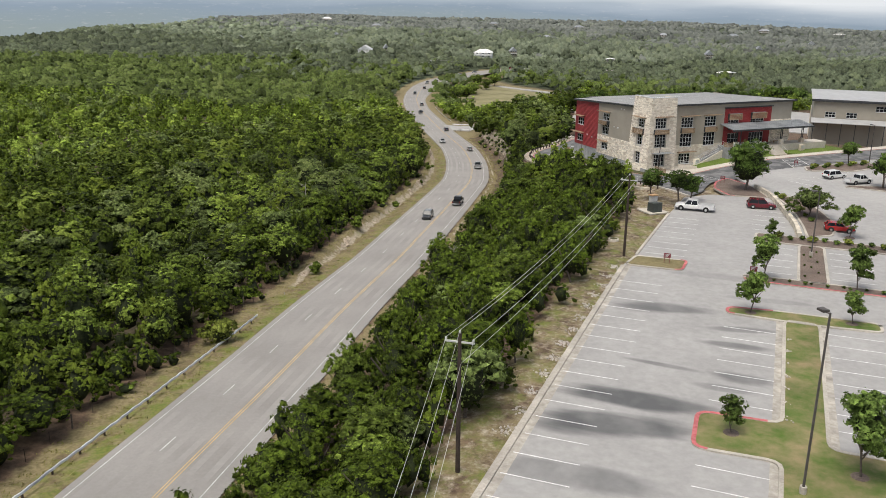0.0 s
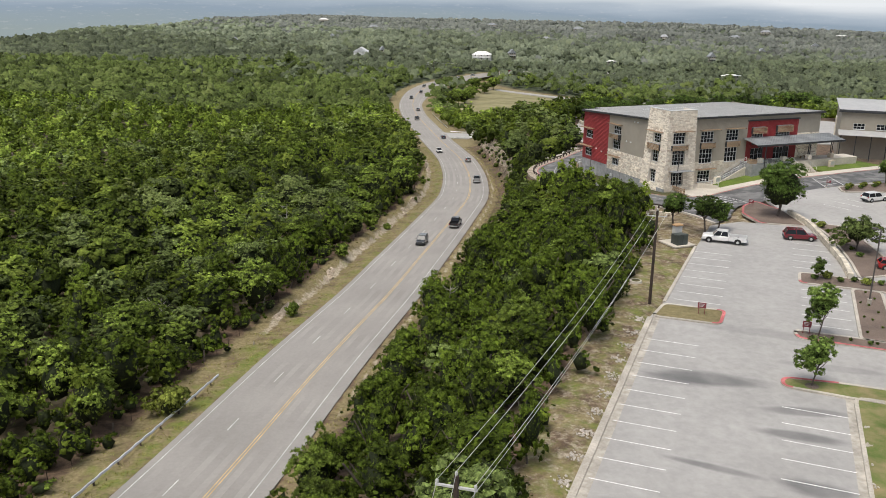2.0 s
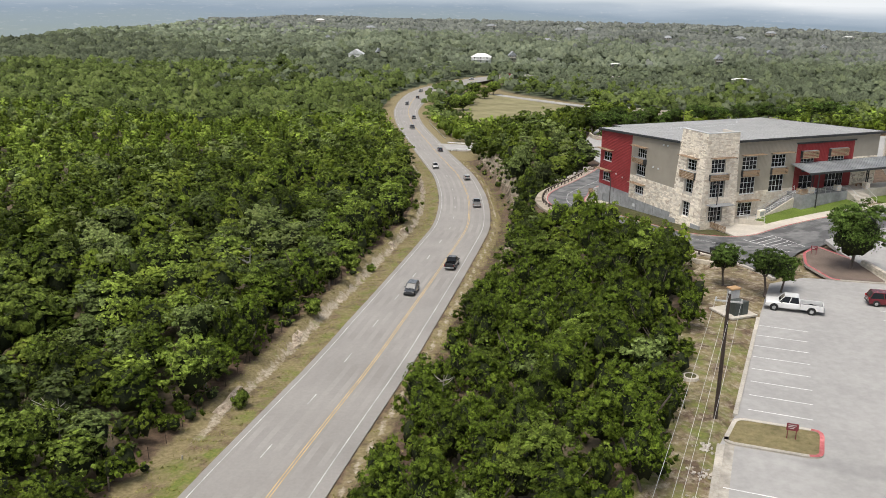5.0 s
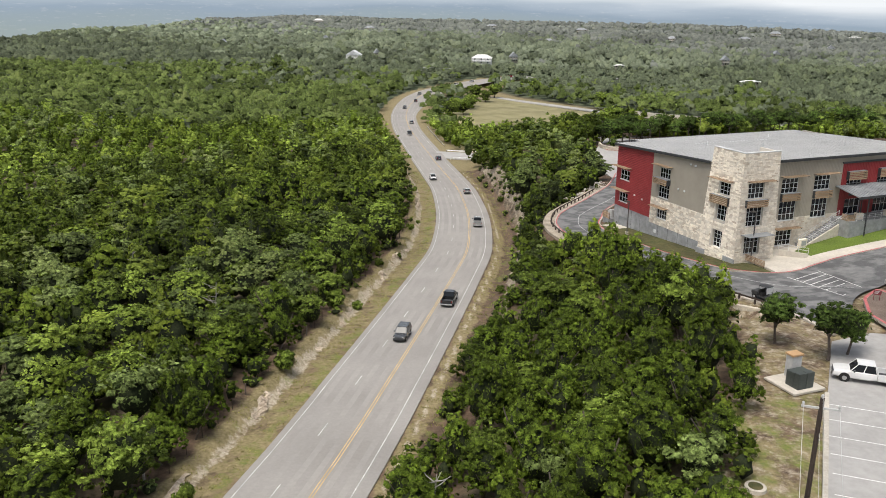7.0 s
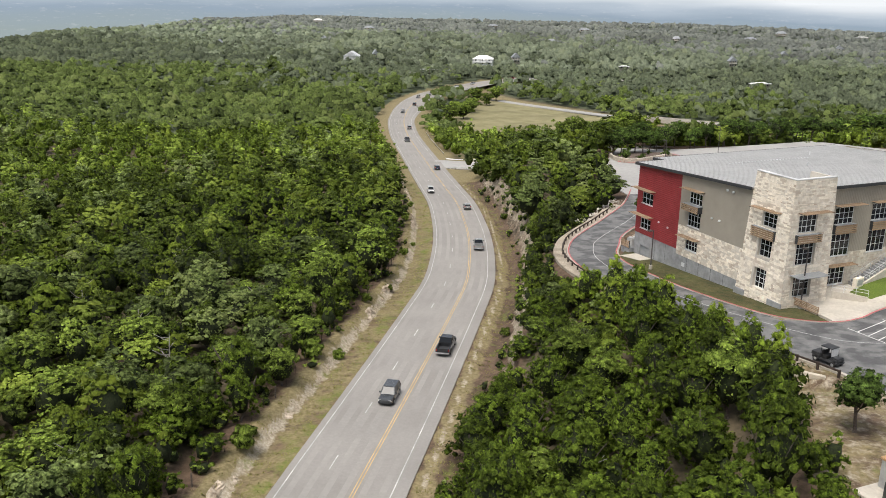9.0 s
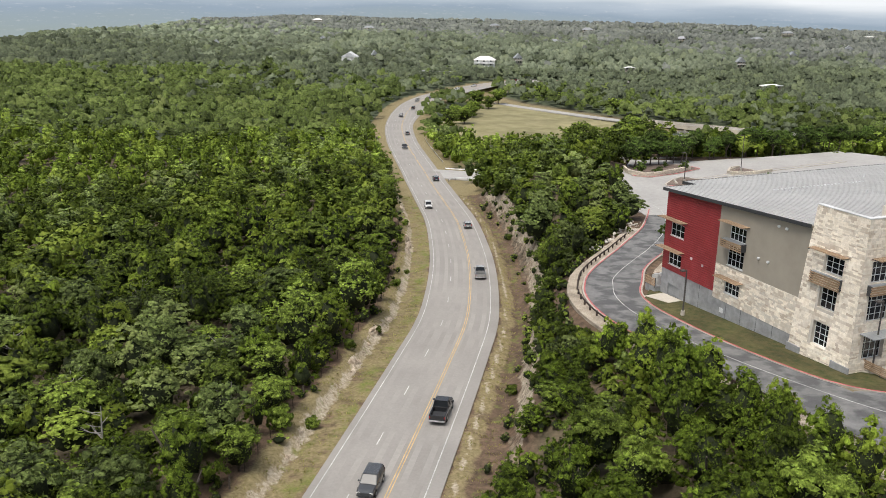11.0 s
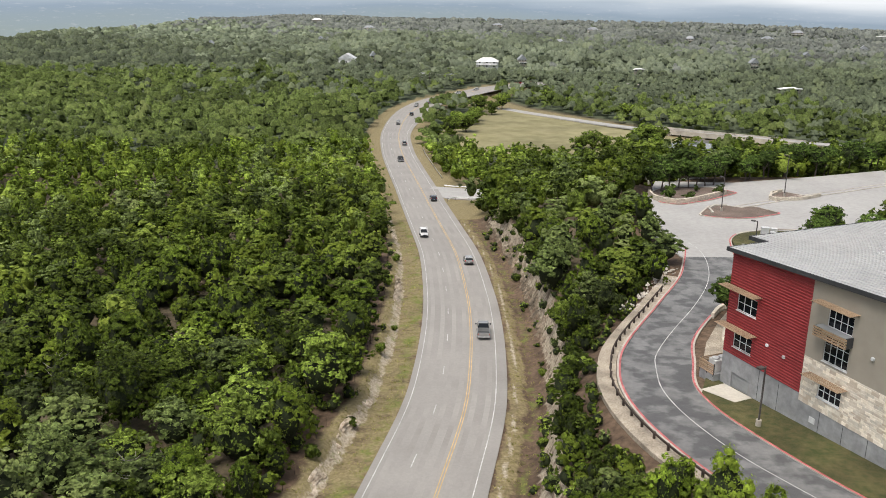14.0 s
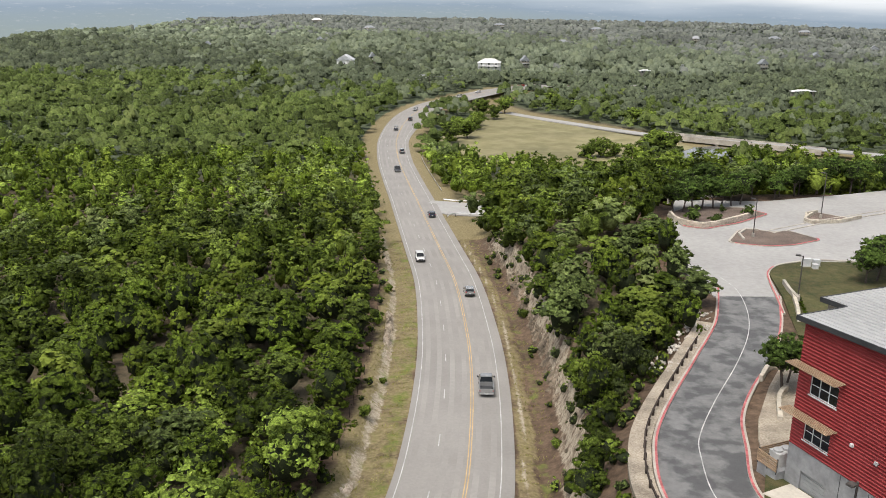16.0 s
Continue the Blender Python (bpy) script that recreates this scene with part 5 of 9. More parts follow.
for poly in ([(-0.45, -0.45), (25.7, -0.45), (25.7, 44.2), (-0.45, 44.2)], [(25.7, 6.75), (29.9, 6.75), (29.9, 44.2), (25.7, 44.2)], [(25.7, 0.4), (32.2, 0.4), (32.2, 6.75), (25.7, 6.75)]):
    bm = bmesh.new()
    prism(bm, poly, lambda x, y: roof_z(x) - 0.2, lambda x, y: roof_z(x))
    part("roof", put(bm, ROOF), M["roof"], main, "pale grey standing-seam metal roof")
for i in range(70):
    v = 0.1 + i * 0.63
    bm = bmesh.new()
    vs = box(bm, -0.4, 29.8 if v > 6.7 else 25.7, v, v + 0.05, 0, 0.06)
    for q in vs:
        q.co.z += roof_z(q.co.x)
    part("roof_seam", put(bm, ROOF), M["roof"], main)
for a, b, c, d in ((-0.55, 25.75, -0.55, -0.45), (-0.55, -0.45, -0.55, 4.8), (29.9, 30.0, 6.7, 44.3), (-0.55, 30.0, 44.2, 44.3)):
    bm = bmesh.new()
    vs = box(bm, a, b, c, d, -0.38, 0.05)
    for q in vs:
        q.co.z += roof_z(q.co.x)
    part("fascia", put(bm, ROOF), M["dark_metal"], main, "dark metal eaves trim")
# the roof steps out over the north wing
bm = bmesh.new()
prism(bm, [(-3.3, 4.9), (-0.45, 4.9), (-0.45, 44.2), (-3.3, 44.2)], lambda x, y: roof_z(x) - 0.2, lambda x, y: roof_z(x))
part("roof", put(bm, ROOF), M["roof"], main, "pale grey standing-seam metal roof")
for i in range(62):
    v = 5.14 + i * 0.63
    bm = bmesh.new()
    vs = box(bm, -3.25, -0.4, v, v + 0.05, 0, 0.06)
    for q in vs:
        q.co.z += roof_z(q.co.x)
    part("roof_seam", put(bm, ROOF), M["roof"], main)
for a, b, c, d in ((-3.4, -0.55, 4.8, 4.9), (-3.4, -3.3, 4.8, 44.3)):
    bm = bmesh.new()
    vs = box(bm, a, b, c, d, -0.38, 0.05)
    for q in vs:
        q.co.z += roof_z(q.co.x)
    part("fascia", put(bm, ROOF), M["dark_metal"], main, "dark metal eaves trim")
part("wall", put(bx(-2.9, -0.32, 5.3, 44.0, -12.0, 7.95), ROOF), M["taupe"], main, "taupe wall of the north wing")
for i in range(26):
    part("snow_guard", put(bx(7.6, 7.75, 11.0 + i * 0.63, 11.25 + i * 0.63, roof_z(7.7), roof_z(7.7) + 0.14), ROOF), M["frame"], main)
for u, v in ((9, 12.5), (14.5, 20), (20, 33), (5, 30)):
    bm = bmesh.new()
    tube(bm, [(u, v, roof_z(u) - 0.1), (u, v, roof_z(u) + 0.55)], 0.08, 8)
    part("vent_pipe", put(bm, ROOF), M["frame"], main)

# corner tower, slightly battered, with openings in two faces
TH = [(2.2, 4.7, 5.05, 6.9), (2.2, 4.5, 1.0, 3.45), (2.1, 4.3, -3.3, -0.6)]
TS = [(1.05, 4.05, 5.05, 7.4), (1.05, 4.15, 0.75, 3.75), (1.05, 4.05, -3.5, -0.75)]
TWF = frame_at(BO + 25.8 * BU - 0.0 * BV, BU, -BV)


def battered(bm, m):
    """Spreads the foot of the tower's faces outwards."""
    for q in bm.verts:
        k = max(0.0, (11.9 - q.co.z) / 17.0)
        if q.co.y > -0.3:
            q.co.y += 0.7 * k
    return put(bm, m)


def spread_x(bm, x0, x1, f0, f1):
    for q in bm.verts:
        k = max(0.0, (11.9 - q.co.z) / 17.0)
        if q.co.x < x0 + 0.01:
            q.co.x -= f0 * k
        if q.co.x > x1 - 0.01:
            q.co.x += f1 * k
    return bm


bm = wall_with_holes(Matrix.Identity(4), 0, 6.9, -9.0, 11.9, TH, thick=0.5)
part("tower_wall", battered(spread_x(bm, 0, 6.9, 0.9, 0.7), TWF), M["mortar"], main, "pale limestone tower wall")
bm = wall_with_holes(Matrix.Identity(4), 0, 6.6, -9.0, 11.9, TS, thick=0.5)
part("tower_wall", battered(spread_x(bm, 0, 6.6, 0.7, 0.3), TOWERF), M["mortar"], main, "pale limestone tower wall")
for a, b_, c, d in ((-0.05, 6.95, -0.08, 0.5), (6.4, 6.95, 0.5, 6.65)):
    part("coping", put(bx(a, b_, c, d, 11.9, 12.0), frame_at(BO + 25.8 * BU, BU, BV)), M["frame"], main)
part("tower_wall", put(bx(2.8, 6.45, -0.35, 0, -4, 11.88), frame_at(BO + 25.8 * BU + 6.6 * BV, BU, BV)), M["mortar"], main)
window(TWF, *TH[0], 3, 3, y=-0.05)
window(TWF, *TH[1], 3, 3, y=0.0)
window(TWF, *TH[2], 3, 4, y=0.1)
window(TOWERF, *TS[0], 4, 3, y=-0.05)
window(TOWERF, *TS[1], 4, 4, y=0.0)
window(TOWERF, *TS[2], 4, 3, y=0.1)
awning(TWF, 0.7, 5.2, 7.35, 1.3)
slat_band(TWF, 1.0, 4.9, 3.55, 4.85, 0.8)
awning(TOWERF, 0.8, 5.3, 7.75, 1.5)
slat_band(TOWERF, 0.6, 4.4, 3.85, 4.95, 0.9)
bm = bmesh.new()
for i in range(8):
    box(bm, 0.3 + i * 0.62, 0.3 + (i + 0.94) * 0.62, 0.5, 2.4, -0.35, -0.28)
part("door_canopy", put(bm, TOWERF), M["canopy"], main, "small grey metal door canopy")
for s0, s1 in ((WESTF, (25.0, 26.6)), (TWF, (5.4, 7.4))):
    pass
part("plinth", put(bx(-1.0, 1.0, 0.7, 0.84, -9, -4.3), TWF), M["concrete"], main)
part("plinth", put(bx(5.3, 7.75, 0.7, 0.84, -9, -4.0), TWF), M["concrete"], main)


def veneer(m, x0, x1, z0, z1, holes, name, parent=main, single=False, batter=0.0, seed=3, spread=(0, 0)):
    """Coursed limestone blocks, proud of the wall by uneven amounts."""
    rnd = random.Random(seed)
    cells = []
    z = z0
    while z < z1 - 0.1:
        h = min(rnd.choice((0.15, 0.2, 0.27, 0.36)), z1 - z)
        x = x0 - rnd.random() * 0.3
        while x < x1:
            w = rnd.uniform(0.25, 0.85)
            a, b = max(x, x0), min(x + w, x1)
            x += w
            if b - a < 0.08:
                continue
            pieces = [(a, b)]
            for hx0, hx1, hz0, hz1 in holes:
                if hz0 < z + h - 0.02 and hz1 > z + 0.02:
                    nxt = []
                    for p, q in pieces:
                        if hx0 > p + 0.05:
                            nxt.append((p, min(q, hx0)))
                        if hx1 < q - 0.05:
                            nxt.append((max(p, hx1), q))
                        
                    pieces = [(p, q) for p, q in nxt if q - p > 0.06]
            cells += [(p, q, z, z + h) for p, q in pieces]
        z += h
    if not single:
        bm = bmesh.new()
    for p, q, c, d in cells:
        b2 = bmesh.new() if single else bm
        y = rnd.uniform(0.02, 0.06)
        vs = box(b2, p + 0.012, q - 0.012, -0.02, y, c + 0.01, d - 0.01)
        for v in vs[:]:
            v.co.x += rnd.uniform(-0.012, 0.012)
            v.co.z += rnd.uniform(-0.008, 0.008)
            k = max(0.0, (11.9 - v.co.z) / 17.0)
            v.co.y += batter * k
            if spread != (0, 0):
                f = (v.co.x - x0) / (x1 - x0)
                v.co.x += k * (spread[1] * f - spread[0] * (1 - f))
        if single:
            part("stone", put(b2, m), M["stone_a"], parent)
    if not single:
        ob = part(name, put(bm, m), M["stone_a"], parent)
        ob["kind"] = "stuff"
    return len(cells)


veneer(WESTF, 10.85, 25.2, -3.75, 0.88, [WW[4]], "stonework", single=True, seed=11)
veneer(TWF, 0.0, 6.9, -5.4, 11.88, TH, "tower_stonework", batter=0.7, seed=5, spread=(0.9, 0.7))
veneer(TOWERF, 0.0, 6.6, -5.4, 11.88, TS, "tower_stonework", batter=0.7, seed=6, spread=(0.7, 0.3))
veneer(SOUTHF, 6.9, 23.2, -4.6, 0.28, [SW[2], (10.9, 14.2, -0.1, 0.3), (17.55, 20.8, -0.1, 0.3)], "stonework", seed=7)
veneer(SOUTHF, 37.3, 43.6, -1, 5.2, [], "stonework", seed=8)
veneer(frame_at(BO + 25.8 * BU + 6.6 * BV, BU, BV), 3.0, 6.9, -4.5, 11.88, [], "stonework", seed=9)

# porch, canopy, steps
porch = thing("entrance_porch", (0, 0, 0), "raised concrete porch with steps under a grey metal canopy", "porch")
part("podium", put(bx(22.0, 32.9, 0.05, 3.9, -5.0, -0.3), SOUTHF), M["concrete"], porch)
part("podium", put(bx(32.9, 52.0, 0.05, 3.9, -5.0, -0.31), SOUTHF), M["paving"], porch)
for i in range(10):
    part("step", put(bx(33.0, 36.9, 3.9 + i * 0.32, 3.9 + (i + 1) * 0.32, -5.0, -0.3 - (i + 1) * 0.175), SOUTHF), M["paving"], porch)
bm = bmesh.new()
vs = box(bm, 22.0, 46.4, 0.1, 5.0, 0, 0.12)
for q in vs:
    q.co.z += 4.75 - 0.17 * q.co.y
part("canopy_roof", put(bm, SOUTHF), M["canopy"], porch, "grey standing-seam canopy roof")
bm = bmesh.new()
for i in range(41):
    vs = box(bm, 22.1 + i * 0.6, 22.15 + i * 0.6, 0.1, 5.0, 0.12, 0.18)
    for q in vs:
        q.co.z += 4.75 - 0.17 * q.co.y
part("canopy_seams", put(bm, SOUTHF), M["canopy"], porch)
part("fascia", put(bx(21.9, 46.5, 5.0, 5.1, 3.62, 4.02), SOUTHF), M["dark_metal"], porch)
part("beam", put(bx(22.2, 46.2, 2.7, 2.9, 3.8, 4.2), SOUTHF), M["dark_metal"], porch)
for x in (25.0, 31.4, 38.6, 45.1):
    part("pedestal", put(bx(x - 0.5, x + 0.5, 2.3, 3.3, -0.3, 0.75, bevel=0.03), SOUTHF), M["stone_a"], porch, "limestone pedestal")
    for dx in (-0.28, 0.18):
        part("post", put(bx(x + dx, x + dx + 0.12, 2.72, 2.88, 0.75, 3.8), SOUTHF), M["dark_metal"], porch)
part("downpipe", put(bx(24.4, 24.56, 4.7, 4.86, -4.6, 3.7), SOUTHF), M["dark_metal"], porch)
bm = bmesh.new()
for z in (0.15, 0.42, 0.7):
    tube(bm, [(23.6, 3.78, z), (32.8, 3.78, z)], 0.025, 6)
for i in range(8):
    tube(bm, [(23.6 + 1.31 * i, 3.78, -0.32), (23.6 + 1.31 * i, 3.78, 0.7)], 0.03, 6)
part("railing", put(bm, SOUTHF), M["steel"], porch)
for x in (33.1, 36.8):
    bm = bmesh.new()
    tube(bm, [(x, 3.7, 0.65), (x, 7.2, -1.2)], 0.03, 6)
    for k in (0.0, 0.5, 1.0):
        tube(bm, [(x, 3.7 + 3.5 * k, -0.4 - 1.8 * k), (x, 3.7 + 3.5 * k, 0.65 - 1.85 * k)], 0.03, 6)
    part("handrail", put(bm, SOUTHF), M["steel"], porch)
for i in range(5):
    part("screen_slat", put(bx(22.05, 23.5, 3.5, 3.56, -0.25 + i * 0.22, -0.1 + i * 0.22), SOUTHF), M["wood"], porch, "cedar slat")
    part("screen_slat", put(bx(22.02, 22.08, 2.2, 3.5, -0.25 + i * 0.22, -0.1 + i * 0.22), SOUTHF), M["wood"], porch, "cedar slat")
# outdoor stair down the south wall
stair = thing("outdoor_stair", (0, 0, 0), "concrete stair with steel handrails rising along the stone wall", "stair")
for i in range(17):
    part("step", put(bx(15.0 + i * 0.5, 15.5 + i * 0.5, 0.15, 1.7, -5.2, -4.3 + (i + 1) * 0.235), SOUTHF), M["concrete"], stair)
part("stair_wall", put(prism(bmesh.new(), [(14.6, 1.72), (24.0, 1.72), (24.0, 2.0), (14.6, 2.0)], -6.0, lambda x, y: -4.4 + (x - 14.6) * 0.44), SOUTHF), M["stone_a"], stair)
for y in (0.35, 1.85):
    bm = bmesh.new()
    tube(bm, [(15, y, -3.3), (23.5, y, 0.7)], 0.03, 6)
    tube(bm, [(15, y, -3.7), (23.5, y, 0.3)], 0.02, 6)
    for i in range(6):
        x = 15.2 + i * 1.65
        tube(bm, [(x, y, -4.6 + (x - 15) * 0.47), (x, y, -3.3 + (x - 15) * 0.47)], 0.025, 6)
    part("handrail", put(bm, SOUTHF), M["steel"], stair)


def fence_panel(m, x0, x1, y, z0, z1, name, label):
    ob = thing(name, (0, 0, 0), label, "fence")
    n = 5
    for i in range(n):
        z = z0 + (z1 - z0) * i / n
        part("rail", put(bx(x0, x1, y, y + 0.05, z, z + 0.7 * (z1 - z0) / n), m), M["wood"], ob)
    for x in (x0 + 0.1, (x0 + x1) / 2, x1 - 0.2):
        part("post", put(bx(x, x + 0.08, y - 0.08, y - 0.005, z0 - 0.4, z1), m), M["dark_metal"], ob)


PATIO = frame_at(BO + 32.7 * BU, BV, BU)
patio = [bld(33.3, 1.0), bld(33.3, 7.2), bld(29.5, 7.4), bld(29.5, 15.0), bld(32.5, 14.0), (59.3, 185.5), (54.2, 182.2), (50.8, 181.0), bld(34.4, 2.2)]
bm = bmesh.new()
prism(bm, patio, -7, lambda x, y: max(-4.6, uz(x, y) + 0.16))
tagged(part("patio", bm, M["paving"]), "pale concrete patio and walk at the tower door", "pavement", kind="structure")
fence_panel(frame_at(bld(33.2, 1.6), BU, -BV), 0.0, 4.2, 0.0, -4.3, -3.3, "slat_fence", "low slatted cedar fence beside the tower door")
low = thing("ramp_wall", (0, 0, 0), "low pale stone ramp wall with a steel handrail", "wall")
a, b = np.array(bld(33.0, 8.2)), np.array(bld(36.6, 10.6))
bm = bmesh.new()
d = (b - a) / np.hypot(*(b - a))
n2 = np.array((d[1], -d[0])) * 0.15
prism(bm, [tuple(a - n2), tuple(b - n2), tuple(b + n2), tuple(a + n2)], -6, -3.4)
part("wall", bm, M["paving"], low)
bm = bmesh.new()
for h in (-2.9, -2.5):
    tube(bm, [(*a, h), (*b, h)], 0.03, 6)
for k in range(4):
    q = a + (b - a) * k / 3
    tube(bm, [(*q, -3.45), (*q, -2.5)], 0.03, 6)
part("handrail", bm, M["steel"], low)


def front_strip():
    """Pavement along the front kerb and the lawns behind it."""
    pts = FN[8:]
    walkp = ribbon("front_pavement", pts, -2.6, -0.2, lambda x, y: uz(x, y) + 0.15, M["paving"], thick=0.4)
    tagged(walkp, "pale concrete pavement along the front drive", "pavement", kind="structure")
    t = np.gradient(pts, axis=0)
    t /= np.hypot(*t.T)[:, None]
    n = np.stack([-t[:, 1], t[:, 0]], -1)
    e = pts + n * 2.6
    vb = (e - BO) @ BV
    for v0, v1, label in ((9.5, 33.0, "bright green lawn between pavement and porch"), (37.2, 56.0, "bright green mown lawn beside the steps")):
        seg = [tuple(p) for p, k in zip(e, vb) if v0 <= k <= v1]
        back = [bld(33.3, 32.8), bld(33.3, 22), bld(31.5, 22), bld(31.5, 14.6), bld(32.6, 11.5)] if v1 < 40 else [bld(27.0, 55), bld(33.4, 49), bld(33.4, v0)]
        patch("front_lawn", seg + back, lambda x, y: uz(x, y) + 0.2 + 0.06 * max(0.0, 34.5 - ((x - BO[0]) * BU[0] + (y - BO[1]) * BU[1])), M["lawn"], label)


front_strip()


def monument(at, turn):
    ob = thing("monument_sign", (*at, uz(*at) + 0.2), "small stone-framed sign block on the lawn", "sign", turn=turn)
    part("block", bx(-0.8, 0.8, -0.3, 0.3, 0, 1.5, bevel=0.05), M["stone_a"], ob)
    part("plate", bx(-0.55, 0.55, -0.34, -0.3, 0.5, 1.25), M["grey_box"], ob)


monument((59.4, 193.2), 30)
monument((87.2, 201.2), 30)


# ---- second building ----
def east_building():
    ob = thing("east_building", (0, 0, 0), "two-storey taupe metal building with a pale metal roof and porch", "building")
    m = frame_at(np.array((99.5, 225.5)), E2, -E1)
    holes = [(3.0 + 5.2 * i, 5.6 + 5.2 * i, 3.2, 4.6) for i in range(2)] + [(15 + 4.6 * i, 17.8 + 4.6 * i, 5.2, 6.6) for i in range(4)]
    part("wall", wall_with_holes(m, 0, 36, -4, 7.7, holes), M["taupe"], ob)
    for h in holes:
        window(m, *h, 3, 2, parent=ob)
    part("wall", put(bx(0, 0.3, -17, -0.3, -4, 7.7), m), M["taupe"], ob)
    part("wall", put(bx(35.7, 36, -17, -0.3, -4, 7.7), m), M["taupe"], ob)
    part("wall", put(bx(0.3, 35.7, -17, -16.7, -4, 7.7), m), M["taupe"], ob)
    part("stone_pier", put(bx(-0.15, 1.6, -17.2, -13.5, -4, 4.4), m), M["stone_a"], ob)
    bm = bmesh.new()
    vs = box(bm, -0.6, 36.6, -17.6, 0.7, 7.7, 7.95)
    for q in vs:
        q.co.z += -0.055 * (q.co.y)
    part("roof", put(bm, m), M["roof"], ob, "pale standing-seam metal roof")
    part("fascia", put(bx(-0.65, 36.65, 0.7, 0.8, 7.3, 7.95), m), M["dark_metal"], ob)
    part("red_bay", put(bx(24, 31, 0.0, 0.4, -1, 6.9), m), M["red_metal"], ob)
    bm = bmesh.new()
    vs = box(bm, -0.3, 18, 0.3, 4.2, 2.3, 2.4)
    for q in vs:
        q.co.z -= 0.2 * q.co.y - 0.6
    part("porch_roof", put(bm, m), M["roof"], ob)
    for i in range(6):
        part("post", put(bx(0.2 + i * 3.4, 0.4 + i * 3.4, 3.7, 3.9, -4, 2.05), m), M["dark_metal"], ob)


east_building()


# ---- vehicles ----
def loft(bm, sections):
    """Joins closed rings (same count) into a skin with end caps."""
    rings = [[bm.verts.new(p) for p in s] for s in sections]
    n = len(rings[0])
    for a, b in zip(rings, rings[1:]):
        for k in range(n):
            bm.faces.new((a[k], a[(k + 1) % n], b[(k + 1) % n], b[k]))
    bm.faces.new(rings[0][::-1])
    bm.faces.new(rings[-1])
    bmesh.ops.recalc_face_normals(bm, faces=bm.faces)
    return bm


def hull(xs, w, bottom, belt, crown_in=0.06):
    """Body rings along x: rounded box sections with width and belt height by station."""
    out = []
    for i, x in enumerate(xs):
        hw, zb, zt = w[i] / 2, bottom[i], belt[i]
        out.append([(x, -hw * 0.9, zb), (x, -hw, zb + 0.12), (x, -hw, (zb + zt) / 2), (x, -hw + crown_in * 0.5, zt - 0.1), (x, -hw + crown_in * 2.2, zt), (x, 0, zt + 0.02), (x, hw - crown_in * 2.2, zt), (x, hw - crown_in * 0.5, zt - 0.1), (x, hw, (zb + zt) / 2), (x, hw, zb + 0.12), (x, hw * 0.9, zb)])
    return out


def wheel(parent, x, y, r=0.36, w=0.24):
    bm = bmesh.new()
    tube(bm, [(x, y - w / 2, r), (x, y - w / 2 + 0.03, r), (x, y + w / 2 - 0.03, r), (x, y + w / 2, r)], [r * 0.9, r, r, r * 0.9], 18)
    wl = part("wheel", bm, M["rubber"], parent)
    bm = bmesh.new()
    s = 1 if y > 0 else -1
    tube(bm, [(x, y + s * (w / 2 - 0.02), r), (x, y + s * (w / 2 + 0.012), r)], [r * 0.62, r * 0.5], 12)
    part("rim", bm, M["chrome"], wl)


def cabin(ob, paint, x, w, z0, z1, roof_w):
    """Greenhouse: x = (windscreen foot, roof front, roof back, rear foot); pillars and roof in body colour, glass set in."""
    a, b, c, d = x
    hw, rw = w / 2, roof_w / 2
    lo = [(a, -hw, z0), (a, hw, z0), (d, hw, z0), (d, -hw, z0)]
    hi = [(b, -rw, z1), (b, rw, z1), (c, rw, z1), (c, -rw, z1)]
    bm = bmesh.new()
    vl, vh = [bm.verts.new(p) for p in lo], [bm.verts.new(p) for p in hi]
    for i in range(4):
        j = (i + 1) % 4
        bm.faces.new((vl[i], vl[j], vh[j], vh[i]))
    bm.faces.new(vh)
    bm.faces.new(vl[::-1])
    bmesh.ops.recalc_face_normals(bm, faces=bm.faces)
    part("glasshouse", bm, M["glass"], ob, "dark tinted windows")
    bm = bmesh.new()
    vs = box(bm, c - 0.03, b + 0.03, -rw - 0.02, rw + 0.02, z1 - 0.01, z1 + 0.06)
    bmesh.ops.bevel(bm, geom=bm.edges[:], offset=0.03, segments=2, affect="EDGES")
    part("roof", bm, paint, ob)
    for s in (-1, 1):
        for (p, q) in (((a, s * hw, z0), (b, s * rw, z1)), ((d, s * hw, z0), (c, s * rw, z1)), (((a + d) / 2, s * (hw + 0.004), z0), ((b + c) / 2, s * (rw + 0.004), z1))):
            bm = bmesh.new()
            tube(bm, [p, q], 0.045, 5)
            part("pillar", bm, paint, ob)


def lights(ob, xf, xr, w, zf, zr):
    for s in (-1, 1):
        y0, y1 = sorted((s * (w / 2 - 0.12), s * (w / 2 - 0.48)))
        part("headlight", bx(xf - 0.06, xf + 0.025, y0, y1, zf, zf + 0.17, bevel=0.02), M["lamp_white"], ob)
        y0, y1 = sorted((s * (w / 2 - 0.06), s * (w / 2 - 0.26)))
        part("tail_light", bx(xr - 0.025, xr + 0.06, y0, y1, zr, zr + 0.3, bevel=0.02), M["lamp_red"], ob)


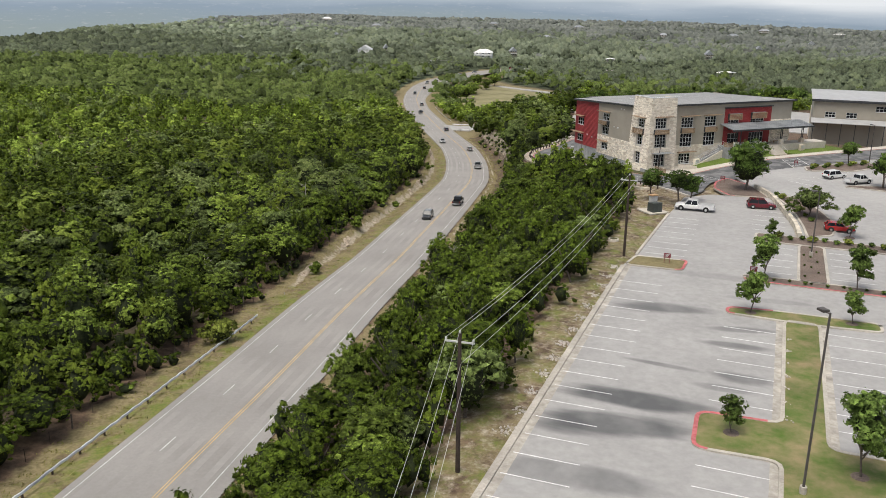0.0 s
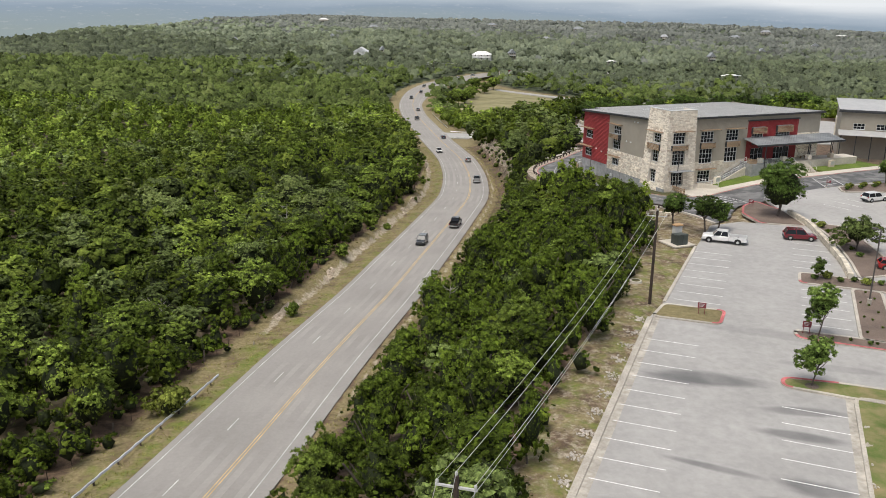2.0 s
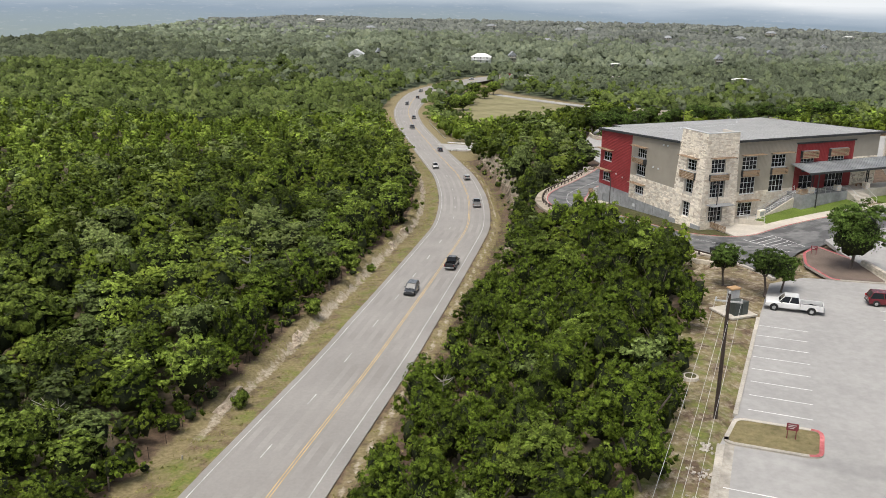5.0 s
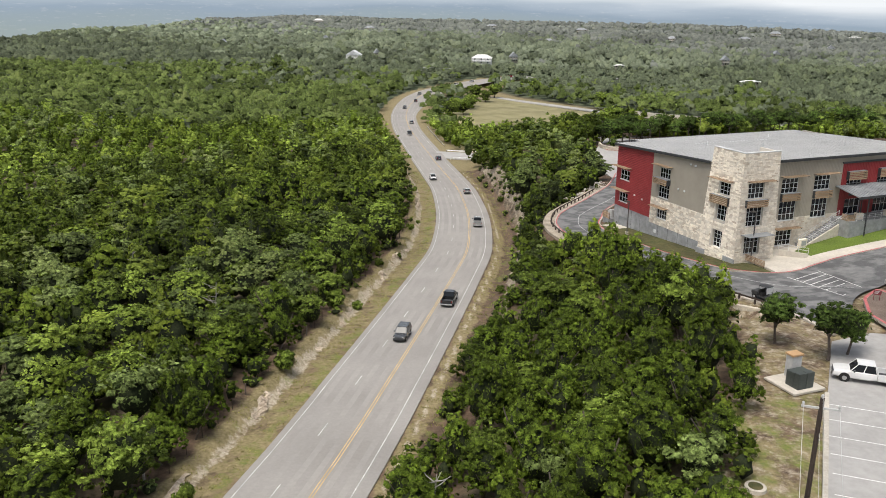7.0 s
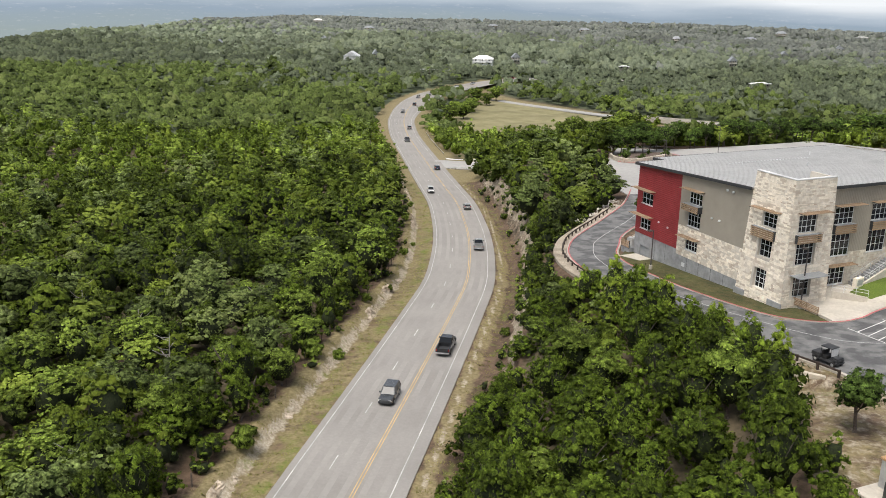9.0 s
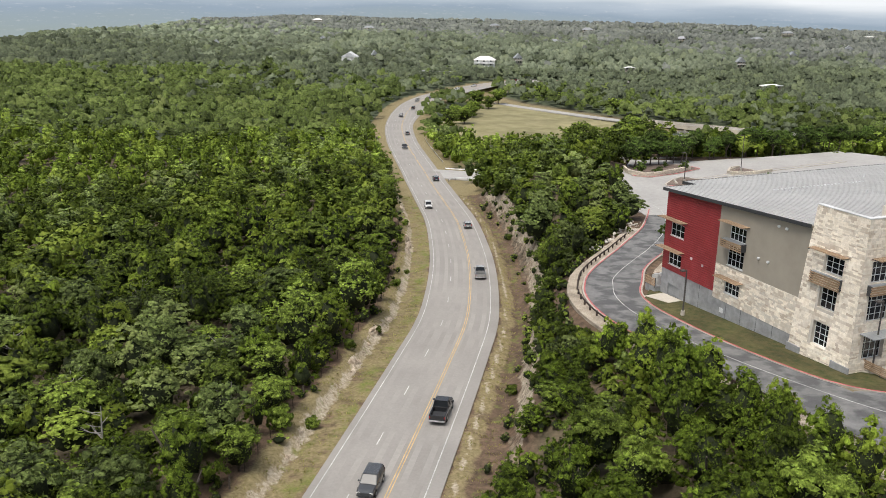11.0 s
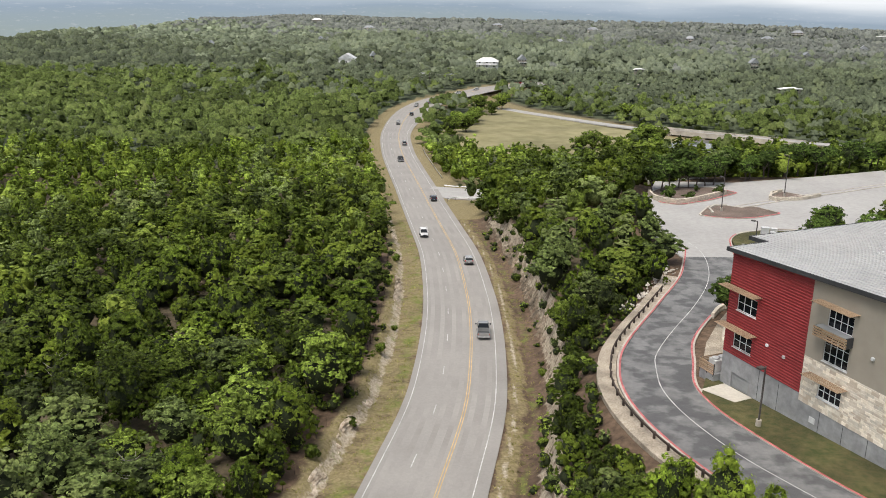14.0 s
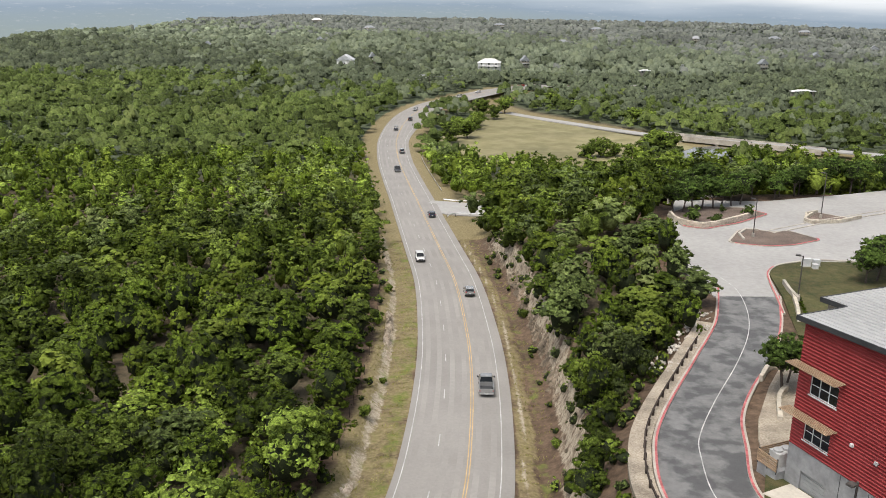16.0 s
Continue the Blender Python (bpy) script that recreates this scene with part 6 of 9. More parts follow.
def suv(name, paint, label, L=4.7, w=1.86, h=1.72, category="car"):
    ob = thing(name, (0, 0, 0), label, category)
    f, r = L / 2, -L / 2
    xs = [r, r + 0.15, r + 0.9, 0.0, f - 1.35, f - 0.35, f]
    part("body", loft(bmesh.new(), hull(xs, [w * 0.9, w * 0.97, w, w, w, w * 0.95, w * 0.84], [0.45, 0.32, 0.28, 0.28, 0.28, 0.32, 0.42], [1.0, 1.06, 1.06, 1.03, 1.0, 0.92, 0.78])), paint, ob, smooth=False)
    cabin(ob, paint, (f - 1.35, f - 2.05, r + 0.45, r + 0.1), w * 0.94, 1.0, h - 0.04, w * 0.78)
    part("bumper", bx(f - 0.12, f + 0.06, -w * 0.43, w * 0.43, 0.36, 0.58, bevel=0.04), M["dark_metal"], ob)
    part("bumper", bx(r - 0.06, r + 0.12, -w * 0.45, w * 0.45, 0.38, 0.62, bevel=0.04), M["dark_metal"], ob)
    part("grille", bx(f - 0.02, f + 0.03, -w * 0.24, w * 0.24, 0.6, 0.78), M["dark_metal"], ob)
    part("number_plate", bx(r - 0.08, r - 0.055, -0.2, 0.2, 0.66, 0.8), M["frame"], ob)
    lights(ob, f - 0.03, r, w, 0.64, 0.85)
    for s in (-1, 1):
        y0, y1 = sorted((s * (w / 2 + 0.02), s * (w / 2 + 0.2)))
        part("mirror", bx(f - 1.75, f - 1.6, y0, y1, 1.02, 1.18, bevel=0.03), paint, ob)
        for x in (f - 0.88, r + 0.92):
            wheel(ob, x, s * (w / 2 - 0.1), 0.36)
            bm = bmesh.new()
            tube(bm, [(x, s * (w / 2 - 0.02), 0.38), (x, s * (w / 2 + 0.004), 0.38)], [0.43, 0.43], 16)
            part("wheel_arch", bm, M["rubber"], ob)
    return ob


def pickup(name, paint, label, L=6.0, w=2.0, crew=True):
    ob = thing(name, (0, 0, 0), label, "pickup truck")
    f, r = L / 2, -L / 2
    bed = r + 0.40 * L if crew else r + 0.45 * L
    xs = [bed + 0.02, bed + 0.6, f - 1.5, f - 0.4, f]
    part("body", loft(bmesh.new(), hull(xs, [w * 0.98, w, w, w * 0.97, w * 0.9], [0.5, 0.42, 0.42, 0.45, 0.52], [1.2, 1.2, 1.17, 1.12, 1.0])), paint, ob)
    cabin(ob, paint, (f - 1.45, f - 2.05, bed + 0.25, bed + 0.08), w * 0.92, 1.17, 1.86, w * 0.76)
    bm = bmesh.new()
    box(bm, r, bed - 0.02, -w / 2 + 0.02, -w / 2 + 0.16, 0.5, 1.2, bevel=0.03)
    box(bm, r, bed - 0.02, w / 2 - 0.16, w / 2 - 0.02, 0.5, 1.2, bevel=0.03)
    box(bm, bed - 0.1, bed - 0.025, -w / 2 + 0.17, w / 2 - 0.17, 0.5, 1.2)
    part("cargo_bed", bm, paint, ob)
    part("bed_floor", bx(r + 0.09, bed - 0.11, -w / 2 + 0.165, w / 2 - 0.165, 0.62, 0.7), M["dark_metal"], ob)
    part("tailgate", bx(r - 0.03, r + 0.08, -w / 2 + 0.17, w / 2 - 0.17, 0.55, 1.19, bevel=0.02), paint, ob)
    part("bumper", bx(f - 0.06, f + 0.14, -w * 0.47, w * 0.47, 0.42, 0.66, bevel=0.04), M["chrome"], ob)
    part("bumper", bx(r - 0.2, r - 0.04, -w * 0.47, w * 0.47, 0.45, 0.66, bevel=0.04), M["chrome"], ob)
    part("grille", bx(f - 0.03, f + 0.03, -w * 0.3, w * 0.3, 0.68, 0.98), M["dark_metal"], ob)
    part("number_plate", bx(r - 0.225, r - 0.205, -0.2, 0.2, 0.5, 0.62), M["frame"], ob)
    lights(ob, f - 0.04, r, w * 0.96, 0.76, 0.8)
    for s in (-1, 1):
        y0, y1 = sorted((s * (w / 2 + 0.02), s * (w / 2 + 0.26)))
        part("mirror", bx(f - 1.85, f - 1.68, y0, y1, 1.18, 1.42, bevel=0.03), M["dark_metal"], ob)
        for x in (f - 1.0, r + 1.25):
            wheel(ob, x, s * (w / 2 - 0.13), 0.41, 0.27)
            bm = bmesh.new()
            tube(bm, [(x, s * (w / 2 - 0.05), 0.45), (x, s * (w / 2 + 0.004), 0.45)], [0.5, 0.5], 16)
            part("wheel_arch", bm, M["rubber"], ob)
    return ob


def utility_cart(label):
    ob = thing("utility_vehicle", (0, 0, 0), label, "utility vehicle")
    part("chassis", bx(-1.5, 1.5, -0.65, 0.65, 0.35, 0.6, bevel=0.05), M["dark_metal"], ob)
    part("bonnet", bx(0.8, 1.5, -0.6, 0.6, 0.6, 1.0, bevel=0.1), M["dark_metal"], ob)
    part("cargo_box", bx(-1.55, -0.5, -0.7, 0.7, 0.65, 1.05, bevel=0.04), M["dark_metal"], ob)
    part("seat", bx(-0.4, 0.2, -0.6, 0.6, 0.6, 0.95, bevel=0.06), M["rubber"], ob)
    part("seat_back", bx(-0.45, -0.3, -0.6, 0.6, 0.95, 1.4, bevel=0.05), M["rubber"], ob)
    for x, y in ((0.75, 0.62), (0.75, -0.62), (-0.5, 0.62), (-0.5, -0.62)):
        bm = bmesh.new()
        tube(bm, [(x, y, 0.6), (x - 0.15 * (1 if x > 0 else 0), y * 0.92, 1.88)], 0.03, 6)
        part("roll_bar", bm, M["dark_metal"], ob)
    part("roof", bx(-0.6, 0.75, -0.65, 0.65, 1.88, 1.95, bevel=0.03), M["dark_metal"], ob, "black roof panel")
    # the windscreen's bright reflection is given as a pale opaque colour
    part("windscreen", bx(0.66, 0.7, -0.58, 0.58, 1.02, 1.84), M["frame"], ob, "windscreen with its glint put in as a pale colour")
    for s in (-1, 1):
        for x in (1.0, -1.0):
            wheel(ob, x, s * 0.6, 0.32, 0.26)
    return ob


WHITE = car_paint("white_car_paint", (0.72, 0.72, 0.71))
MAROON = car_paint("maroon_car_paint", (0.16, 0.015, 0.025), metal=0.2)
RED = car_paint("red_car_paint", (0.35, 0.02, 0.02))
BLACK = car_paint("black_car_paint", (0.015, 0.016, 0.018))
SILVER = car_paint("silver_car_paint", (0.42, 0.42, 0.41), metal=0.5)
GREY = car_paint("grey_car_paint", (0.09, 0.095, 0.1), metal=0.4)
NAVY = car_paint("navy_car_paint", (0.03, 0.04, 0.07), metal=0.3)


def place(ob, x, y, z, heading):
    ob.matrix_basis = pose(x, y, z, 0, 0, heading)
    return ob


def on_road(ob, y, offset, away=True):
    """Sets a vehicle on the road at y, at an offset right of the centre line."""
    k = int(np.argmin(np.abs(CENTRE[:, 1] - y)))
    p = CENTRE[k] + _NRM[k] * offset
    h = math.degrees(math.atan2(_T[k, 1], _T[k, 0]))
    m = pose(p[0], p[1], rz(*CENTRE[k]) + 0.03, 0, 0, h if away else h + 180)
    slope = (road_z(CENTRE[k, 1] + 3) - road_z(CENTRE[k, 1] - 3)) / 6.0
    ob.matrix_basis = m @ pose(0, 0, 0, 0, math.degrees(math.atan(-slope)) * (1 if away else -1), 0)


place(pickup("pickup_truck", WHITE, "white crew-cab pickup truck with an open bed, parked across a bay", 6.4), 43.6, 140.2, LZ, 159)
place(suv("suv_car", MAROON, "dark red boxy station car parked by the stone wall", 4.8), 55.9, 142.2, LZ, -12)
place(suv("suv_car", WHITE, "white station car parked in the upper car park", 5.0), 80.8, 169.0, -2.05, 22)
place(pickup("pickup_truck", WHITE, "white pickup truck parked beside a planted island", 5.8), 83.2, 163.8, -2.05, 22)
place(suv("hatchback_car", RED, "bright red hatchback parked under a tree", 4.4, 1.8, 1.5), 62.9, 127.3, LZ, -18)
place(utility_cart("black open utility vehicle with a pale windscreen on the drive"), 43.4, 166.5, uz(43.4, 166.5), -60)
on_road(pickup("pickup_truck", SILVER, "silver pickup truck driving away along the road", 5.8), 256, 1.9)
on_road(pickup("pickup_truck", BLACK, "black pickup truck driving away along the road", 6.0), 196, 1.9)
on_road(suv("suv_car", GREY, "dark grey family car coming up the road", 4.7), 178, -1.9, False)
on_road(suv("suv_car", WHITE, "white station car coming up the road", 4.7), 326, -5.5, False)
on_road(suv("saloon_car", SILVER, "silver car on the winding road", 4.6, 1.82, 1.48), 300, 1.9)
on_road(suv("saloon_car", NAVY, "dark blue car on the winding road", 4.6, 1.82, 1.48), 372, 1.9)
on_road(pickup("pickup_truck", GREY, "dark grey pickup truck coming round the bend", 5.8), 441, -1.9, False)
on_road(suv("suv_car", SILVER, "silver station car on the far bend", 4.7), 480, 1.9)
on_road(suv("suv_car", GREY, "grey station car coming round the far bend", 4.7), 538, -1.9, False)
on_road(suv("suv_car", BLACK, "black station car on the far bend", 4.7), 567, 1.9)
on_road(suv("suv_car", SILVER, "pale station car on the far bend", 4.7), 601, -1.9, False)
on_road(suv("saloon_car", NAVY, "dark car on the far bend", 4.6, 1.82, 1.48), 612, 1.9)
on_road(suv("suv_car", WHITE, "white station car far along the road", 4.7), 655, -1.9, False)
on_road(suv("saloon_car", WHITE, "white car far along the road", 4.6, 1.82, 1.48), 676, -2.2, False)
on_road(suv("saloon_car", RED, "red car far along the road", 4.6, 1.82, 1.48), 712, -2.0, False)


# ---- poles, wires and lamps ----
def power_pole(x, y, z, h, arm_turn, label):
    ob = thing("power_pole", (x, y, z), label, "utility pole", turn=arm_turn)
    bm = bmesh.new()
    tube(bm, [(0, 0, -0.6), (0, 0, h * 0.5), (0, 0, h)], [0.2, 0.17, 0.14], 10)
    part("pole", bm, M["creosote"], ob)
    part("crossarm", bx(-1.15, 1.15, -0.06, 0.06, h - 0.75, h - 0.63), M["grey_box"], ob)
    for px, pz in ((-1.05, h - 0.63), (1.05, h - 0.63), (0, h)):
        bm = bmesh.new()
        tube(bm, [(px, 0, pz), (px, 0, pz + 0.08), (px, 0, pz + 0.2), (px, 0, pz + 0.26)], [0.05, 0.09, 0.09, 0.04], 8)
        part("insulator", bm, M["grey_box"], ob)
    part("bracket", bx(-0.08, 0.08, 0.14, 0.24, h - 2.6, h - 2.3), M["steel"], ob)
    return ob


POLES = [(-6.0, 5.0, -3.0, 12.4), (1.3, 56.6, -3.6, 13.0), (25.9, 113.6, -2.05, 11.6)]
arm = -16.0
for x, y, z, h in POLES:
    power_pole(x, y, z, h, arm, "dark creosoted timber power pole with a crossarm")


def wire(p, q, sag, name="power_line", r=0.017, label="thin pale overhead power line"):
    bm = bmesh.new()
    p, q = Vector(p), Vector(q)
    tube(bm, [p.lerp(q, k / 14) - Vector((0, 0, sag * 4 * (k / 14) * (1 - k / 14))) for k in range(15)], r, 4)
    tagged(part(name, bm, M["wire"]), label, "wire", "power lines")


ca, sa = math.cos(radians(arm)), math.sin(radians(arm))
for (x0, y0, z0, h0), (x1, y1, z1, h1) in zip(POLES, POLES[1:]):
    for o, dz in ((-1.05, -0.4), (1.05, -0.4), (0, 0.25), (0.12, -2.4)):
        wire((x0 + o * ca, y0 + o * sa, z0 + h0 + dz), (x1 + o * ca, y1 + o * sa, z1 + h1 + dz), 1.0)


def lamp_post(x, y, z, h, label, turn=0, two=False):
    ob = thing("lamp_post", (x, y, z), label, "lamp post", "car park lamps", turn)
    bm = bmesh.new()
    tube(bm, [(0, 0, -0.3), (0, 0, 0.7)], 0.26, 12)
    part("footing", bm, M["kerb"], ob)
    bm = bmesh.new()
    tube(bm, [(0, 0, 0.7), (0, 0, h)], [0.1, 0.08], 8)
    part("post", bm, M["pole"], ob)
    part("arm", bx(-0.04, 0.04, 0, 0.5, h - 0.12, h - 0.04), M["pole"], ob)
    part("lamp_head", bx(-0.28, 0.28, 0.3, 1.0, h - 0.1, h + 0.08, bevel=0.03), M["pole"], ob)
    part("lens", bx(-0.22, 0.22, 0.36, 0.94, h - 0.115, h - 0.103), M["lamp_white"], ob)


lamp_post(26.8, 53.7, LZ, 14.4, "tall dark metal lamp post on a concrete footing", 20)
lamp_post(52.5, 113.3, LZ + 0.1, 9.5, "dark metal car park lamp post in a mulched bed", 60)
lamp_post(34.4, 206.0, uz(34.4, 206) + 0.1, 6.2, "dark metal lamp post on the side lawn", 120)
lamp_post(48.8, 186.2, uz(48.8, 186.2) + 0.1, 8.2, "dark metal lamp post beside the patio", 120)
lamp_post(55.6, 266.8, -8.5, 6.5, "dark metal lamp post on the grass", 60)
lamp_post(60.5, 299.2, -8.5, 7.0, "dark metal lamp post on a kerbed island", 60)
lamp_post(78.6, 313.0, -8.5, 9.0, "dark metal lamp post on a stone-edged island", 60)
lamp_post(52.3, 327.3, -9.0, 6.5, "dark metal lamp post at the car park's edge", 60)
lamp_post(95, 183.5, -2.0, 9.0, "dark metal car park lamp post", 60)
for x, y in ((-20, 668), (-7, 690), (30, 745), (62, 790)):
    power_pole(x, y, rz(x, y) - 0.5, 10, 60, "timber power pole beside the far bend")
for a, b in (((-20, 668), (-7, 690)), ((-7, 690), (30, 745)), ((30, 745), (62, 790))):
    wire((*a, rz(*a) + 9), (*b, rz(*b) + 9), 1.2, r=0.05)


# ---- rails, walls, rocks, boxes, signs ----
def beam_rail(line, zf, label, h=0.68, every=4):
    """Galvanised W-beam on posts."""
    ob = thing("guard_rail", (0, 0, 0), label, "guard rail")
    line = np.asarray(line)
    t = np.gradient(line, axis=0)
    t /= np.hypot(*t.T)[:, None]
    n = np.stack([t[:, 1], -t[:, 0]], -1)
    prof = [(0.0, 0.0), (0.07, 0.05), (0.0, 0.13), (0.0, 0.17), (0.07, 0.25), (0.0, 0.31), (-0.02, 0.31), (-0.02, 0.0)]
    loft_s = [[(p[0] + m[0] * a, p[1] + m[1] * a, zf(*p) + h - 0.3 + b) for a, b in prof] for p, m in zip(line, n)]
    part("beam", loft(bmesh.new(), loft_s), M["steel"], ob)
    for p, m in list(zip(line, n))[::every]:
        bm = bx(-0.07, 0.07, -0.07, 0.07, -0.5, h - 0.02)
        bmesh.ops.translate(bm, vec=(p[0] - m[0] * 0.1, p[1] - m[1] * 0.1, zf(*p)), verts=bm.verts)
        part("post", bm, M["creosote"], ob)


def gz(x, y):
    return float(ground_z(np.array([x]), np.array([y]))[0])


def beside(o, y0, y1, step=1.0):
    i = (CENTRE[:, 1] >= y0) & (CENTRE[:, 1] <= y1)
    return spline((CENTRE + _NRM * o)[i], step)


beam_rail(beside(-10.6, -30, 108), lambda x, y: gz(x, y) + 0.05, "long galvanised steel guard rail beside the road")
beam_rail(beside(-12.0, 385, 475), lambda x, y: rz(x, y) - 0.3, "weathered steel guard rail on the outside of the bend")
beam_rail(beside(9.0, 405, 470), lambda x, y: rz(x, y) - 0.3, "weathered steel guard rail beside the side road")
beam_rail(spline([(5.2, 371.5), (6.3, 374.0), (9, 374.8), (18, 374.3), (26, 372)], 1.0), lambda x, y: -24.5, "rusty guard rail along the side road")
beam_rail(spline([(4.0, 391.5), (8, 390), (18, 389)], 1.0), lambda x, y: -24.6, "rusty guard rail along the side road")

fence = thing("wire_fence", (0, 0, 0), "old wire fence on thin rusty posts beside the woods", "fence")
fl = beside(-14.9, 62, 345, 0.5)
for i, p in enumerate(fl[::7]):
    z = gz(*p)
    b = bmesh.new()
    if i % 6 == 2:
        tube(b, [(p[0], p[1], z - 0.3), (p[0] + 0.05, p[1], z + 1.45)], [0.1, 0.085], 7)
        part("timber_post", b, M["bark"], fence)
    else:
        tube(b, [(p[0], p[1], z - 0.3), (p[0] + 0.06 * math.sin(i), p[1], z + 1.35)], 0.035, 5)
        part("post", b, M["creosote"], fence)
for h in (0.45, 0.85, 1.2):
    b = bmesh.new()
    tube(b, [(p[0], p[1], gz(*p) + h) for p in fl[::7]], 0.004, 3)
    part("wire", b, M["creosote"], fence)

for seg in (DL[(DL[:, 1] > 162) & (DL[:, 1] < 252)],):
    ob = thing("drive_barrier", (0, 0, 0), "low dark timber barrier of short posts beside the drive", "barrier")
    t = np.gradient(seg, axis=0)
    t /= np.hypot(*t.T)[:, None]
    off = seg + np.stack([-t[:, 1], t[:, 0]], -1) * 0.9
    sm = spline(off, 0.5)
    for p in sm[::5]:
        bm = bx(-0.11, 0.11, -0.11, 0.11, -0.5, 0.75)
        bmesh.ops.translate(bm, vec=(p[0], p[1], uz(*p)), verts=bm.verts)
        part("post", bm, M["creosote"], ob)
    ribbon("rail", sm, -0.1, 0.03, lambda x, y: uz(x, y) + 0.72, M["creosote"], ob, thick=0.2)


seg = DL[(DL[:, 1] > 166) & (DL[:, 1] < 258)]
t = np.gradient(seg, axis=0)
t /= np.hypot(*t.T)[:, None]
gravel = ribbon("gravel_strip", seg + np.stack([-t[:, 1], t[:, 0]], -1) * 1.3, -1.1, 1.0, lambda x, y: uz(x, y) + 0.02, M["gravel"], thick=0.5)
tagged(gravel, "strip of pale gravel along the barrier", "gravel", kind="structure")


def stone_wall(line, base, h, label, w=0.45, name="stone_wall", seed=1):
    """A dry-laid wall of separate limestone blocks with flat capping."""
    rnd = random.Random(seed)
    ob = thing(name, (0, 0, 0), label, "wall")
    line = spline(line, 0.25)
    core = ribbon("core", line, -w * 0.38, w * 0.38, lambda x, y: base(x, y) + h - 0.14, M["mortar"], ob, thick=h + 0.4)
    rows = max(1, int(round(h / 0.3)))
    for r in range(rows):
        i = 0
        while i < len(line) - 3:
            n = rnd.choice((2, 3, 3, 4))
            a, b = line[i], line[min(i + n, len(line) - 1)]
            i += n
            d = b - a
            L = float(np.hypot(*d))
            z = base(*a) + r * h / rows
            ww = w * rnd.uniform(0.92, 1.08)
            bm = bx(0.01, L - 0.01, -ww / 2, ww / 2, 0.008, h / rows - 0.008)
            for v in bm.verts:
                v.co += Vector((rnd.uniform(-0.015, 0.015), rnd.uniform(-0.025, 0.025), rnd.uniform(-0.012, 0.012)))
            me_m = Matrix.Translation((a[0], a[1], z)) @ Matrix.Rotation(math.atan2(d[1], d[0]), 4, "Z")
            bmesh.ops.transform(bm, matrix=me_m, verts=bm.verts)
            part("stone", bm, M["wall_stone"], ob)


stone_wall([(54.7, 122.8), (56.6, 129), (58.2, 136.6), (59.6, 144), (60.6, 150.5), (60.4, 158)], lambda x, y: LZ, 0.95, "low curving retaining wall of pale limestone blocks", w=0.6, seed=2)
stone_wall([(49.2, 314), (49.6, 308.5), (53.4, 305.4), (60.6, 309.8), (66.5, 314.8)], lambda x, y: -8.6, 1.1, "curved planter wall of pale limestone blocks", w=0.5, seed=3)
stone_wall([(86.6, 313.2), (79.7, 309.4), (74.6, 310.4), (78.4, 316.0)], lambda x, y: -8.5, 0.6, "low stone edging of a planted island", w=0.4, seed=4)
stone_wall([(41.6, 162.9), (37.9, 166.0), (36.2, 169.6), (34.0, 173.6), (31.6, 178.2), (28.8, 184)], lambda x, y: uz(x, y) - 1.55, 1.45, "low retaining wall of limestone blocks below the drive", w=0.5, seed=5)
patch("gravel_bed", [(34.2, 221.8), (35.0, 225), (36.6, 229.4), (40.6, 237.4), (45.4, 245.4), (47.4, 244), (43.4, 236), (39.4, 227), (36.9, 221.4)], lambda x, y: uz(x, y) + 0.1, M["gravel"], "bed of pale gravel beside the drive")
stone_wall([(38.6, 229), (40.4, 234), (42.2, 236.5)], lambda x, y: -7.8, 0.7, "stepped limestone planter wall near the corner", w=0.45, seed=6)
stone_wall([(40.5, 239.5), (43.0, 243), (45.5, 243)], lambda x, y: -8.3, 0.7, "stepped limestone planter wall near the drive", w=0.45, seed=7)
stone_wall([(52.2, 258), (53.8, 262.5), (55.4, 268)], lambda x, y: -8.5, 0.6, "low limestone edging beside the drive", w=0.45, seed=8)


def rock_mesh(seed, r=1.0):
    bm = bmesh.new()
    bmesh.ops.create_icosphere(bm, subdivisions=1, radius=r)
    rnd = random.Random(seed)
    for v in bm.verts:
        v.co *= rnd.uniform(0.7, 1.15)
        v.co.z *= 0.6
    me = bpy.data.meshes.new("rock")
    bm.to_mesh(me)
    bm.free()
    me.materials.append(M["rubble"])
    return me


ROCKS = [rock_mesh(i) for i in range(6)]


def rock_heap(cx, cy, z, n, spread, size, seed, label="small heap of pale limestone rubble"):
    rnd = random.Random(seed)
    ob = thing("rock_heap", (cx, cy, z), label, "rocks", "rubble heaps")
    for i in range(n):
        q = new("rock", rnd.choice(ROCKS))
        q.parent = ob
        s = size * rnd.uniform(0.5, 1.3)
        q.matrix_basis = pose(rnd.gauss(0, spread), rnd.gauss(0, spread), s * 0.15, rnd.uniform(0, 40), rnd.uniform(0, 40), rnd.uniform(0, 360)) @ Matrix.Diagonal((s, s, s, 1))
    return ob


for k in range(13):
    a = 6.5 + k * 6.5 / 1.6
    p = lot(a, -1.6)
    rock_heap(*p, LZ - 0.14, 34, 0.42, 0.13, 40 + k)
for k in range(7):
    p = lot(17.5 + 3.2 * k, 20.5)
    rock_heap(*p, LZ + 0.12, 5, 0.22, 0.14, 80 + k, "few pale stones at a kerb gap")
for k, (x, y) in enumerate([(36.5, 247.5), (38.5, 251.5), (40.3, 255.5), (33.8, 243), (42, 259.5)]):
    rock_heap(x - 2.6, y + 1.2, uz(x, y) - 0.1, 26, 1.0, 0.3, 120 + k, "bank of pale limestone riprap beside the drive")


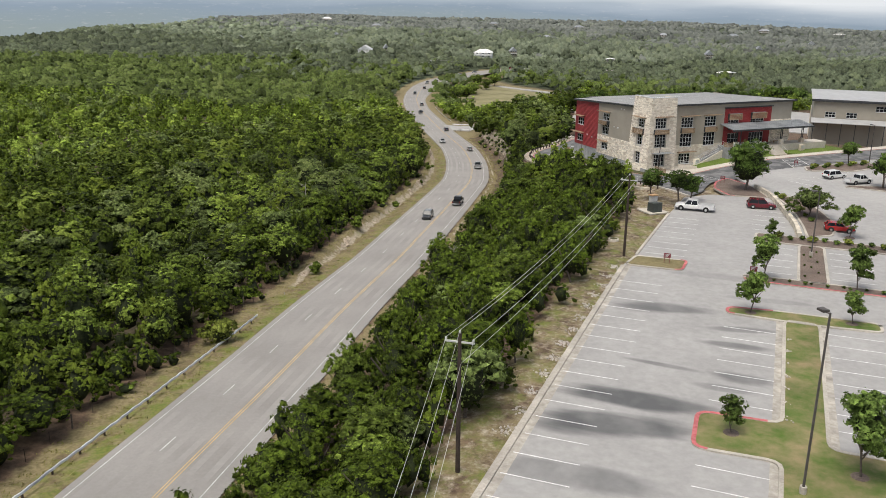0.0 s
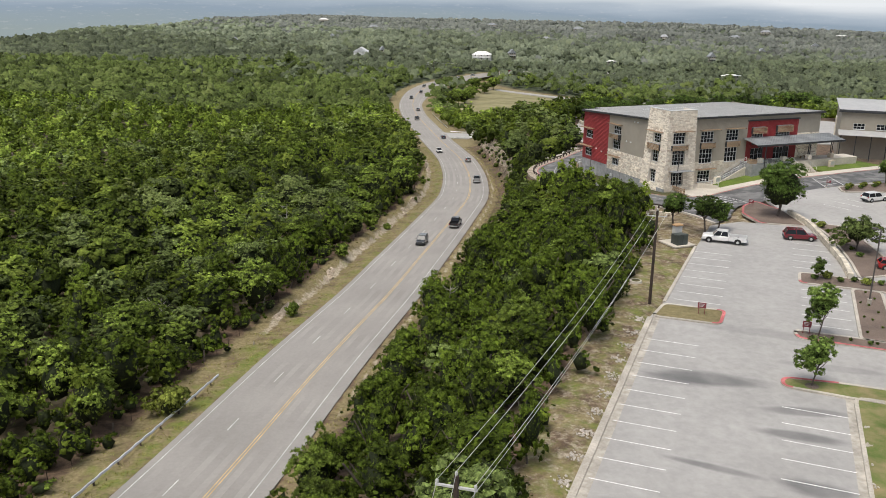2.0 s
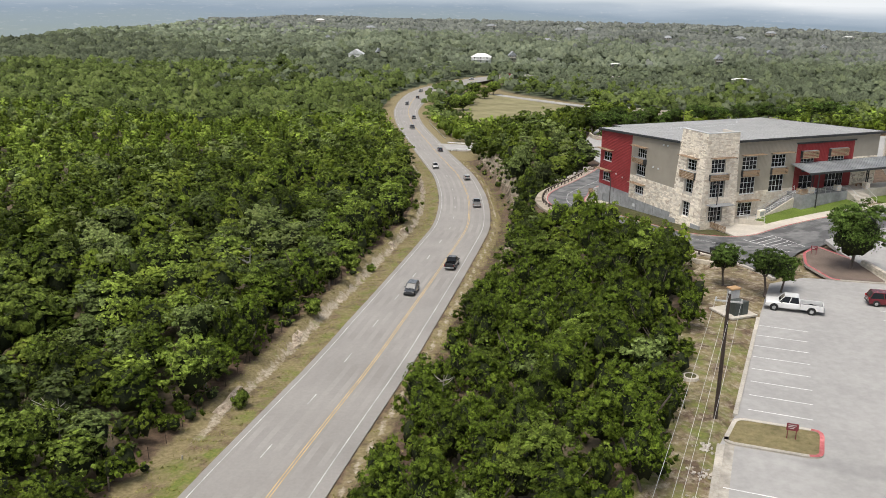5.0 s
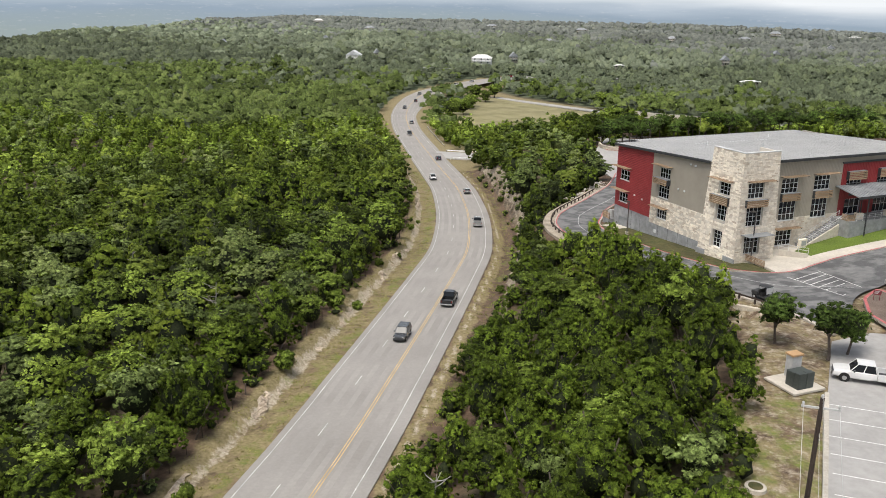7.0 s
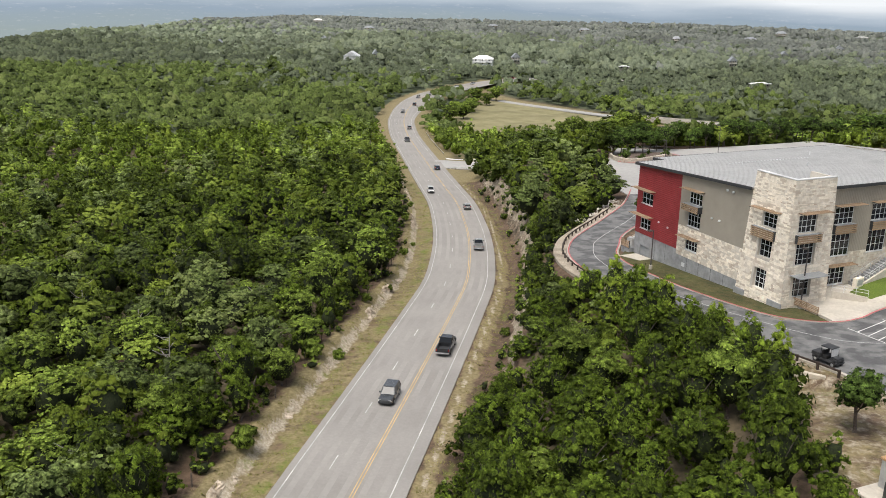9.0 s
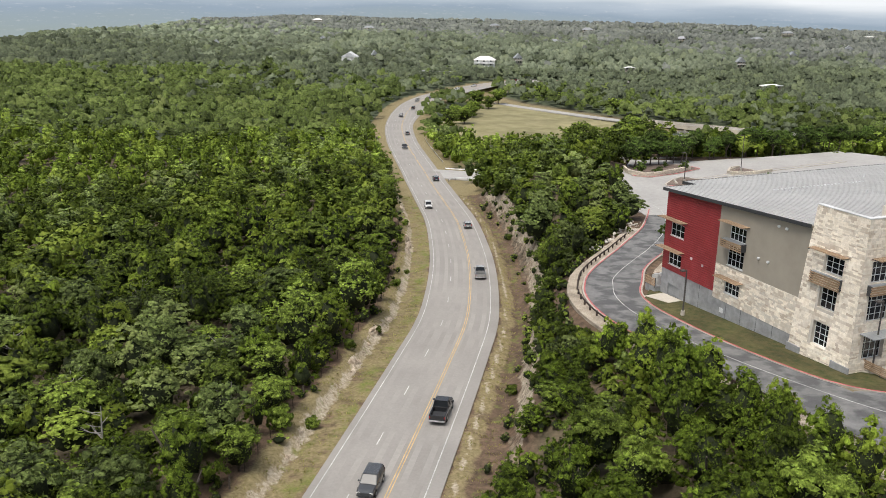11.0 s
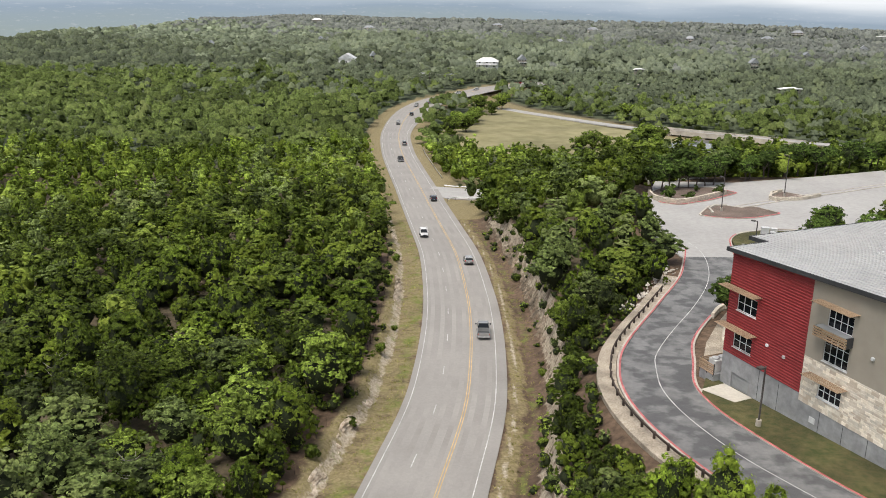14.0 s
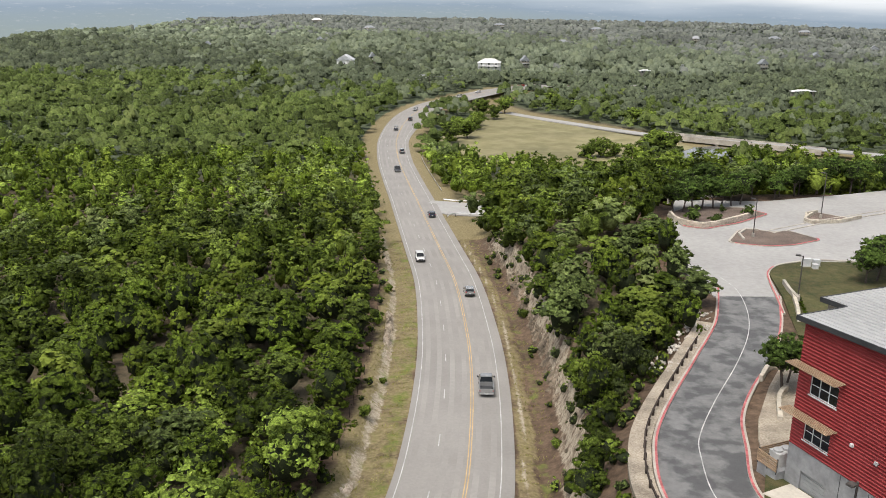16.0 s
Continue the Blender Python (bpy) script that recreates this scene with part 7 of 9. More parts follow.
def cut_face(o_base, o_top, y0, y1, h0, label, seed, fade=18, rock="limestone"):
    """A quarried rock face along the road: bedded ledges, bulges and breaks."""
    line = spline(CENTRE[(CENTRE[:, 1] > y0) & (CENTRE[:, 1] < y1)], 0.45)
    t = np.gradient(line, axis=0)
    t /= np.hypot(*t.T)[:, None]
    n = np.stack([t[:, 1], -t[:, 0]], -1)
    bm = bmesh.new()
    rows = []
    J = 13
    for i, (p, m) in enumerate(zip(line, n)):
        e = min(1.0, (p[1] - y0) / fade, (y1 - p[1]) / fade)
        var = 0.75 + 0.5 * noise.noise((p[0] * 0.06, p[1] * 0.06, seed)) + 0.25 * noise.noise((p[0] * 0.25, p[1] * 0.25, seed + 5))
        h = max(0.12, h0 * e * var * (1.0 if h0 > 3 else 0.45 + 1.1 * max(0.0, 0.5 + noise.noise((p[1] * 0.17, seed, 7)))))
        wander = 1.1 * noise.noise((p[1] * 0.05, seed, 0)) + 0.5 * noise.noise((p[1] * 0.3, seed, 3))
        r = []
        for j in range(J):
            f = j / (J - 1)
            bed = math.floor(f * 5 + 0.6 * noise.noise((p[1] * 0.08, seed, 9))) / 5
            o = o_base + (o_top - o_base) * (0.35 * f + 0.65 * bed) + math.copysign(wander, o_base) * 0.6
            q = p + m * o
            nz = noise.noise((q[0] * 0.9, q[1] * 0.9, f * h * 1.4 + seed)) * 0.55 + noise.noise((q[0] * 2.6, q[1] * 2.6, f * h * 3 + seed)) * 0.28
            q = q + m * nz
            zb = rz(*p) - 0.5
            r.append(bm.verts.new((q[0], q[1], zb + 0.1 + f * h + (0.25 * nz if 0 < j else -0.3))))
        q = p + m * (o_top + math.copysign(3.0 if h0 > 3 else 0.4, o_top))
        r.append(bm.verts.new((q[0], q[1], min(r[-1].co.z + 0.1, gz(q[0], q[1]) + 0.15))))
        rows.append(r)
    for a, b in zip(rows, rows[1:]):
        for j in range(J):
            f = bm.faces.new((a[j], a[j + 1], b[j + 1], b[j]))
    bmesh.ops.recalc_face_normals(bm, faces=bm.faces)
    ob = part("rock_face", bm, M[rock])
    tagged(ob, label, "rock face", kind="structure")


cut_face(10.2, 12.0, 172, 345, 3.4, "broken weathered limestone cut face above the ditch", 3.0, rock="weathered_rock")
for k, (ya, yb, hh) in enumerate(((127, 143, 0.8), (147, 159, 1.1), (164, 177, 1.0), (181, 197, 0.9), (203, 232, 1.5), (238, 258, 1.1), (264, 297, 1.6), (303, 338, 1.3))):
    cut_face(-12.1, -12.9, ya, yb, hh, "low broken ledge of tan limestone beside the verge", 8.0 + 3.1 * k, fade=6)


def cabinet():
    pad = thing("concrete_pad", (36.2, 139.6, LZ - 0.12), "square concrete pad on the ground", "concrete pad", turn=22)
    part("slab", bx(-1.9, 1.9, -2.0, 2.0, 0, 0.2), M["paving"], pad)
    ob = thing("transformer_cabinet", (36.4, 138.9, LZ + 0.08), "dark green steel transformer cabinet on a concrete pad", "cabinet", turn=22)
    part("tank", bx(-0.95, 0.95, -0.1, 0.9, 0, 1.5, bevel=0.03), M["green_box"], ob)
    part("door", bx(-0.95, -0.02, -0.75, -0.12, 0, 1.6, bevel=0.03), M["green_box"], ob)
    part("door", bx(0.02, 0.95, -0.75, -0.12, 0, 1.6, bevel=0.03), M["green_box"], ob)
    ob = thing("switch_cabinet", (36.5, 141.0, LZ + 0.08), "tall grey switch cabinet with a tan top", "cabinet", turn=22)
    part("body", bx(-0.6, 0.6, -0.45, 0.45, 0, 2.3, bevel=0.03), M["grey_box"], ob)
    part("door", bx(-0.5, 0.5, -0.48, -0.45, 0.2, 2.1), M["grey_box"], ob)
    part("hood", bx(-0.7, 0.7, -0.55, 0.55, 2.3, 2.5, bevel=0.04), M["tan_box"], ob, "tan hood")


cabinet()


def ac_yard():
    at = bld(-1.25, 1.0)
    z = uz(*bld(2, -3)) + 0.1
    ob = thing("air_conditioner", (*at, z + 0.6), "pale grey air-conditioning unit behind a cedar screen", "air conditioner", turn=-68)
    part("casing", bx(-0.6, 0.6, -1.2, 0.5, 0, 1.3, bevel=0.04), M["grey_box"], ob)
    for y in (-0.8, 0.1):
        bm = bmesh.new()
        tube(bm, [(0, y, 1.3), (0, y, 1.5)], 0.4, 14)
        part("fan_housing", bm, M["grey_box"], ob)
    st = thing("plant_platform", (*at, z - 1.0), "low concrete platform beside the building's corner", "platform", turn=-68)
    part("slab", bx(-1.15, 1.1, -1.8, 1.8, 0, 1.6), M["concrete"], st)
    sc = thing("slat_screen_fence", (*at, z + 0.6), "horizontal cedar slat screen round the plant", "fence", turn=-68)
    for i in range(6):
        part("rail", bx(-1.2, 1.1, -1.9, -1.84, 0.05 + i * 0.2, 0.18 + i * 0.2), M["wood"], sc)
        part("rail", bx(-1.26, -1.2, -1.83, 1.8, 0.05 + i * 0.2, 0.18 + i * 0.2), M["wood"], sc)
    for x in (-1.15, 0, 1.05):
        part("post", bx(x - 0.05, x + 0.05, -1.83, -1.73, -0.2, 1.25), M["dark_metal"], sc)


ac_yard()
bm = bmesh.new()
prism(bm, [bld(0.8, -0.05), bld(5.0, -0.05), bld(5.2, -2.4), bld(1.2, -3.4)], -9, lambda x, y: uz(x, y) + 0.19)
tagged(part("door_apron", bm, M["paving"]), "pale concrete apron at the roller door", "pavement", kind="structure")


def sign(x, y, z, turn, label, w=0.75, h=0.5, post=1.1, name="sign"):
    ob = thing(name, (x, y, z), label, "sign", turn=turn)
    for k in (-w * 0.36, w * 0.36):
        part("post", bx(k - 0.03, k + 0.03, -0.03, 0.03, -0.3, post + h), M["sign_red"], ob)
    part("panel", bx(-w / 2, w / 2, -0.055, -0.032, post, post + h), M["sign_red"], ob)
    for i in range(3):
        part("text_bar", bx(-w * 0.36, w * (0.32 - 0.1 * i), -0.062, -0.056, post + h * (0.72 - 0.22 * i), post + h * (0.8 - 0.22 * i)), M["frame"], ob)


sign(*lot(59.2, 4.9), LZ + 0.1, -20, "maroon notice board on two posts with unreadable lines", 0.95, 0.65, 0.8)
sign(*lot(57.6, 16.2), LZ + 0.1, -20, "maroon direction sign on the island's tip", 0.9, 0.7, 0.8)
sign(55.6, 162.6, LZ + 0.1, -30, "maroon direction sign on the red-kerbed island", 0.9, 0.6, 0.8)
sign(36.3, 176.6, uz(36.3, 176.6), -25, "pale red sign beside the drive", 0.7, 0.8, 0.8)
sign(78, 181.8, -2.0, -30, "maroon sign among the shrubs", 0.8, 0.6, 0.6)
for x, y, h in ((-37.6, 87, 1.6), (-31.7, 121.9, 0.9), (-40.5, 78, 1.3), (-24.5, 121, 0.5)):
    ob = thing("marker_post", (x, y, gz(x, y)), "short weathered timber post in the grass", "post")
    bm = bmesh.new()
    tube(bm, [(0, 0, -0.3), (0.03, 0, h)], [0.09, 0.07], 7)
    part("post", bm, M["dead"], ob)
mh = thing("manhole", (26.0, 121.7, -2.05), "round concrete manhole cover in dry grass", "manhole")
bm = bmesh.new()
tube(bm, [(0, 0, -0.4), (0, 0, 0.12)], [0.85, 0.8], 20)
part("ring", bm, M["kerb"], mh)
bm = bmesh.new()
tube(bm, [(0, 0, 0.12), (0, 0, 0.15)], [0.55, 0.55], 20)
part("cover", bm, M["dry_lawn"], mh)
bench = thing("bench", (*bld(29.3 + 1.2, 38.6), -0.3), "plain timber bench against the stone wall", "bench", turn=22)
part("seat", bx(-0.9, 0.9, -0.22, 0.22, 0.42, 0.48), M["wood"], bench)
for k in (-0.7, 0.6):
    part("leg", bx(k, k + 0.1, -0.2, 0.2, 0, 0.42), M["wood"], bench)


# ---- far houses, bridge, pond ----
def house(x, y, w, d, kind):
    z = float(ground_z(np.array([float(x)]), np.array([float(y)]))[0])
    z = max(z, -24.5) if y < 950 else z
    ob = thing("house", (x, y, z - 0.5), {"gable": "white house with a steep gabled metal roof among trees", "hip": "pale house with a wide white hipped roof among trees", "flat": "low pale house roof among trees", "low": "low house with a dark grey roof beside the road"}[kind], "house", turn=(x * 7 + y) % 40 - 20)
    h = {"gable": 7.4 if w > 12 else 5.0, "hip": 5.4, "flat": 2.2, "low": 2.8}[kind]
    b = bmesh.new()
    box(b, -w / 2, w / 2, -d / 2, d / 2, -2, h)
    part("wall", b, M["white_wall"] if (x, y) in ((-80, 856), (39, 860)) else M["taupe"], ob)
    b = bmesh.new()
    e, t = 0.8, {"gable": 4.2, "hip": 3.2, "flat": 1.2, "low": 2.0}[kind]
    lo = [b.verts.new(p) for p in ((-w / 2 - e, -d / 2 - e, h), (w / 2 + e, -d / 2 - e, h), (w / 2 + e, d / 2 + e, h), (-w / 2 - e, d / 2 + e, h))]
    k = 0.0 if kind == "gable" else 0.32
    if kind == "gable":
        r0, r1 = b.verts.new((0, -d / 2 - e, h + t)), b.verts.new((0, d / 2 + e, h + t))
        slopes = ((lo[1], lo[2], r1, r0), (lo[3], lo[0], r0, r1), (lo[0], lo[1], r0), (lo[2], lo[3], r1), (lo[3], lo[2], lo[1], lo[0]))
    else:
        r0, r1 = b.verts.new((-w / 2 - e + k * w, 0, h + t)), b.verts.new((w / 2 + e - k * w, 0, h + t))
        slopes = ((lo[0], lo[1], r1, r0), (lo[2], lo[3], r0, r1), (lo[1], lo[2], r1), (lo[3], lo[0], r0), (lo[3], lo[2], lo[1], lo[0]))
    for f in slopes:
        b.faces.new(f)
    part("roof", b, M[{"gable": "house_roof" if w > 12 else "canopy", "hip": "white_wall" if w > 16 else "canopy", "flat": "white_wall", "low": "canopy"}[kind]], ob)
    for j in range(2 if h > 4 else 1):
        for i in range(3):
            xx = -w / 2 + (i + 0.5) * w / 3
            win = part("window", bx(xx - 0.7, xx + 0.7, -d / 2 - 0.06, -d / 2 - 0.005, 1.0 + 3 * j, 2.4 + 3 * j), M["frame"], ob)
            part("pane", bx(xx - 0.6, xx + 0.6, -d / 2 - 0.09, -d / 2 - 0.065, 1.1 + 3 * j, 2.3 + 3 * j), M["glass"], win)
    part("porch", bx(-w / 2, w / 2, -d / 2 - 2.2, -d / 2 - 0.1, 2.7, 2.9), M["frame"], ob)


for hx, hy, hw, hd, hk in HOUSES:
    house(hx, hy, hw if hw > 12 else 0.75 * hw, hd if hw > 12 else 0.75 * hd, hk)

bridge = thing("road_bridge", (0, 0, 0), "low concrete bridge carrying the country road over a pond", "bridge")
bl = spline([(100, 528.5), (112, 519), (145, 496), (158, 486.5)], 2.0)
ribbon("parapet", bl, 3.3, 3.65, lambda x, y: -25.2, M["kerb"], bridge, thick=2.2)
ribbon("parapet", bl, -3.65, -3.3, lambda x, y: -25.2, M["kerb"], bridge, thick=2.2)
for k in (6, 14, 22):
    if k < len(bl):
        b = bx(-0.6, 0.6, -3.4, 3.4, -6, 0)
        bmesh.ops.transform(b, matrix=pose(bl[k][0], bl[k][1], -26.7, 0, 0, -35), verts=b.verts)
        part("pier", b, M["kerb"], bridge)
bm = bmesh.new()
prism(bm, [(92, 468), (108, 466), (122, 480), (132, 492), (118, 505), (104, 500), (96, 485)], -34, -27.4)
tagged(part("pond", bm, M["water"]), "still grey pond water beside the bridge", "water", kind="structure")


# ---- trees ----
RNG = np.random.default_rng(7)


def ico():
    t = (1 + 5 ** 0.5) / 2
    v = np.array([(-1, t, 0), (1, t, 0), (-1, -t, 0), (1, -t, 0), (0, -1, t), (0, 1, t), (0, -1, -t), (0, 1, -t), (t, 0, -1), (t, 0, 1), (-t, 0, -1), (-t, 0, 1)], float)
    v /= np.linalg.norm(v[0])
    f = np.array([(0, 11, 5), (0, 5, 1), (0, 1, 7), (0, 7, 10), (0, 10, 11), (1, 5, 9), (5, 11, 4), (11, 10, 2), (10, 7, 6), (7, 1, 8), (3, 9, 4), (3, 4, 2), (3, 2, 6), (3, 6, 8), (3, 8, 9), (4, 9, 5), (2, 4, 11), (6, 2, 10), (8, 6, 7), (9, 8, 1)])
    return v, f


ICO_V, ICO_F = ico()


def finer(v, f):
    v, cut, out = list(v), {}, []

    def mid(a, b):
        k = (min(a, b), max(a, b))
        if k not in cut:
            m = v[a] + v[b]
            v.append(m / np.linalg.norm(m))
            cut[k] = len(v) - 1
        return cut[k]
    for a, b, c in f:
        p, q, r = mid(a, b), mid(b, c), mid(c, a)
        out += [(a, p, r), (b, q, p), (c, r, q), (p, q, r)]
    return np.array(v), np.array(out)


BALL_V, BALL_F = finer(ICO_V, ICO_F)
ROUGH_V, ROUGH_F = finer(BALL_V, BALL_F)
# the upper part of a coarse dome, for far trees
DOME_V = np.array([(0, 0, 1.0)] + [(math.cos(a), math.sin(a), -0.1) for a in np.arange(6) * math.pi / 3] + [(0.72 * math.cos(a), 0.72 * math.sin(a), 0.7) for a in (np.arange(3) * 2 + 0.5) * math.pi / 3])
FAR_V = DOME_V - np.array([(0, 0, 0)] + [(0.08 * math.cos(a), 0.08 * math.sin(a), 0.55) for a in np.arange(6) * math.pi / 3] + [(0, 0, 0.1)] * 3)
DOME_F = np.array([(0, 7, 8), (0, 8, 9), (0, 9, 7), (7, 1, 2), (8, 3, 4), (9, 5, 6), (7, 2, 3), (7, 3, 8), (8, 4, 5), (8, 5, 9), (9, 6, 1), (9, 1, 7)])


def lobes_of(rng, R, H, n, base, flat=0.8, spiky=0.0, ball=False):
    """Centres and radii of the clumps of a domed or pointed crown with an uneven outline."""
    out = [(np.array((0, 0, base + (H - base) * (0.5 if ball else 0.62))), R * (0.7 if ball else 0.42))]
    ring = rng.uniform(0.85, 1.12)
    for i in range(n - 1):
        a = 2.4 * i + rng.uniform(-0.5, 0.5)
        f = math.sqrt((i + 0.7) / (n - 1)) * rng.uniform(0.78, 1.05) * 0.8 * ring
        top = 0.84 - (0.80 * f if spiky > 0.2 else 0.82 * f * f) + rng.uniform(-0.12, 0.1)
        if ball:
            top = 0.46 + 0.42 * (1.0, -0.75, 0.55, -0.2, 0.9)[i % 5] * math.sqrt(max(0.05, 1 - (f / 0.98) ** 2)) + rng.uniform(-0.06, 0.06)
        out.append((np.array((R * f * math.cos(a), R * f * math.sin(a), base + (H - base) * top)), R * rng.uniform(0.30, 0.46) * (1.3 if ball else 1.0) * (11.0 / max(n, 9)) ** 0.35))
    return [(c, r, np.array((1, 1, flat * rng.uniform(0.85, 1.15)))) for c, r in out]


def crown_mesh(rng, R, H, n, cards, size, base, flat=0.8, core=0.70, spiky=0.0, sub=6, ball=False):
    """Crown of clumps: a near-black core for the shade inside, under many small sprays of leaves, which shade as the
    rounded clumps that they cover.
    Returns vertices, triangles, how many belong to the core, and the vertices' normals."""
    L = lobes_of(rng, R, H, n, base, flat, spiky, ball)
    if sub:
        # one dark core in the crown's middle, for the shade inside it
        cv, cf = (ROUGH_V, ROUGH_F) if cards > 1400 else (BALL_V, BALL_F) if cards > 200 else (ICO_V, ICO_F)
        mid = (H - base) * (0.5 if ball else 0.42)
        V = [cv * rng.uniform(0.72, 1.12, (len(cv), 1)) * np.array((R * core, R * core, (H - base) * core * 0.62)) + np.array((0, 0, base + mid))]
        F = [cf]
    else:
        cv, cf = FAR_V, DOME_F
        V = [cv * (r * core * rng.uniform(0.8, 1.18, (len(cv), 1))) * sq + c for c, r, sq in L]
        F = [cf + len(cv) * i for i in range(len(L))]
    N = [np.tile(cv, (len(V), 1)) + (0, 0, 0.1)]
    if not sub:
        away = np.concatenate(V) - np.array((0, 0, base - 0.2 * (H - base)))
        N[0] = 0.5 * N[0] + 0.9 * away / np.linalg.norm(away, axis=1)[:, None] + rng.normal(scale=0.22, size=away.shape)
    o = len(cv) * len(V)
    kc = len(cf) * len(F)
    C = np.array([c for c, _, _ in L])
    r = np.array([q for _, q, _ in L])
    sq = np.array([q for _, _, q in L])
    D = np.zeros((len(L), 3))
    D[:, 2] = 0.25
    if sub:
        # each clump breaks up into smaller tufts over its upper side
        k = np.repeat(np.arange(len(L)), sub * 2 if sub > 4 else sub)
        D = rng.normal(size=(len(k), 3))
        D[:, 2] = np.abs(D[:, 2]) * 0.95 - 0.25
        D /= np.linalg.norm(D, axis=1)[:, None]
        C = C[k] + D * (r[k] * 0.68)[:, None] * sq[k]
        r = r[k] * rng.uniform(0.22, 0.46 if sub > 4 else 0.56, len(k))
        sq = np.repeat(np.array([(1, 1, 0.72 + 0.65 * spiky)]), len(k), 0) * rng.uniform(0.85, 1.15, (len(k), 1))
        # a rounded shell of leaves over each tuft, its top turned outwards
        ax = D * 0.6 + (0, 0, 0.9)
        ax /= np.linalg.norm(ax, axis=1)[:, None]
        e1 = np.cross(ax, rng.normal(size=ax.shape))
        e1 /= np.linalg.norm(e1, axis=1)[:, None]
        e2 = np.cross(ax, e1)
        dv = DOME_V[:, :, None]
        shell = dv[None, :, 0] * e1[:, None] + dv[None, :, 1] * e2[:, None] + dv[None, :, 2] * ax[:, None]
        V.append((C[:, None] + shell * rng.uniform(0.62, 1.2, (len(k), len(DOME_V), 1)) * (r * (0.7 if cards > 500 else 0.95))[:, None, None] * sq[:, None]).reshape(-1, 3))
        F.append(o + (DOME_F[None] + len(DOME_V) * np.arange(len(k))[:, None, None]).reshape(-1, 3))
        out = C - np.array((0, 0, base + 0.3 * (H - base)))
        out /= np.linalg.norm(out, axis=1)[:, None]
        N.append((0.6 * shell + 0.3 * D[:, None] + 0.75 * out[:, None]).reshape(-1, 3))
        o += len(k) * len(DOME_V)
    w = r ** 1.7
    pick = rng.choice(len(r), cards, p=w / w.sum())
    d = rng.normal(size=(cards, 3))
    d[:, 2] = np.abs(d[:, 2]) - 0.7 * rng.random(cards)
    d += 0.9 * D[pick]
    d /= np.linalg.norm(d, axis=1)[:, None]
    hull_n = 0
    if sub:
        hull_n = int(cards * 0.2)
        u = rng.normal(size=(hull_n, 3))
        u[:, 2] = np.abs(u[:, 2]) - 0.75 * rng.random(hull_n)
        u /= np.linalg.norm(u, axis=1)[:, None]
        d[:hull_n] = u
    pos = C[pick] + d * (r[pick] * rng.uniform(0.7, 1.2, cards))[:, None] * sq[pick]
    if hull_n:
        pos[:hull_n] = u * np.array((R * core, R * core, (H - base) * core * 0.62)) * rng.uniform(0.98, 1.32, (hull_n, 1)) + np.array((0, 0, base + mid))
    dome = pos - np.array((0, 0, base + 0.35 * (H - base)))
    dome /= np.linalg.norm(dome, axis=1)[:, None]
    nrm = d + 1.1 * dome + rng.normal(scale=0.6, size=(cards, 3))
    nrm /= np.linalg.norm(nrm, axis=1)[:, None]
    soft = 0.7 * d + 0.9 * dome + rng.normal(scale=0.42, size=(cards, 3))
    soft /= np.linalg.norm(soft, axis=1)[:, None]
    up = rng.normal(size=(cards, 3)) + np.array((0, 0, 1.0)) * spiky * 2.2
    a = np.cross(nrm, np.cross(up, nrm))
    a /= np.linalg.norm(a, axis=1)[:, None] + 1e-9
    b = np.cross(nrm, a)
    s = size * rng.uniform(0.6, 1.4, (cards, 1))
    wd = rng.uniform(0.30, 0.52, (cards, 1)) * (1 - 0.35 * spiky)
    q = np.stack([pos - a * s * 0.42 - b * s * wd * rng.uniform(0.5, 1.0, (cards, 1)), pos - a * s * rng.uniform(-0.05, 0.35, (cards, 1)) + b * s * wd, pos + a * s * 0.62 + nrm * s * 0.12], 1)
    flip = np.einsum("ij,ij->i", np.cross(q[:, 1] - q[:, 0], q[:, 2] - q[:, 0]), soft) < 0
    q[flip] = q[flip][:, ::-1]
    V.append(q.reshape(-1, 3))
    F.append(o + np.arange(3 * cards).reshape(-1, 3))
    N.append(np.repeat(soft, 3, axis=0))
    N = np.concatenate(N)
    return np.concatenate(V), np.concatenate(F), kc, N / np.linalg.norm(N, axis=1)[:, None]


def fast_mesh(name, V, F, material, inner=None, smooth=None, normals=None):
    me = bpy.data.meshes.new(name)
    nv, nf = len(V), len(F)
    me.vertices.add(nv)
    me.vertices.foreach_set("co", np.ascontiguousarray(V, np.float32).ravel())
    me.loops.add(nf * 3)
    me.loops.foreach_set("vertex_index", np.ascontiguousarray(F, np.int32).ravel())
    me.polygons.add(nf)
    me.polygons.foreach_set("loop_start", np.arange(0, nf * 3, 3, dtype=np.int32))
    me.materials.append(material)
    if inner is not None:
        me.materials.append(M["inner_shade"])
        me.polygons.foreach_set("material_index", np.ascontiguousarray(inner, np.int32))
    if smooth is not None:
        me.polygons.foreach_set("use_smooth", np.ascontiguousarray(smooth, bool))
    me.update(calc_edges=True)
    if normals is not None:
        me.polygons.foreach_set("use_smooth", np.ones(nf, bool))
        at = me.attributes.new("custom_normal", "FLOAT_VECTOR", "POINT")
        at.data.foreach_set("vector", np.ascontiguousarray(normals, np.float32).ravel())
    return me


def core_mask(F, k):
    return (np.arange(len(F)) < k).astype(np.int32)


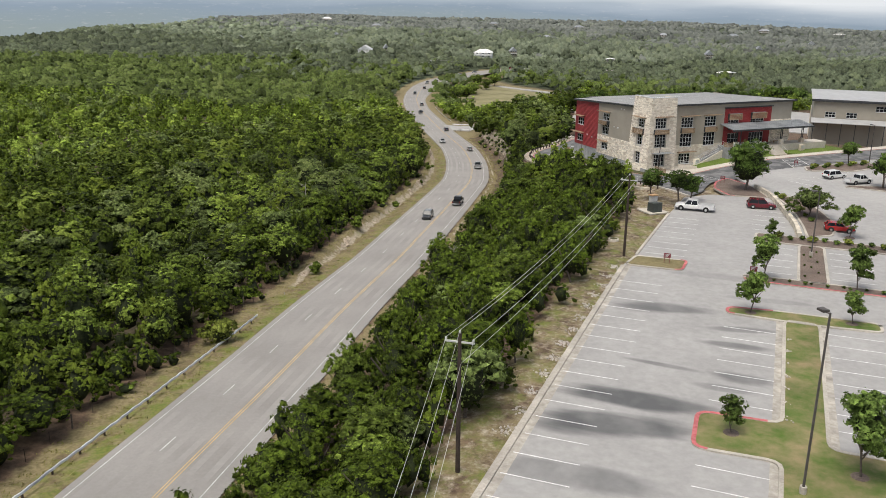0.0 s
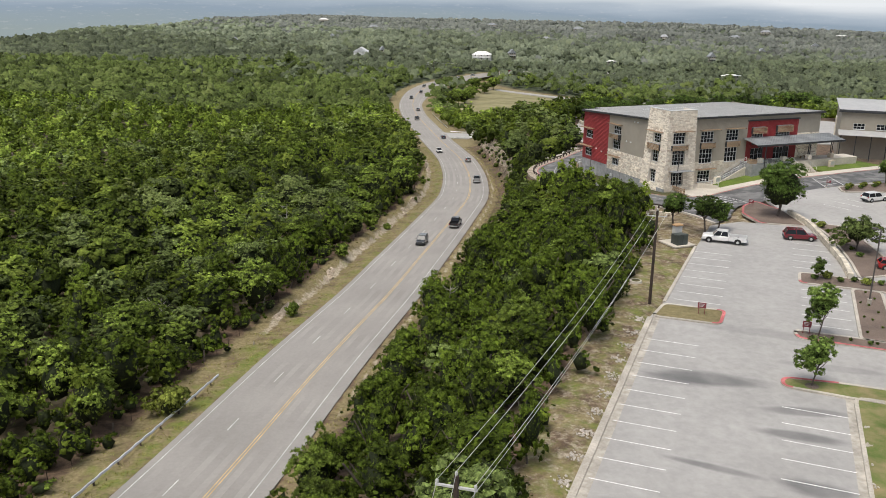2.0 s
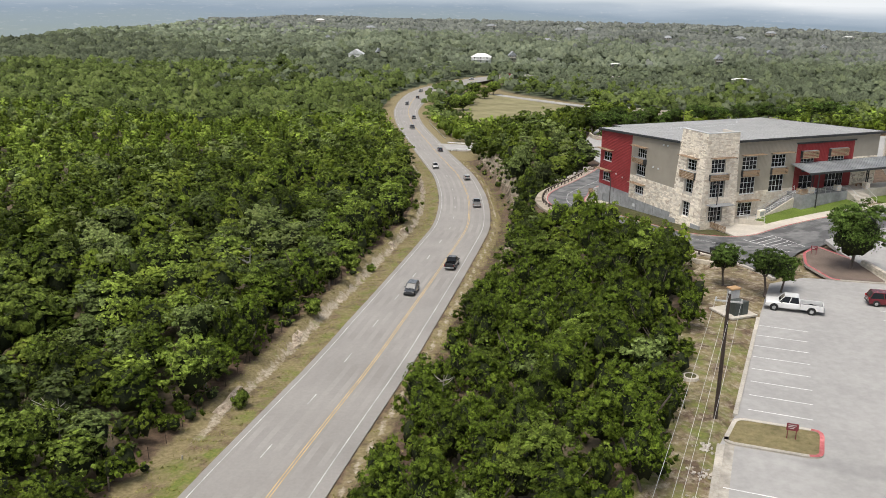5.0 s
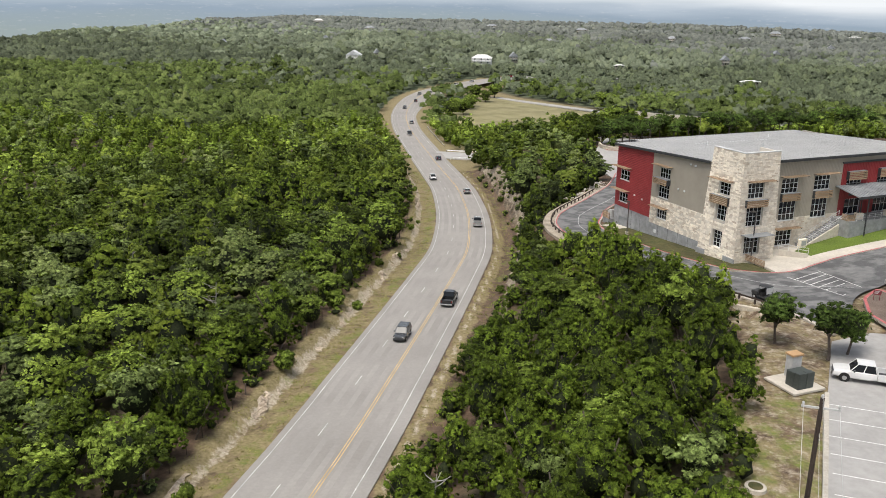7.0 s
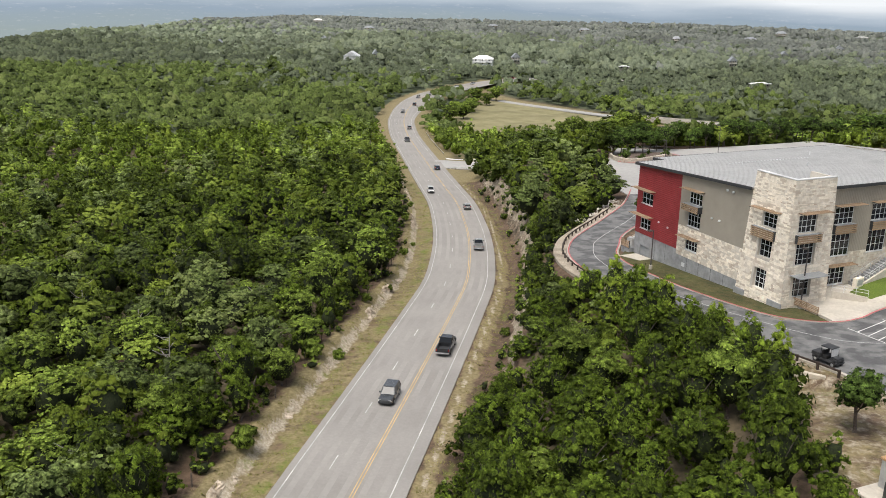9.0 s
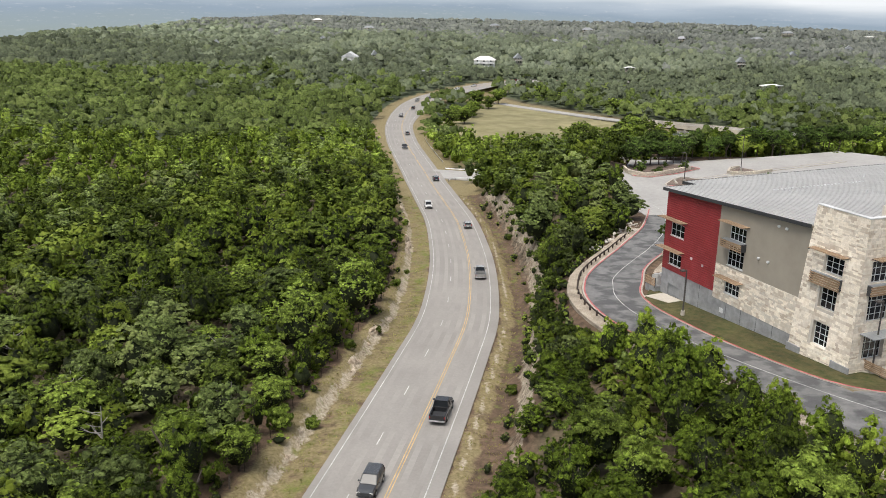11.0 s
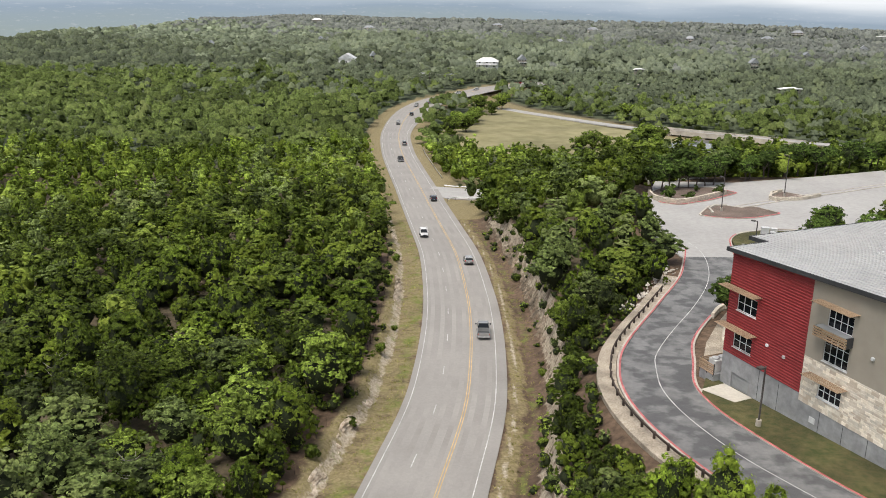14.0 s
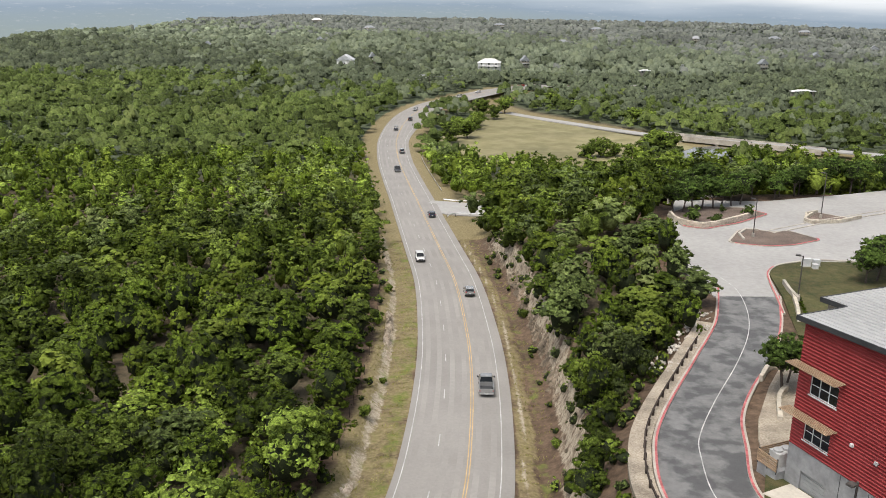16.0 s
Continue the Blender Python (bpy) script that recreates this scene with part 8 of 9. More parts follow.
def trunk_bm(rng, H, r, base, R, limbs=4):
    bm = bmesh.new()
    lean = rng.normal(scale=0.12, size=2) * H
    top = (lean[0], lean[1], H * 0.62)
    tube(bm, [(0, 0, -0.4), (0.03, 0.02, 0.1), (lean[0] * 0.4, lean[1] * 0.4, H * 0.3), top], [r * 1.5, r, r * 0.8, r * 0.4], 7)
    for i in range(limbs):
        a = 2 * math.pi * (i + rng.random() * 0.6) / limbs
        z0 = max(base * 0.8, H * 0.18) + rng.random() * H * 0.12
        k = z0 / (H * 0.62)
        p = (lean[0] * k * k, lean[1] * k * k, z0)
        m = (p[0] + 0.3 * R * math.cos(a), p[1] + 0.3 * R * math.sin(a), z0 + H * 0.16)
        e = (p[0] + 0.62 * R * math.cos(a), p[1] + 0.62 * R * math.sin(a), z0 + H * 0.36)
        tube(bm, [p, m, e], [r * 0.6, r * 0.4, r * 0.15], 5)
    return bm


def make_tree(name, label, leaf, seed, R, H, n, cards, size, base, flat=0.8, group="", core=0.8, spiky=0.0, r=0.14, limbs=4, ball=False):
    rng = np.random.default_rng(seed)
    ob = thing(name, (0, 0, 0), label, "tree", group)
    part("trunk", trunk_bm(rng, H, r, base, R, limbs), M["bark"], ob)
    V, F, k, N = crown_mesh(rng, R, H, n, cards, size, base, flat, core, spiky, 6, ball)
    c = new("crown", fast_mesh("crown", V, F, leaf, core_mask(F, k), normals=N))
    c.parent = ob
    return ob


def scatter(x0, x1, y0, y1, step, rng):
    xs, ys = np.meshgrid(np.arange(x0, x1, step), np.arange(y0, y1, step))
    x = xs.ravel() + rng.uniform(-0.48, 0.48, xs.size) * step
    y = ys.ravel() + rng.uniform(-0.48, 0.48, xs.size) * step
    return x, y


def in_view(x, y, margin=14):
    """Within the wedge that the walk can see, with a margin."""
    m = np.zeros(x.shape, bool)
    for cy in (0, 40, 80, 120, 154):
        d = y - cy
        m |= (d > 34) & (np.abs(x - 0.035 * cy) < 0.55 * d + margin)
    return m


def forest():
    rng = np.random.default_rng(21)
    # near and middle woods
    x, y = scatter(-330, 330, 40, 470, 4.8, rng)
    r = 2.0 + 2.3 * rng.random(x.size)
    s, yc = road_offset(x, y)
    keep = ~clear(x, y, s, r) & in_view(x, y)
    x, y, r, s = x[keep], y[keep], r[keep], s[keep]
    # lower growth on the slope under the drive
    r = np.where((y > 178) & (y < 262) & (x > 8), np.minimum(r, 2.5), r)
    # the woods are uneven: some gaps
    gap = np.sin(x / 17 + 2 * np.sin(y / 31)) * np.sin(y / 13 + x / 41)
    keep = gap > -0.975
    x, y, r, s = x[keep], y[keep], r[keep], s[keep]
    z = ground_z(x, y)
    # how near the walk ever sees each tree
    near_d = np.full(x.shape, 1e9)
    for c in range(0, 156, 6):
        d = y - c
        vis = (d > 40) & (np.abs(x - 0.034 * c) < 0.545 * d + 3)
        near_d = np.where(vis, np.minimum(near_d, np.hypot(x - 0.034 * c, d)), near_d)
    order = np.argsort(near_d + rng.uniform(0, 3, x.size) + 0.25 * np.minimum(np.abs(s), 40))
    near = order[:165]
    rest = order[165:]
    protos = []
    kinds = [("juniper", "dense dark green juniper with ragged clumped foliage", "juniper", 1.25, 0.6, 7.0), ("juniper", "dense dark green juniper with ragged clumped foliage", "juniper", 1.45, 0.8, 7.7), ("juniper", "broad juniper with several stems and dark foliage", "juniper", 1.15, 0.5, 6.4),
             ("live_oak", "spreading live oak with lighter green leaves", "oak", 0.7, 0.0, 6.0), ("juniper", "tall narrow juniper in dark green foliage", "juniper", 1.5, 1.0, 8.2), ("live_oak", "small round oak with fresh green leaves", "oak", 0.8, 0.0, 5.6), ("cedar_elm", "open grey-green elm with small leaves", "grey_leaf", 0.75, 0.1, 6.2)]
    for i, (nm, lab, mk, flat, spk, hh) in enumerate(kinds):
        ob = make_tree(nm, lab, M[mk], 100 + i, 2.4 if spk > 0.2 else 2.7, hh, 20 if spk > 0.2 else 14, 2000, 0.19 if spk > 0.2 else 0.185, 0.2, flat, "woodland edge trees", core=0.45, spiky=spk, r=0.13)
        protos.append(ob)
    first = {}
    for j in near:
        k = int(rng.choice(7, p=(0.27, 0.24, 0.2, 0.06, 0.14, 0.05, 0.04) if x[j] > -8 else (0.22, 0.17, 0.14, 0.16, 0.09, 0.13, 0.09)))
        sc = r[j] / 2.6
        m = pose(x[j], y[j], z[j] - 0.1, 0, 0, rng.uniform(0, 360))
        zs = math.sqrt(sc) * rng.uniform(0.75, 1.2) * (0.62 if y[j] > 178 and x[j] > 8 else 1.0)
        if k not in first:
            first[k] = True
            ob = protos[k]
            ob.matrix_basis = m
        else:
            ob = copy_thing(protos[k], m)
        ob.scale = (sc, sc, zs)
    for k in range(7):
        if k not in first:
            protos[k].matrix_basis = pose(-60, 200 + 3 * k, float(ground_z(np.array([-60.0]), np.array([200.0 + 3 * k]))[0]))

    def batch(name, label, leaf, xs, ys, zs, rs, R, H, n, cards, size, base, core, variants=9, seed=0, spiky=0.1, sub=5, dark=True, low=0.6):
        g = np.random.default_rng(seed)
        Vs, Fs, Ts, Is, Ns, o = [], [], [], [], [], 0
        which = g.integers(0, variants, len(xs))
        for k in range(variants):
            V, F, kc, N = crown_mesh(g, R, H, n, cards, size, base, g.uniform(0.65, 0.95) + 0.6 * (spiky > 0.3), core, spiky * g.uniform(0.5, 1.4), sub)
            i = np.where(which == k)[0]
            if not len(i):
                continue
            a = g.uniform(0, 2 * math.pi, len(i))
            sc = rs[i] / R
            ca, sa = np.cos(a)[:, None], np.sin(a)[:, None]
            W = np.empty((len(i), len(V), 3))
            W[:, :, 0] = (V[None, :, 0] * ca - V[None, :, 1] * sa) * sc[:, None] + xs[i][:, None]
            W[:, :, 1] = (V[None, :, 0] * sa + V[None, :, 1] * ca) * sc[:, None] + ys[i][:, None]
            W[:, :, 2] = V[None, :, 2] * (np.sqrt(sc) * g.uniform(low, 1.35, len(i)))[:, None] + zs[i][:, None]
            Vs.append(W.reshape(-1, 3))
            Ts.append(np.repeat(g.uniform(-0.45, 0.5, len(i)) * (g.random(len(i)) * 0.4 + 0.6), len(V)))
            Fs.append((F[None] + o + (np.arange(len(i)) * len(V))[:, None, None]).reshape(-1, 3))
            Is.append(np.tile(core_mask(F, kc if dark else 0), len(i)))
            T = np.empty((len(i), len(V), 3), np.float32)
            T[:, :, 0] = N[None, :, 0] * ca - N[None, :, 1] * sa
            T[:, :, 1] = N[None, :, 0] * sa + N[None, :, 1] * ca
            T[:, :, 2] = N[None, :, 2]
            Ns.append(T.reshape(-1, 3))
            o += len(i) * len(V)
        if Vs:
            ob = new(name, fast_mesh(name, np.concatenate(Vs), np.concatenate(Fs), leaf, np.concatenate(Is), None, np.concatenate(Ns)))
            tone = ob.data.attributes.new("tone", "FLOAT", "POINT")
            tone.data.foreach_set("value", np.concatenate(Ts).astype(np.float32))
            tagged(ob, label, "woodland", kind="stuff")

    u = rng.random(len(x)) - 0.22 * np.sin(x / 23) * np.sin(y / 37)
    u[(s > 0) & (y < 172)] += 0.3
    nd = near_d[rest]
    for sel, nl, cards, size, sub in ((rest[nd < 100], 12, 650, 0.27, 5), (rest[(nd >= 100) & (nd < 150)], 10, 240, 0.42, 5), (rest[(nd >= 150) & (nd < 230)], 8, 70, 0.6, 4), (rest[nd >= 230], 5, 20, 0.9, 2)):
        for lo, hi, mk, nm, lab in ((0.42, 9, "juniper", "juniper_woodland", "dense woodland of dark junipers"), (0.12, 0.42, "oak", "oak_woodland", "lighter green oaks scattered through the woodland"), (-9, 0.12, "grey_leaf", "elm_woodland", "grey-green elms scattered through the woodland")):
            i = sel[(u[sel] >= lo) & (u[sel] < hi)]
            jun = mk == "juniper"
            batch(nm, lab, M[mk], x[i], y[i], z[i] - 0.2 + (0.0 if jun else 0.25), r[i] * (1.0 if jun else 1.12), 2.5, 7.0 if jun else 6.0, nl, cards, size * (1.05 if jun else 0.95), 0.4, 0.5, spiky=(0.5 if cards > 300 else 0.33 if cards > 100 else 0.12) if jun else 0.0, seed=31 + nl + 5 * (mk == "oak") + 9 * (mk == "grey_leaf"), sub=sub, dark=cards > 100)
    # the woods go on outside the view
    ox, oy = scatter(-150, 60, -60, 330, 5.6, rng)
    orr = rng.uniform(2.4, 3.6, ox.size)
    os_, oyc = road_offset(ox, oy)
    keep = ~clear(ox, oy, os_, orr) & ~in_view(ox, oy)
    ox, oy, orr = ox[keep], oy[keep], orr[keep]
    batch("juniper_woodland", "dense woodland of dark junipers", M["juniper"], ox, oy, ground_z(ox, oy) - 0.2, orr, 2.5, 6.4, 4, 48, 1.15, 0.4, 0.6, spiky=0.5, seed=90, sub=2)
    # a close clump of elm and juniper between the road and the poles
    kx, ky = np.array([-6.2, -4.0, -2.4, -3.6]), np.array([55.0, 56.8, 59.6, 53.6])
    kz = ground_z(kx, ky) - 0.2
    kr = np.array([2.2, 2.1, 1.9, 1.9])
    batch("elm_woodland", "grey-green elms in a roadside clump", M["grey_leaf"], kx[1:3], ky[1:3], kz[1:3], kr[1:3], 2.5, 6.0, 11, 1050, 0.36, 0.4, 0.57, seed=95, sub=6)
    batch("juniper_woodland", "dark junipers in a roadside clump", M["juniper"], kx[[0, 3]], ky[[0, 3]], kz[[0, 3]], kr[[0, 3]], 2.5, 7.0, 11, 1050, 0.38, 0.4, 0.57, spiky=0.5, seed=96, sub=6)
    # younger junipers fill the gaps of the nearest woods
    fx, fy = scatter(-75, 46, 45, 235, 2.6, rng)
    fr = rng.uniform(1.3, 2.0, len(fx))
    fs, _ = road_offset(fx, fy)
    keep = ~clear(fx, fy, fs, fr) & in_view(fx, fy) & ~((fs > 0) & (fy > 178))
    for tx, ty, tr in zip(x[near_d < 140], y[near_d < 140], r[near_d < 140]):
        keep &= (fx - tx) ** 2 + (fy - ty) ** 2 > ((0.8 * tr + 0.35) * np.where(fs > 0, 0.85, 1.0)) ** 2
    fx, fy, fr = fx[keep], fy[keep], fr[keep]
    batch("young_junipers", "young junipers in the gaps of the woods", M["juniper"], fx, fy, ground_z(fx, fy) - 0.2, fr, 1.7, 4.6, 6, 130, 0.34, 0.2, 0.5, spiky=0.45, seed=87, sub=4)
    # taller junipers close below the drive's bend
    jy = np.linspace(163, 194, 15) + rng.uniform(-0.7, 0.7, 15)
    jx = np.interp(jy, WEST[:, 0], WEST[:, 1]) - 2.6 - 1.9 * (np.arange(15) % 2)
    jr = rng.uniform(2.1, 2.8, 15) * np.where(jy > 190, 0.8, 1.0)
    batch("juniper_woodland", "dark junipers crowding the drive's guard rail", M["juniper"], jx, jy, ground_z(jx, jy) - 0.2, jr, 2.5, 7.4, 14, 1500, 0.2, 0.3, 0.5, spiky=0.6, seed=97, sub=7, low=0.9)
    # small trees on the slope between the cut and the drive
    qx, qy = scatter(8, 46, 180, 268, 2.15, rng)
    qs, _ = road_offset(qx, qy)
    qw = np.interp(qy, WEST[:, 0], WEST[:, 1])
    keep = (qs > 12.2) & (qx < qw - np.where(qy < 264, 3.3, 1.7)) & (qx > qw - 12)
    qx, qy = qx[keep], qy[keep]
    qr = rng.uniform(1.1, 1.9, len(qx))
    pick_q = rng.random(len(qx))
    for lo, hi, mk, sd in ((0, 0.62, "juniper", 84), (0.62, 0.88, "oak", 85), (0.88, 1.0, "grey_leaf", 86)):
        i = (pick_q >= lo) & (pick_q < hi)
        batch("slope_thicket", "low junipers and oaks on the slope below the drive", M[mk], qx[i], qy[i], ground_z(qx[i], qy[i]) - 0.15, qr[i], 1.6, 3.3, 8, 260, 0.3, 0.2, 0.5, spiky=0.3 if mk == "juniper" else 0.0, seed=sd, sub=5)
    # undergrowth along the edges of the woods
    bx_, by_ = scatter(-45, 60, 60, 345, 1.9, rng)
    bs, byc = road_offset(bx_, by_)
    bxw = np.interp(by_, WEST[:, 0], WEST[:, 1])
    hem = ((bs < -13.6) & (bs > -20) & ((bs < -16.0) | (rng.random(len(bx_)) < 0.3)) & (by_ > 60)) | ((bs > 11.2) & (bs < 16.5) & (by_ > 172)) | ((bs > 9.0) & (bs < 10.6) & (by_ > 172) & (rng.random(len(bx_)) < 0.5)) | ((bs > 9) & (bx_ > bxw - 8) & (bx_ < bxw - 1.7) & (by_ > 184) & (by_ < 246)) | ((bs > np.interp(by_, (68, 86), (6.6, 8.6))) & (bs < 10.5) & (by_ < 172)) | ((bx_ > bxw - 9) & (bx_ < bxw - 5.5) & (by_ < 150) & (bs > 8))
    hem &= ~inside(CLEARING, bx_, by_) & (rng.random(len(bx_)) < 0.72)
    bx_, by_ = bx_[hem], by_[hem]
    bz = ground_z(bx_, by_)
    br = rng.uniform(0.6, 1.45, len(bx_))
    pickb = rng.random(len(bx_))
    for lo, hi, mk, sd in ((0, 0.45, "juniper", 81), (0.45, 0.8, "oak", 82), (0.8, 1.0, "grey_leaf", 83)):
        i = (pickb >= lo) & (pickb < hi)
        batch("undergrowth", "low tangled bushes along the edge of the woods", M[mk], bx_[i], by_[i], bz[i] - 0.1, br[i], 1.2, 1.7, 4, 60, 0.32, 0.1, 0.62, seed=sd, sub=2)
    # woods beyond
    x, y = scatter(-620, 700, 470, 800, 7.6, rng)
    r = rng.uniform(3.2, 6.4, x.size)
    s, yc = road_offset(x, y)
    keep = ~clear(x, y, s, r) & in_view(x, y)
    x, y, r = x[keep], y[keep], r[keep]
    z = ground_z(x, y)
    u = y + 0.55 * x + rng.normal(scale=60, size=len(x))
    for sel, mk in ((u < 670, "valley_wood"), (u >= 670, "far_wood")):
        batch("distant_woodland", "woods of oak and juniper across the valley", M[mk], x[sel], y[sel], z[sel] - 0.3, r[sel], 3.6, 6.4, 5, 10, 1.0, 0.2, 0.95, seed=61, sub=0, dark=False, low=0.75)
    for lo, hi, step, r0, r1, cards in ((800, 1250, 11.5, 4.8, 8.8, 8), (1250, 2600, 19.0, 9.0, 13.0, 4)):
        x, y = scatter(-1350, 1450, lo, hi, step, rng)
        r = rng.uniform(r0, r1, x.size)
        s, yc = road_offset(x, y)
        keep = ~clear(x, y, s, r) & in_view(x, y, 10) & (base_z(x, y) > -88)
        x, y, r = x[keep], y[keep], r[keep]
        z = ground_z(x, y)
        # haze by colour: paler foliage farther off and farther east
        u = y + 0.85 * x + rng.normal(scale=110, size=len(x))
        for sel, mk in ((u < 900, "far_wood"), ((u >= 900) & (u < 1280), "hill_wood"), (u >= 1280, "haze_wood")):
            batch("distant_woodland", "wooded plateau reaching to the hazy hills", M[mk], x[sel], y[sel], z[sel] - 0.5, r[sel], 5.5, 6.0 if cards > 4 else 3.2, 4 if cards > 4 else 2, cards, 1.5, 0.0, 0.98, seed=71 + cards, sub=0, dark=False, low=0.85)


forest()


# ---- planted trees and shrubs ----
def planted():
    protos = [make_tree("street_tree", "young street tree with an open rounded crown of glossy leaves", M["lot_leaf"], 300 + i, 1.75, 4.5 + 0.4 * i, 18, 2600, 0.22, 1.25, 0.9, "car park trees", core=0.42, r=0.07, ball=True) for i in range(3)]
    spots = [(lot(13.2, 16.2), 0.68, 1), (lot(43.6, 16.5), 1.12, 0), (lot(44.4, 27.3), 0.8, 1), (lot(57.3, 17.5), 1.15, 2), (lot(57.2, 28.6), 1.1, 2), (lot(78.4, 18.0), 0.6, 1), (lot(9.9, 25.8), 1.35, 2), (lot(83.8, 29.3), 1.15, 0)]
    used = set()
    for (x, y), sc, k in spots:
        m = pose(x, y, LZ + 0.1, 0, 0, (x * 53) % 360)
        if k in used:
            ob = copy_thing(protos[k], m)
        else:
            ob = protos[k]
            ob.matrix_basis = m
            used.add(k)
        ob.scale = (sc, sc, sc)
        bm = bmesh.new()
        tube(bm, [(x, y, LZ + 0.05), (x, y, LZ + 0.17)], [0.75, 0.62], 14)
        tagged(part("mulch_ring", bm, M["mulch"]), "low ring of dark mulch round a tree", "mulch")
    big = make_tree("live_oak", "large dense live oak in a mulched island", M["live_oak_leaf"], 320, 4.3, 9.2, 22, 9000, 0.25, 1.2, 0.85, "car park trees", r=0.24, core=0.62, ball=True)
    big.matrix_basis = pose(58.0, 156.3, LZ + 0.1)
    oak = make_tree("live_oak", "multi-stemmed live oak on bare ground", M["live_oak_leaf"], 321, 2.7, 5.7, 15, 1700, 0.26, 2.1, 0.7, "car park trees", r=0.17, core=0.6, ball=True)
    oak.matrix_basis = pose(42.4, 146.0, LZ)
    for x, y, sc, a in ((38.5, 150.4, 0.95, 40), (44.6, 146.6, 0.85, 190), (91, 184.6, 0.85, 20), (86, 159.2, 1.2, 60), (90, 158.2, 1.35, 160), (94, 156.6, 1.2, 250), (104, 176, 1.3, 70), (110, 190, 1.4, 110), (118, 172, 1.4, 50), (41.5, 236.0, 1.15, 10), (43.2, 238.8, 0.8, 200), (68.8, 274, 0.95, 80), (71, 275, 1.2, 200), (76, 270, 1.2, 20)):
        q = copy_thing(oak, pose(x, y, uz(x, y), 0, 0, a))
        q.scale = (sc, sc, sc)
    pale = make_tree("spreading_tree", "wide pale-green feathery tree in a mulched bed", M["grey_leaf"], 330, 3.7, 5.4, 15, 3600, 0.26, 0.9, 0.7, "car park trees", core=0.45, r=0.13, limbs=6)
    pale.matrix_basis = pose(61.8, 136.2, LZ + 0.1)
    # trees on the far edges of the north car park
    g = np.random.default_rng(5)
    for i in range(34):
        x = 54 + i * 3.0 + g.uniform(-1, 1)
        y = 331 + max(0, x - 75) * 0.36 + g.uniform(-1.5, 3.5)
        q = copy_thing(oak, pose(x, y, -9.2, 0, 0, g.uniform(0, 360)))
        sc = g.uniform(0.9, 1.35)
        q.scale = (sc, sc, sc)
    for i in range(8):
        q = copy_thing(oak, pose(50.5 + 2.3 * i, 316.5 + 1.1 * i + g.uniform(-0.8, 0.8), -8.7, 0, 0, g.uniform(0, 360)))
        sc = g.uniform(0.9, 1.25)
        q.scale = (sc, sc, sc)
    # field-side oaks by the bend
    broad = make_tree("live_oak", "broad live oak with low spreading limbs", M["oak"], 323, 3.0, 5.4, 16, 1300, 0.36, 0.7, 0.75, "field oaks", r=0.17, core=0.5, ball=True)
    broad.matrix_basis = pose(20, 560, float(ground_z(np.array([20.0]), np.array([560.0]))[0]) - 0.2)
    broad.scale = (1.6, 1.6, 1.4)
    for x, y, sc in ((6, 510, 2.0), (14, 522, 2.1), (0, 500, 1.2), (10, 536, 1.8), (18, 549, 1.5), (23, 598, 2.0), (29, 586, 1.6), (36, 609, 1.9), (64, 633, 1.9), (56, 642, 1.5), (75, 610, 1.6), (98, 572, 1.8), (104, 566, 1.7), (60, 475, 1.5), (65, 478, 1.8), (71, 479, 1.3), (77, 481, 1.2), (85, 486, 1.8), (91, 490, 2.1), (97, 494, 1.7), (116, 476, 1.15), (123, 481, 1.1), (130, 478, 1.15)):
        q = copy_thing(broad, pose(x, y, float(ground_z(np.array([float(x)]), np.array([float(y)]))[0]) - 0.2, 0, 0, (x * 31) % 360))
        q.scale = (sc, sc, sc * 0.85)

    def shrub(name, label, leaf, seed, R, H):
        g2 = np.random.default_rng(seed)
        V, F, k, N = crown_mesh(g2, R, H, 6, 420 if R < 1 else 1300, 0.15 * (R / 0.5) ** 0.6, 0.0, 0.8, 0.5, sub=7)
        ob = new(name, fast_mesh(name, V, F, leaf, core_mask(F, k), normals=N))
        return tagged(ob, label, "shrub", "planted shrubs")
    sh = [shrub("shrub", "low rounded green shrub in mulch", M["lot_leaf"], 400, 0.55, 0.6), shrub("shrub", "small dark clipped shrub in mulch", M["juniper"], 401, 0.4, 0.5), shrub("shrub", "yellow-green spreading shrub in mulch", M["bright"], 402, 0.8, 0.8)]
    bush = shrub("shrub", "large bright green rounded shrub in a walled island", M["lot_leaf"], 403, 1.9, 3.0)
    bush.matrix_basis = pose(52.6, 309.4, -8.5)
    for x, y, sx, sz in ((56.6, 308.2, 0.85, 0.6), (64.6, 313.6, 0.8, 0.75), (60.4, 316.8, 0.4, 0.5)):
        q = copy_thing(bush, pose(x, y, -8.5, 0, 0, 50 * x))
        q.scale = (sx, sx, sz)
    reed = shrub("reed_clump", "pale green reeds at the edge of the pond", M["grey_leaf"], 404, 3.2, 2.6)
    reed.matrix_basis = pose(91.0, 478.0, -27.4)
    for x, y in ((95.4, 481.5), (98.0, 487.0), (94.0, 474.0), (88.0, 482.0)):
        copy_thing(reed, pose(x, y, -27.4, 0, 0, 70 * x))
    put_at = []
    for i in range(9):
        put_at.append((lot(60.5 + i * 1.7 + 0.5 * (i % 3), 22.6 + 1.7 * ((i * 5) % 3) / 2), 1, 0.5))
    for i in range(12):
        put_at.append((lot(57.0 + 0.3 * (i % 2), 18.8 + 1.5 * i + 0.4 * (i % 3)), i % 2, 0.55 + 0.1 * (i % 3)))
    for i in range(12):
        put_at.append((lot(78.6 + 0.8 * (i % 2), 17.6 + 1.6 * i), (0, 2, 0)[i % 3], 1.1))
    for i in range(14):
        put_at.append(((80 + i * 1.1, 178.0 + i * 0.4 + (i % 3)), (0, 2, 1)[i % 3], 1.2))
    for i in range(7):
        put_at.append(((60.9 + 0.25 * i, 133 + 3.2 * i), (0, 1, 2)[i % 3], 1.2))
